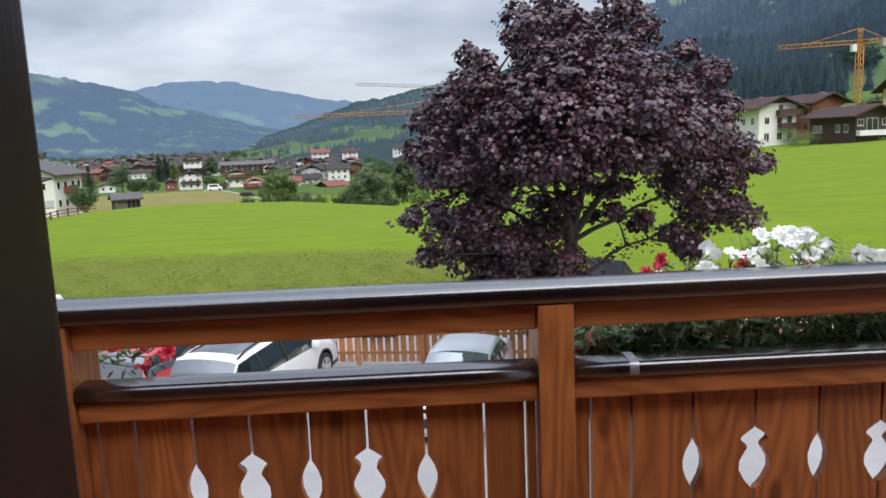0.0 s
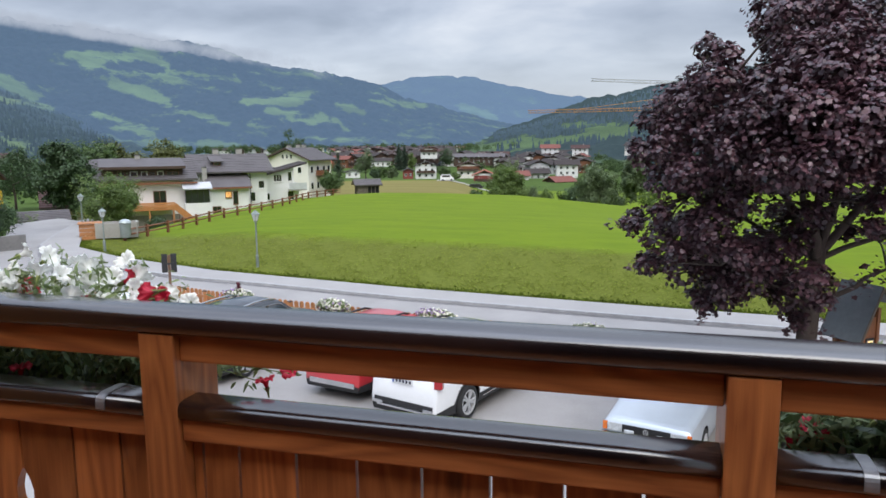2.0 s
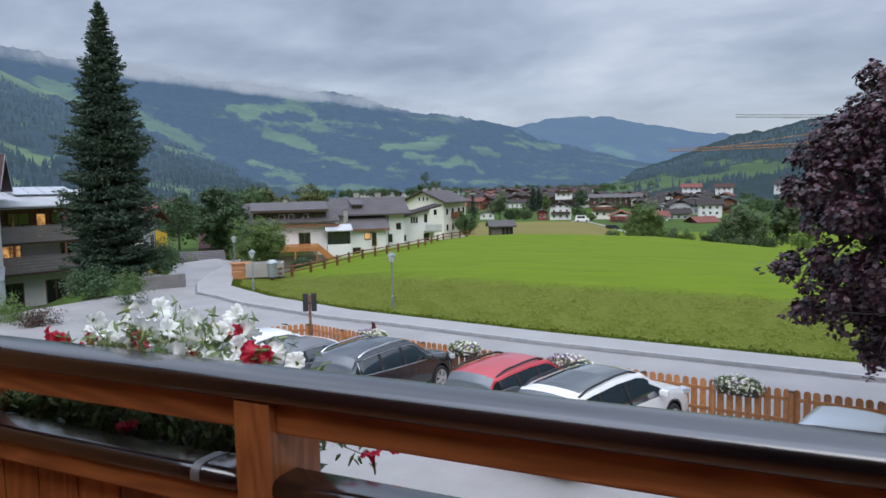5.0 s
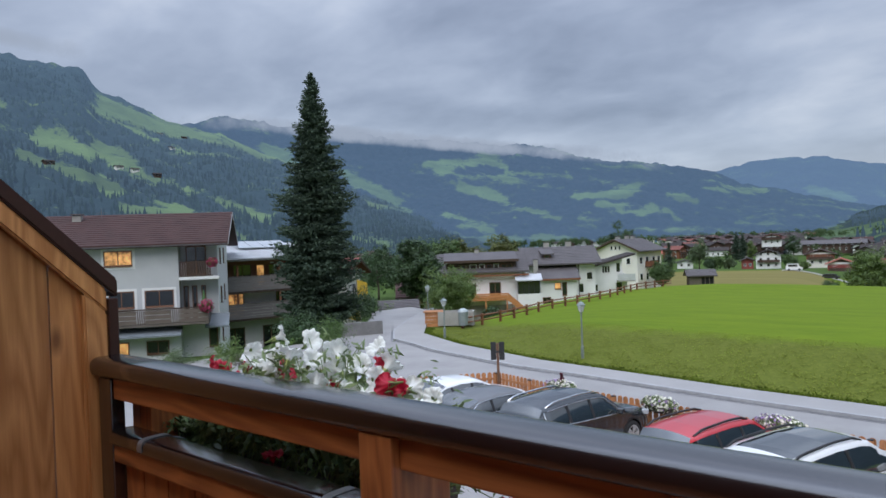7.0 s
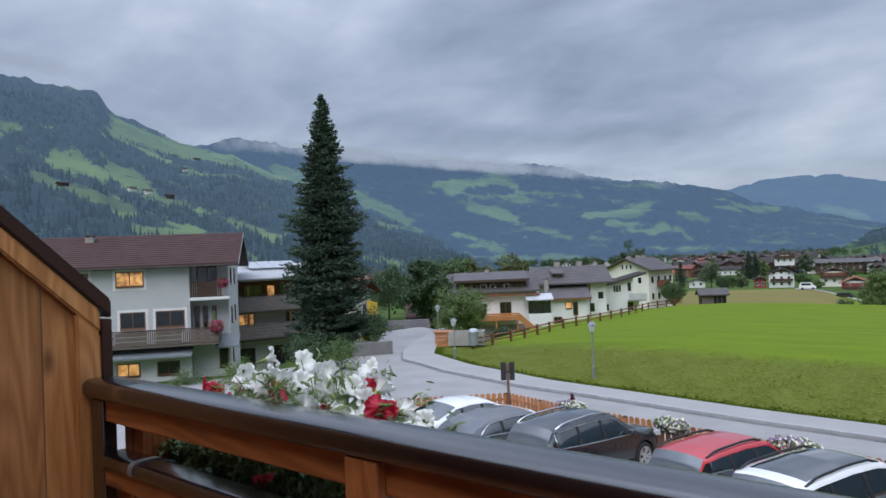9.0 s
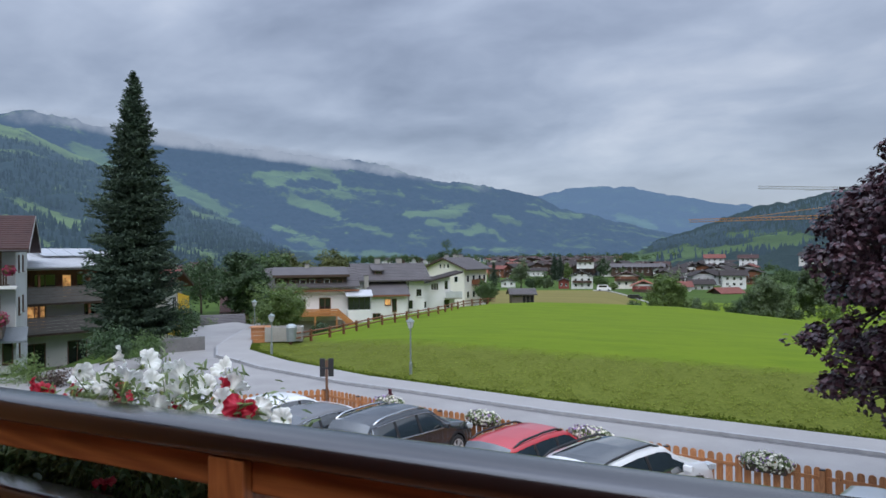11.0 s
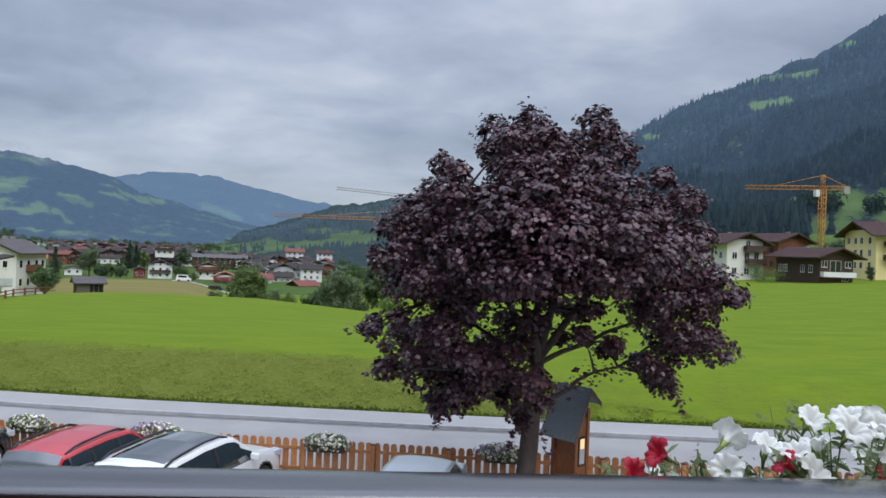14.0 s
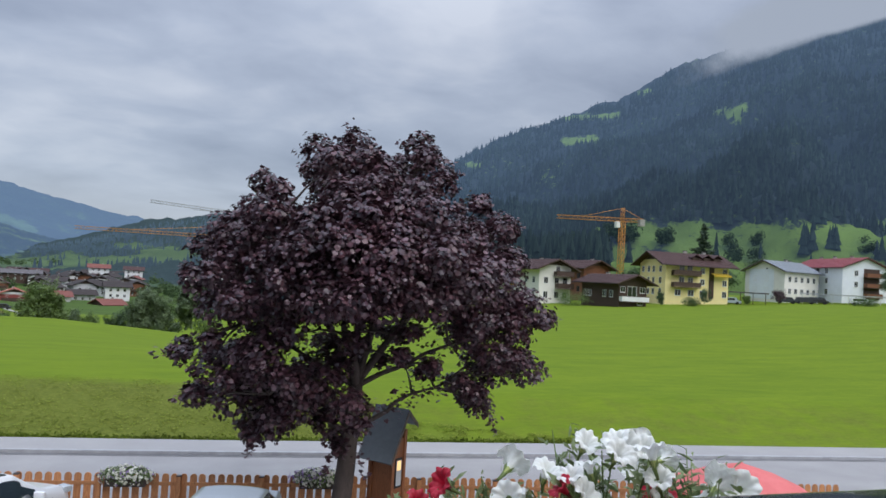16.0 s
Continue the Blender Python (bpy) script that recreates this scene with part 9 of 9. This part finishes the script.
# trees on the mountain's foot: bearing, height angles of foot and top, spread in degrees, whether spruces
FOOT_CLUMPS = [(-34.55, 3.27, 5.0, 0.75, False), (-31.5, 2.9, 5.2, 1.0, False), (-39.3, 2.6, 4.2, 0.9, False), (-41.05, 2.7, 4.0, 0.7, False), (-44.25, 2.95, 5.6, 0.7, True), (-45.8, 3.25, 5.3, 0.8, True), (-47.85, 3.3, 4.45, 0.9, False), (-27.5, 2.4, 4.4, 1.2, False), (-30.0, 2.8, 4.6, 0.6, False), (-52.0, 3.3, 5.6, 1.5, True)]
FOREST_DARK = far_tree_material("far_conifers", (0.022, 0.037, 0.030), (0.010, 0.018, 0.017), (0.028, 0.045, 0.076), haze_span=(0.30, 1.95))
FOREST_HAZY = far_tree_material("hazy_conifers", (0.026, 0.044, 0.034), (0.014, 0.025, 0.022), (0.044, 0.068, 0.108), haze_span=(0.70, 1.55))
FOREST_LEAF = leaf_material("far_leafy_trees", (0.092, 0.140, 0.058), (0.050, 0.084, 0.038), rough=0.9, spec=0.1, translucent=0.2)
fr_ = np.random.default_rng(9)


def valley_floor(r):
    return EYE - (EYE + 7.2 - 4.6 * min(1.0, max(0.0, (r - 270) / 330))) * 1.32


spots = []
for k in range(700):
    az, r = fr_.uniform(-6, 27), fr_.uniform(255, 620)
    if (az > 10.5 and (r < 300 or fr_.random() < 0.35)) or (8 < az < 15.5 and r > 400):
        continue
    if any(abs(az - a) * 0.0175 * r < 6.5 and -12 < q - r < 22 for a, q in VILLAGE):
        continue
    p = polar(az, r * 1.32)
    spots.append((p.x, p.y, valley_floor(r) - 0.5, fr_.uniform(4.0, 9.5), fr_.uniform(4.0, 7.5)))
for k in range(300):
    az, r = fr_.uniform(6, 50), fr_.uniform(850, 1250)
    p = polar(az, r)
    spots.append((p.x, p.y, -6.0, fr_.uniform(7, 13), fr_.uniform(8, 14)))
for k in range(80):
    az, r = fr_.uniform(43.5, 60), fr_.uniform(150, 420)
    p = polar(az, r)
    spots.append((p.x, p.y, -7, fr_.uniform(5, 10), fr_.uniform(6, 10)))
forest("village_trees", spots, "green garden trees between the village houses", FOREST_LEAF, 3, leafy_far)


def wooded_spots(name, n, az0, az1, ra, rb, h0, h1, lone=0.0):
    """Trees where the slope's land use is wood, and a few lone ones on its pastures."""
    wooded, seed, r0, r1, height = LAND_USE[name]
    rng = np.random.default_rng(seed)
    out = []
    for k in range(n):
        az, r = rng.uniform(az0, az1), rng.uniform(ra, rb)
        x, y = -math.sin(radians(az)) * r, math.cos(radians(az)) * r
        z = height((r - r0) / (r1 - r0), az, x, y)
        f = wooded((r - r0) / (r1 - r0), az, *use_noise(x, y, seed), math.degrees(math.atan2(z - EYE, r)))
        if f + 0.3 * rng.normal(0, 0.3) < 0.48 and rng.random() > lone:
            continue
        h = rng.uniform(h0, h1)
        out.append((x, y, z - 4.0, h, h * rng.uniform(0.30, 0.42)))
    return out


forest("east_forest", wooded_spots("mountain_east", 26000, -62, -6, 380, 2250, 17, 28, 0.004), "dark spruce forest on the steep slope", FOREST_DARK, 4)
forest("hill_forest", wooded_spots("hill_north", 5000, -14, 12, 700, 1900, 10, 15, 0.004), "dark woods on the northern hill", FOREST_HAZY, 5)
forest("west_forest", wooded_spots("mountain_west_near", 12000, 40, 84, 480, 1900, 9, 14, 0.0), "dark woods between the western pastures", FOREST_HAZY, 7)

# trees standing in clumps on the pasture at the mountain's foot
FOOT_LEAF = far_tree_material("foot_leafy_trees", (0.040, 0.066, 0.034), (0.020, 0.036, 0.022), (0.008, 0.014, 0.020))
rf = np.random.default_rng(77)
leafy_spots, cone_spots = [], []
foot_height = LAND_USE["mountain_east"][4]
for az, base, top, wide, cone in FOOT_CLUMPS:
    for k in range(10):
        a, e = az + rf.uniform(-wide / 2, wide / 2), base + rf.uniform(-0.15, 0.45)
        r = 340.0
        p = polar(a, r)
        while math.degrees(math.atan2(foot_height((r - 250) / 2050, a, p.x, p.y) - EYE, r)) < e and r < 1100:
            r += 15.0
            p = polar(a, r)
        h = r * (math.tan(radians(top)) - math.tan(radians(base))) * rf.uniform(0.65, 1.0)
        (cone_spots if cone else leafy_spots).append((p.x, p.y, foot_height((r - 250) / 2050, a, p.x, p.y) - 2.0, h, h * (rf.uniform(0.30, 0.40) if cone else rf.uniform(0.55, 0.8))))
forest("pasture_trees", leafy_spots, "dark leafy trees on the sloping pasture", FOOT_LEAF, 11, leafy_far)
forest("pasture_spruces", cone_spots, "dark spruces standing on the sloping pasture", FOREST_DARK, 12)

# low cloud that hangs along the ridges, far behind everything
def cloud_material():
    m = bpy.data.materials.new("low_cloud")
    m.use_nodes = True
    t = m.node_tree
    geo = t.nodes.new("ShaderNodeNewGeometry")
    nz = node(t, "ShaderNodeTexNoise", Scale=0.0045, Detail=6.0, Roughness=0.6)
    t.links.new(geo.outputs["Position"], nz.inputs["Vector"])
    at = t.nodes.new("ShaderNodeAttribute")
    at.attribute_name = "thickness"
    k = node(t, "ShaderNodeMath")
    k.operation = "MULTIPLY_ADD"
    t.links.new(nz.outputs[0], k.inputs[0])
    k.inputs[1].default_value = 1.6
    t.links.new(at.outputs["Fac"], k.inputs[2])
    st = node(t, "ShaderNodeMapRange")
    st.interpolation_type = "SMOOTHSTEP"
    st.inputs["From Min"].default_value, st.inputs["From Max"].default_value = 0.85, 1.55
    t.links.new(k.outputs[0], st.inputs["Value"])
    em = node(t, "ShaderNodeEmission", Color=(0.36, 0.415, 0.515, 1), Strength=1.0)
    tr = t.nodes.new("ShaderNodeBsdfTransparent")
    mx = t.nodes.new("ShaderNodeMixShader")
    t.links.new(st.outputs[0], mx.inputs[0])
    t.links.new(tr.outputs[0], mx.inputs[1])
    t.links.new(em.outputs[0], mx.inputs[2])
    t.links.new(mx.outputs[0], t.nodes["Material Output"].inputs[0])
    return m


LOW_CLOUD = cloud_material()


def cloud_bank(az, el, r, label, below, above, thick=1.15):
    """A thin veil of cloud along a ridge line given by bearing and height angle."""
    nu, nv = 80, 16
    v, th = [], []
    for i in range(nv):
        q = i / (nv - 1)
        for k in range(nu):
            u = k / (nu - 1)
            a = az[0] + (az[-1] - az[0]) * u
            e = float(np.interp(a, az, el)) - below + (below + above) * q
            p = polar(a, r)
            v.append((p.x, p.y, EYE + r * math.tan(radians(e))))
            th.append(thick * math.sin(math.pi * min(1.0, q * 1.02)) ** 0.7 * math.sin(math.pi * u))
    ii = np.arange(nu * nv).reshape(nv, nu)
    f = np.stack([ii[:-1, :-1], ii[:-1, 1:], ii[1:, 1:], ii[1:, :-1]], -1).reshape(-1, 4)
    ob = raw("backdrop_cloud", v, f, LOW_CLOUD)
    ob.data.attributes.new("thickness", "FLOAT", "POINT").data.foreach_set("value", th)
    ob.visible_shadow = False
    return tagged(ob, label, "cloud", kind="structure")


cloud_bank([-70, -60, -50, -44.6, -38, -34], [23.5, 23, 21.8, 20.6, 18.6, 17.4], 1850, "low grey cloud over the wooded ridge", 2.6, 2.2, 1.75)
cloud_bank([22, 30, 38, 44, 50, 56, 63], [5.6, 6.9, 8.0, 8.7, 9.4, 10.2, 10.2], 2900, "low grey cloud along the mountain's crest", 1.3, 0.2, 0.75)
cloud_bank([66, 71, 77, 90], [14.2, 14.9, 15.6, 16.6], 1700, "low grey cloud over the western summit", 1.0, 0.5, 1.0)

# ---- petunias in the balcony's flower boxes ----
THROAT = material("petunia_throat", (0.55, 0.60, 0.22), (0.42, 0.48, 0.14), rough=0.6, bump=0.05)
RED_THROAT = material("red_petunia_throat", (0.16, 0.01, 0.03), rough=0.6, bump=0.05)
CALYX = material("petunia_green", (0.20, 0.27, 0.08), (0.13, 0.19, 0.05), rough=0.6, bump=0.1, translucent=0.2)
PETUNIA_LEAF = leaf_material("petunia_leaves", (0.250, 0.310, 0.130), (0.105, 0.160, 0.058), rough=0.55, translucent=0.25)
# darker copy of the leaf green: shade low in the box put into its colour
SHADED_LEAF = leaf_material("shaded_trailing_leaves", (0.085, 0.150, 0.050), (0.035, 0.070, 0.024), rough=0.5, translucent=0.2)


def petunia_mesh(seed, mats):
    """A flared five-lobed trumpet that opens along +z, with its green tube behind."""
    rr = random.Random(seed)
    bm = bmesh.new()
    n = 40
    ph = rr.uniform(0, 6)
    rings = []
    for rad, z in ((0.0040, -0.042), (0.0058, -0.027), (0.0100, -0.013), (0.0180, -0.003), (0.0275, 0.0015), (0.0345, -0.001)):
        row = []
        for k in range(n):
            a = k * math.tau / n
            lobe = 1 - 0.13 * (0.5 - 0.5 * math.cos(5 * a)) ** 3 * (rad / 0.0345) if rad > 0.012 else 1
            wob = (rad / 0.0345) ** 2 * (0.0046 * math.sin(10 * a + ph) + 0.0040 * math.sin(3 * a + ph * 2)) if rad > 0.015 else 0
            fold = -0.0022 * (0.5 + 0.5 * math.cos(5 * a)) * (rad / 0.0345)
            row.append(bm.verts.new((math.cos(a) * rad * lobe, math.sin(a) * rad * lobe, z + wob + fold)))
        rings.append(row)
    for i, (a, b) in enumerate(zip(rings, rings[1:])):
        for k in range(n):
            f = bm.faces.new((a[k], a[(k + 1) % n], b[(k + 1) % n], b[k]))
            f.smooth = True
            f.material_index = 1 if i < 1 else 0
    tube(bm, [(0.004, 0.0, -0.064), (0, 0, -0.044), (0, 0, -0.024)], [0.0026, 0.0044, 0.0062], 6, mat=2)
    for k in range(5):
        a = k * math.tau / 5
        c, s = math.cos(a), math.sin(a)
        vs = [bm.verts.new(p) for p in ((c * 0.004, s * 0.004, -0.046), (c * 0.010 - s * 0.003, s * 0.010 + c * 0.003, -0.034), (c * 0.014, s * 0.014, -0.024), (c * 0.010 + s * 0.003, s * 0.010 - c * 0.003, -0.034))]
        bm.faces.new(vs).material_index = 2
    return mesh_from("petunia", bm, mats)


CREAM_PETAL = material("creamy_white_petals", (0.94, 0.94, 0.90), (0.86, 0.87, 0.80), rough=0.6, scale=30, fine=120, bump=0.12, translucent=0.30)
WHITE_P = [petunia_mesh(k, [CREAM_PETAL, THROAT, CALYX]) for k in range(4)]
RED_P = [petunia_mesh(10 + k, [RED_PETAL, RED_THROAT, CALYX]) for k in range(3)]
PETUNIA_SPRIG = [(-0.5, -0.06, 0), (0.1, -0.15, 0.05), (0.55, 0, -0.05), (0.1, 0.15, 0.05), (-0.5, 0.06, 0)]


def flower_box(x0, x1, label, seed, mound, whites, reds, trail):
    """mound(u): height of the foliage over the trough at u from 0 to 1."""
    th = thing("flower_box", label, "flower box")
    rng = np.random.default_rng(seed)
    zt = F + 0.80
    bm = bmesh.new()
    for b in ((x0, x1, 0.085, 0.10, zt - 0.16, zt), (x0, x1, 0.265, 0.28, zt - 0.16, zt), (x0, x0 + 0.015, 0.1001, 0.2649, zt - 0.16, zt), (x1 - 0.015, x1, 0.1001, 0.2649, zt - 0.16, zt), (x0 + 0.0151, x1 - 0.0151, 0.1001, 0.2649, zt - 0.16, zt - 0.14)):
        box(bm, *b)
    part("trough", bm, BROWN_BOX, th)
    part("soil", boxes((x0 + 0.016, x1 - 0.016, 0.101, 0.264, zt - 0.139, zt - 0.02)), material("potting_soil", (0.035, 0.026, 0.020), rough=1.0, scale=30, fine=120, bump=0.8), th)
    # foliage: narrow leaves set along many stems
    pts, nrm, stems = [], [], bmesh.new()
    for k in range(300):
        u = rng.random()
        h = mound(u)
        base = Vector((x0 + (x1 - x0) * u, rng.uniform(0.11, 0.26), zt - 0.02))
        lean = Vector((rng.normal(0, 0.05), rng.normal(0.03, 0.10), h * rng.uniform(0.45, 1.12)))
        if rng.random() < 0.25:
            lean = Vector((rng.normal(-0.02, 0.05), rng.uniform(0.08, 0.18), rng.uniform(-0.16, 0.06)))
        tip = base + lean
        if tip.y < 0.075 and tip.z < F + 1.07:
            tip.y = 0.08
        mid_ = base.lerp(tip, 0.5) + Vector((0, 0.01, 0.03))
        tube(stems, [base, mid_, tip], [0.0022, 0.0018, 0.0012], 4, cap=False)
        for q in range(34):
            s = rng.uniform(0.2, 1.0)
            c = (base.lerp(mid_, s * 2) if s < 0.5 else mid_.lerp(tip, s * 2 - 1)) + Vector(rng.normal(0, 0.013, 3))
            pts.append(c)
            nrm.append((rng.normal(0, 0.6), rng.normal(-0.3, 0.6), 0.8))
    tagged(part("stem", stems, CALYX, th), kind="stuff")
    v, f = scatter(np.array(pts), np.array(nrm), 0.027, PETUNIA_SPRIG, rng, 0.5, 0.35)
    tagged(raw("leaves", v, f, PETUNIA_LEAF, th), kind="stuff")
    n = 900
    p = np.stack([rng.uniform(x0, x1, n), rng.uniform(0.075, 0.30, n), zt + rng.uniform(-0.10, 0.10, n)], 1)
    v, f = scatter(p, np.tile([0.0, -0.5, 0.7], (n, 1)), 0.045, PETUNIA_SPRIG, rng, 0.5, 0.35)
    tagged(raw("trailing_leaves", v, f, SHADED_LEAF, th), kind="stuff")

    def bloom(meshes, pos, face, size):
        z = Vector(face).normalized()
        q = z.to_track_quat("Z", "Y").to_matrix().to_4x4() @ Matrix.Rotation(rng.uniform(0, 6.28), 4, "Z")
        share("petunia", meshes[int(rng.integers(0, len(meshes)))], th, Matrix.Translation(pos) @ q @ Matrix.Scale(size, 4))
    for meshes, count, spread in ((WHITE_P, whites, "white"), (RED_P, reds, "red")):
        for k in range(count[0]):
            u = count[1] + (count[2] - count[1]) * (k + rng.uniform(0.1, 0.9)) / count[0]
            h = mound(u)
            top = rng.uniform(0.66, 1.10) if spread == "white" else rng.uniform(0.35, 0.92)
            pos = Vector((x0 + (x1 - x0) * u, rng.uniform(0.08, 0.30), zt + h * top))
            if pos.z < F + 1.06 and pos.y < 0.11:
                pos.y += 0.06
            bloom(meshes, pos, (rng.normal(0.05, 0.65), rng.normal(0.15, 0.65), rng.normal(0.55, 0.3)), rng.uniform(0.78, 1.05))
    # shoots that carry the trailing blooms
    shoots, tp = bmesh.new(), []
    for x, y, z, c in trail:
        a, e = Vector((min(max(x, x0 + 0.04), x1 - 0.04), 0.19, zt - 0.01)), Vector((x, y, F + z - 0.012))
        mid_ = a.lerp(e, 0.5) + Vector((0, 0.01, 0.035))
        tube(shoots, [a, mid_, e], [0.0022, 0.0018, 0.0014], 4, cap=False)
        for q in range(22):
            s_ = rng.uniform(0.1, 1.0)
            tp.append((a.lerp(mid_, s_ * 2) if s_ < 0.5 else mid_.lerp(e, s_ * 2 - 1)) + Vector(rng.normal(0, 0.014, 3)))
    tagged(part("trailing_stem", shoots, CALYX, th), kind="stuff")
    v, f = scatter(np.array(tp), np.tile([0.0, -0.4, 0.8], (len(tp), 1)), 0.032, PETUNIA_SPRIG, rng, 0.5, 0.35)
    tagged(raw("shoot_leaves", v, f, PETUNIA_LEAF, th), kind="stuff")
    for x, y, z, c in trail:
        bloom(WHITE_P if c else RED_P, Vector((x, y, F + z)), (rng.normal(0.1, 0.4), rng.normal(-0.35, 0.4), rng.normal(0.5, 0.3)), rng.uniform(0.72, 0.95))
    return th


flower_box(-1.95, -0.90, "flower box full of white and red petunias", 3, lambda u: 0.10 + 0.215 * math.exp(-((u - 0.62) / 0.37) ** 2),
           (50, 0.30, 0.95), (13, 0.05, 0.98),
           [(-0.755, 0.17, 0.90, 0), (-0.69, 0.20, 0.89, 0), (-0.64, 0.22, 0.85, 0), (-0.70, 0.20, 0.825, 0), (-1.89, 0.09, 0.835, 0), (-1.93, 0.10, 0.83, 0), (-1.96, 0.10, 0.85, 0), (-1.36, 0.095, 0.84, 0), (-1.728, 0.15, 1.03, 0), (-1.70, 0.17, 1.02, 0), (-0.995, 0.15, 1.04, 0), (-0.97, 0.17, 1.03, 0), (-1.55, 0.15, 1.035, 0), (-1.58, 0.2, 1.07, 1), (-1.62, 0.2, 1.05, 1)])
flower_box(0.50, 1.60, "flower box with white and crimson petunias", 8, lambda u: 0.09 + 0.21 * math.exp(-((u - 0.55) / 0.33) ** 2),
           (50, 0.10, 0.98), (9, 0.10, 0.98),
           [(0.74, 0.15, 1.06, 0), (0.715, 0.16, 1.02, 0), (0.96, 0.14, 1.05, 0), (0.55, 0.11, 0.86, 0), (0.53, 0.12, 0.82, 0), (1.13, 0.12, 1.12, 1), (1.08, 0.16, 1.13, 1)])
BRACKET = material("galvanised_bracket", (0.33, 0.34, 0.36), (0.24, 0.25, 0.27), rough=0.45, metal=0.7, scale=10, bump=0.05)
for x in (0.612, 1.40, -0.986, -1.78):
    br = thing("box_bracket", "galvanised strap that holds the flower box", "bracket", group="flower box brackets")
    bm = bmesh.new()
    # bent round the rail's section and on to the box behind
    arc = [radians(195 - 15 * k) for k in range(12)]
    out = [((0.048 + g) * math.copysign(abs(math.cos(a)) ** 0.48, math.cos(a)), 0.818 + (0.024 + g) * math.copysign(abs(math.sin(a)) ** 0.8, math.sin(a))) for g, q in ((0.0032, arc), (0.0008, arc[::-1])) for a in q]
    out = out[:12] + [(0.082, 0.822), (0.082, 0.819)] + out[12:]
    prism(bm, [(a, F + b) for a, b in out], x - 0.012, x + 0.012, "x")
    part("strap", bm, BRACKET, br)
# plant label tag and stick in the right box
tag = thing("plant_tag", "small brown plant tag pushed into the soil", "plant tag", pose(0.585, 0.13, F + 0.80, -20, 0, 20))
part("card", boxes((-0.035, 0.035, -0.001, 0.001, -0.02, 0.06)), material("brown_card", (0.30, 0.20, 0.14), rough=0.8), tag)

# ---- the picket fence, piece by piece ----
fence = thing("picket_fence", "orange larch picket fence with rounded tops", "fence")
PICKET = picket_mesh()
for (xa, ya), (xb, yb) in zip(FENCE, FENCE[1:]):
    d = Vector((xb - xa, yb - ya, 0))
    ang = math.atan2(d.y, d.x)
    L = d.length
    u = d / L
    nrm = Vector((u.y, -u.x, 0))
    n = int(L / 0.197)
    for k in range(n):
        q = Vector((xa, ya, 0)) + u * (L * (k + 0.5) / n)
        if 4.05 < q.x < 4.95:
            continue
        share("picket", PICKET, fence, Matrix.Translation(q) @ Matrix.Rotation(ang, 4, "Z") @ Matrix.Rotation(random.uniform(-0.012, 0.012), 4, "Y"))
    for z in (0.30, 0.78):
        bm = bmesh.new()
        box(bm, 0.0, L, -0.035, -0.012, z - 0.04, z + 0.04, bevel=0.004)
        part("rail", bm, FENCE_WOOD, fence, m=Matrix.Translation((xa, ya, 0)) @ Matrix.Rotation(ang, 4, "Z"))
    m_ = max(1, round(L / 1.75))
    for k in range(m_):
        q = Vector((xa, ya, 0)) + u * (L * k / m_)
        bm = bmesh.new()
        box(bm, -0.05, 0.05, -0.13, -0.036, -0.1, 0.96, bevel=0.006)
        po = part("post", bm, FENCE_WOOD, fence, m=Matrix.Translation(q) @ Matrix.Rotation(ang, 4, "Z"))
        part("post_cap", boxes((-0.056, 0.056, -0.136, -0.030, 0.961, 0.985), bevel=0.004), POST_CAP, po)

# the surroundings stand a little askew to the balcony's railing
AT_HOME = ("railing", "partition", "balcony", "wall_", "door", "room", "ceiling", "flower_box", "box_bracket", "plant_tag", "roof_edge")
TURN = pose(0.2, -1.0, 0) @ pose(0, 0, 0, 0, 0, -0.21) @ pose(-0.2, 1.0, 0)
for ob in bpy.data.objects:
    if ob.parent is None and ob.type in ("MESH", "EMPTY") and not ob.name.startswith(AT_HOME):
        ob.matrix_basis = TURN @ ob.matrix_basis
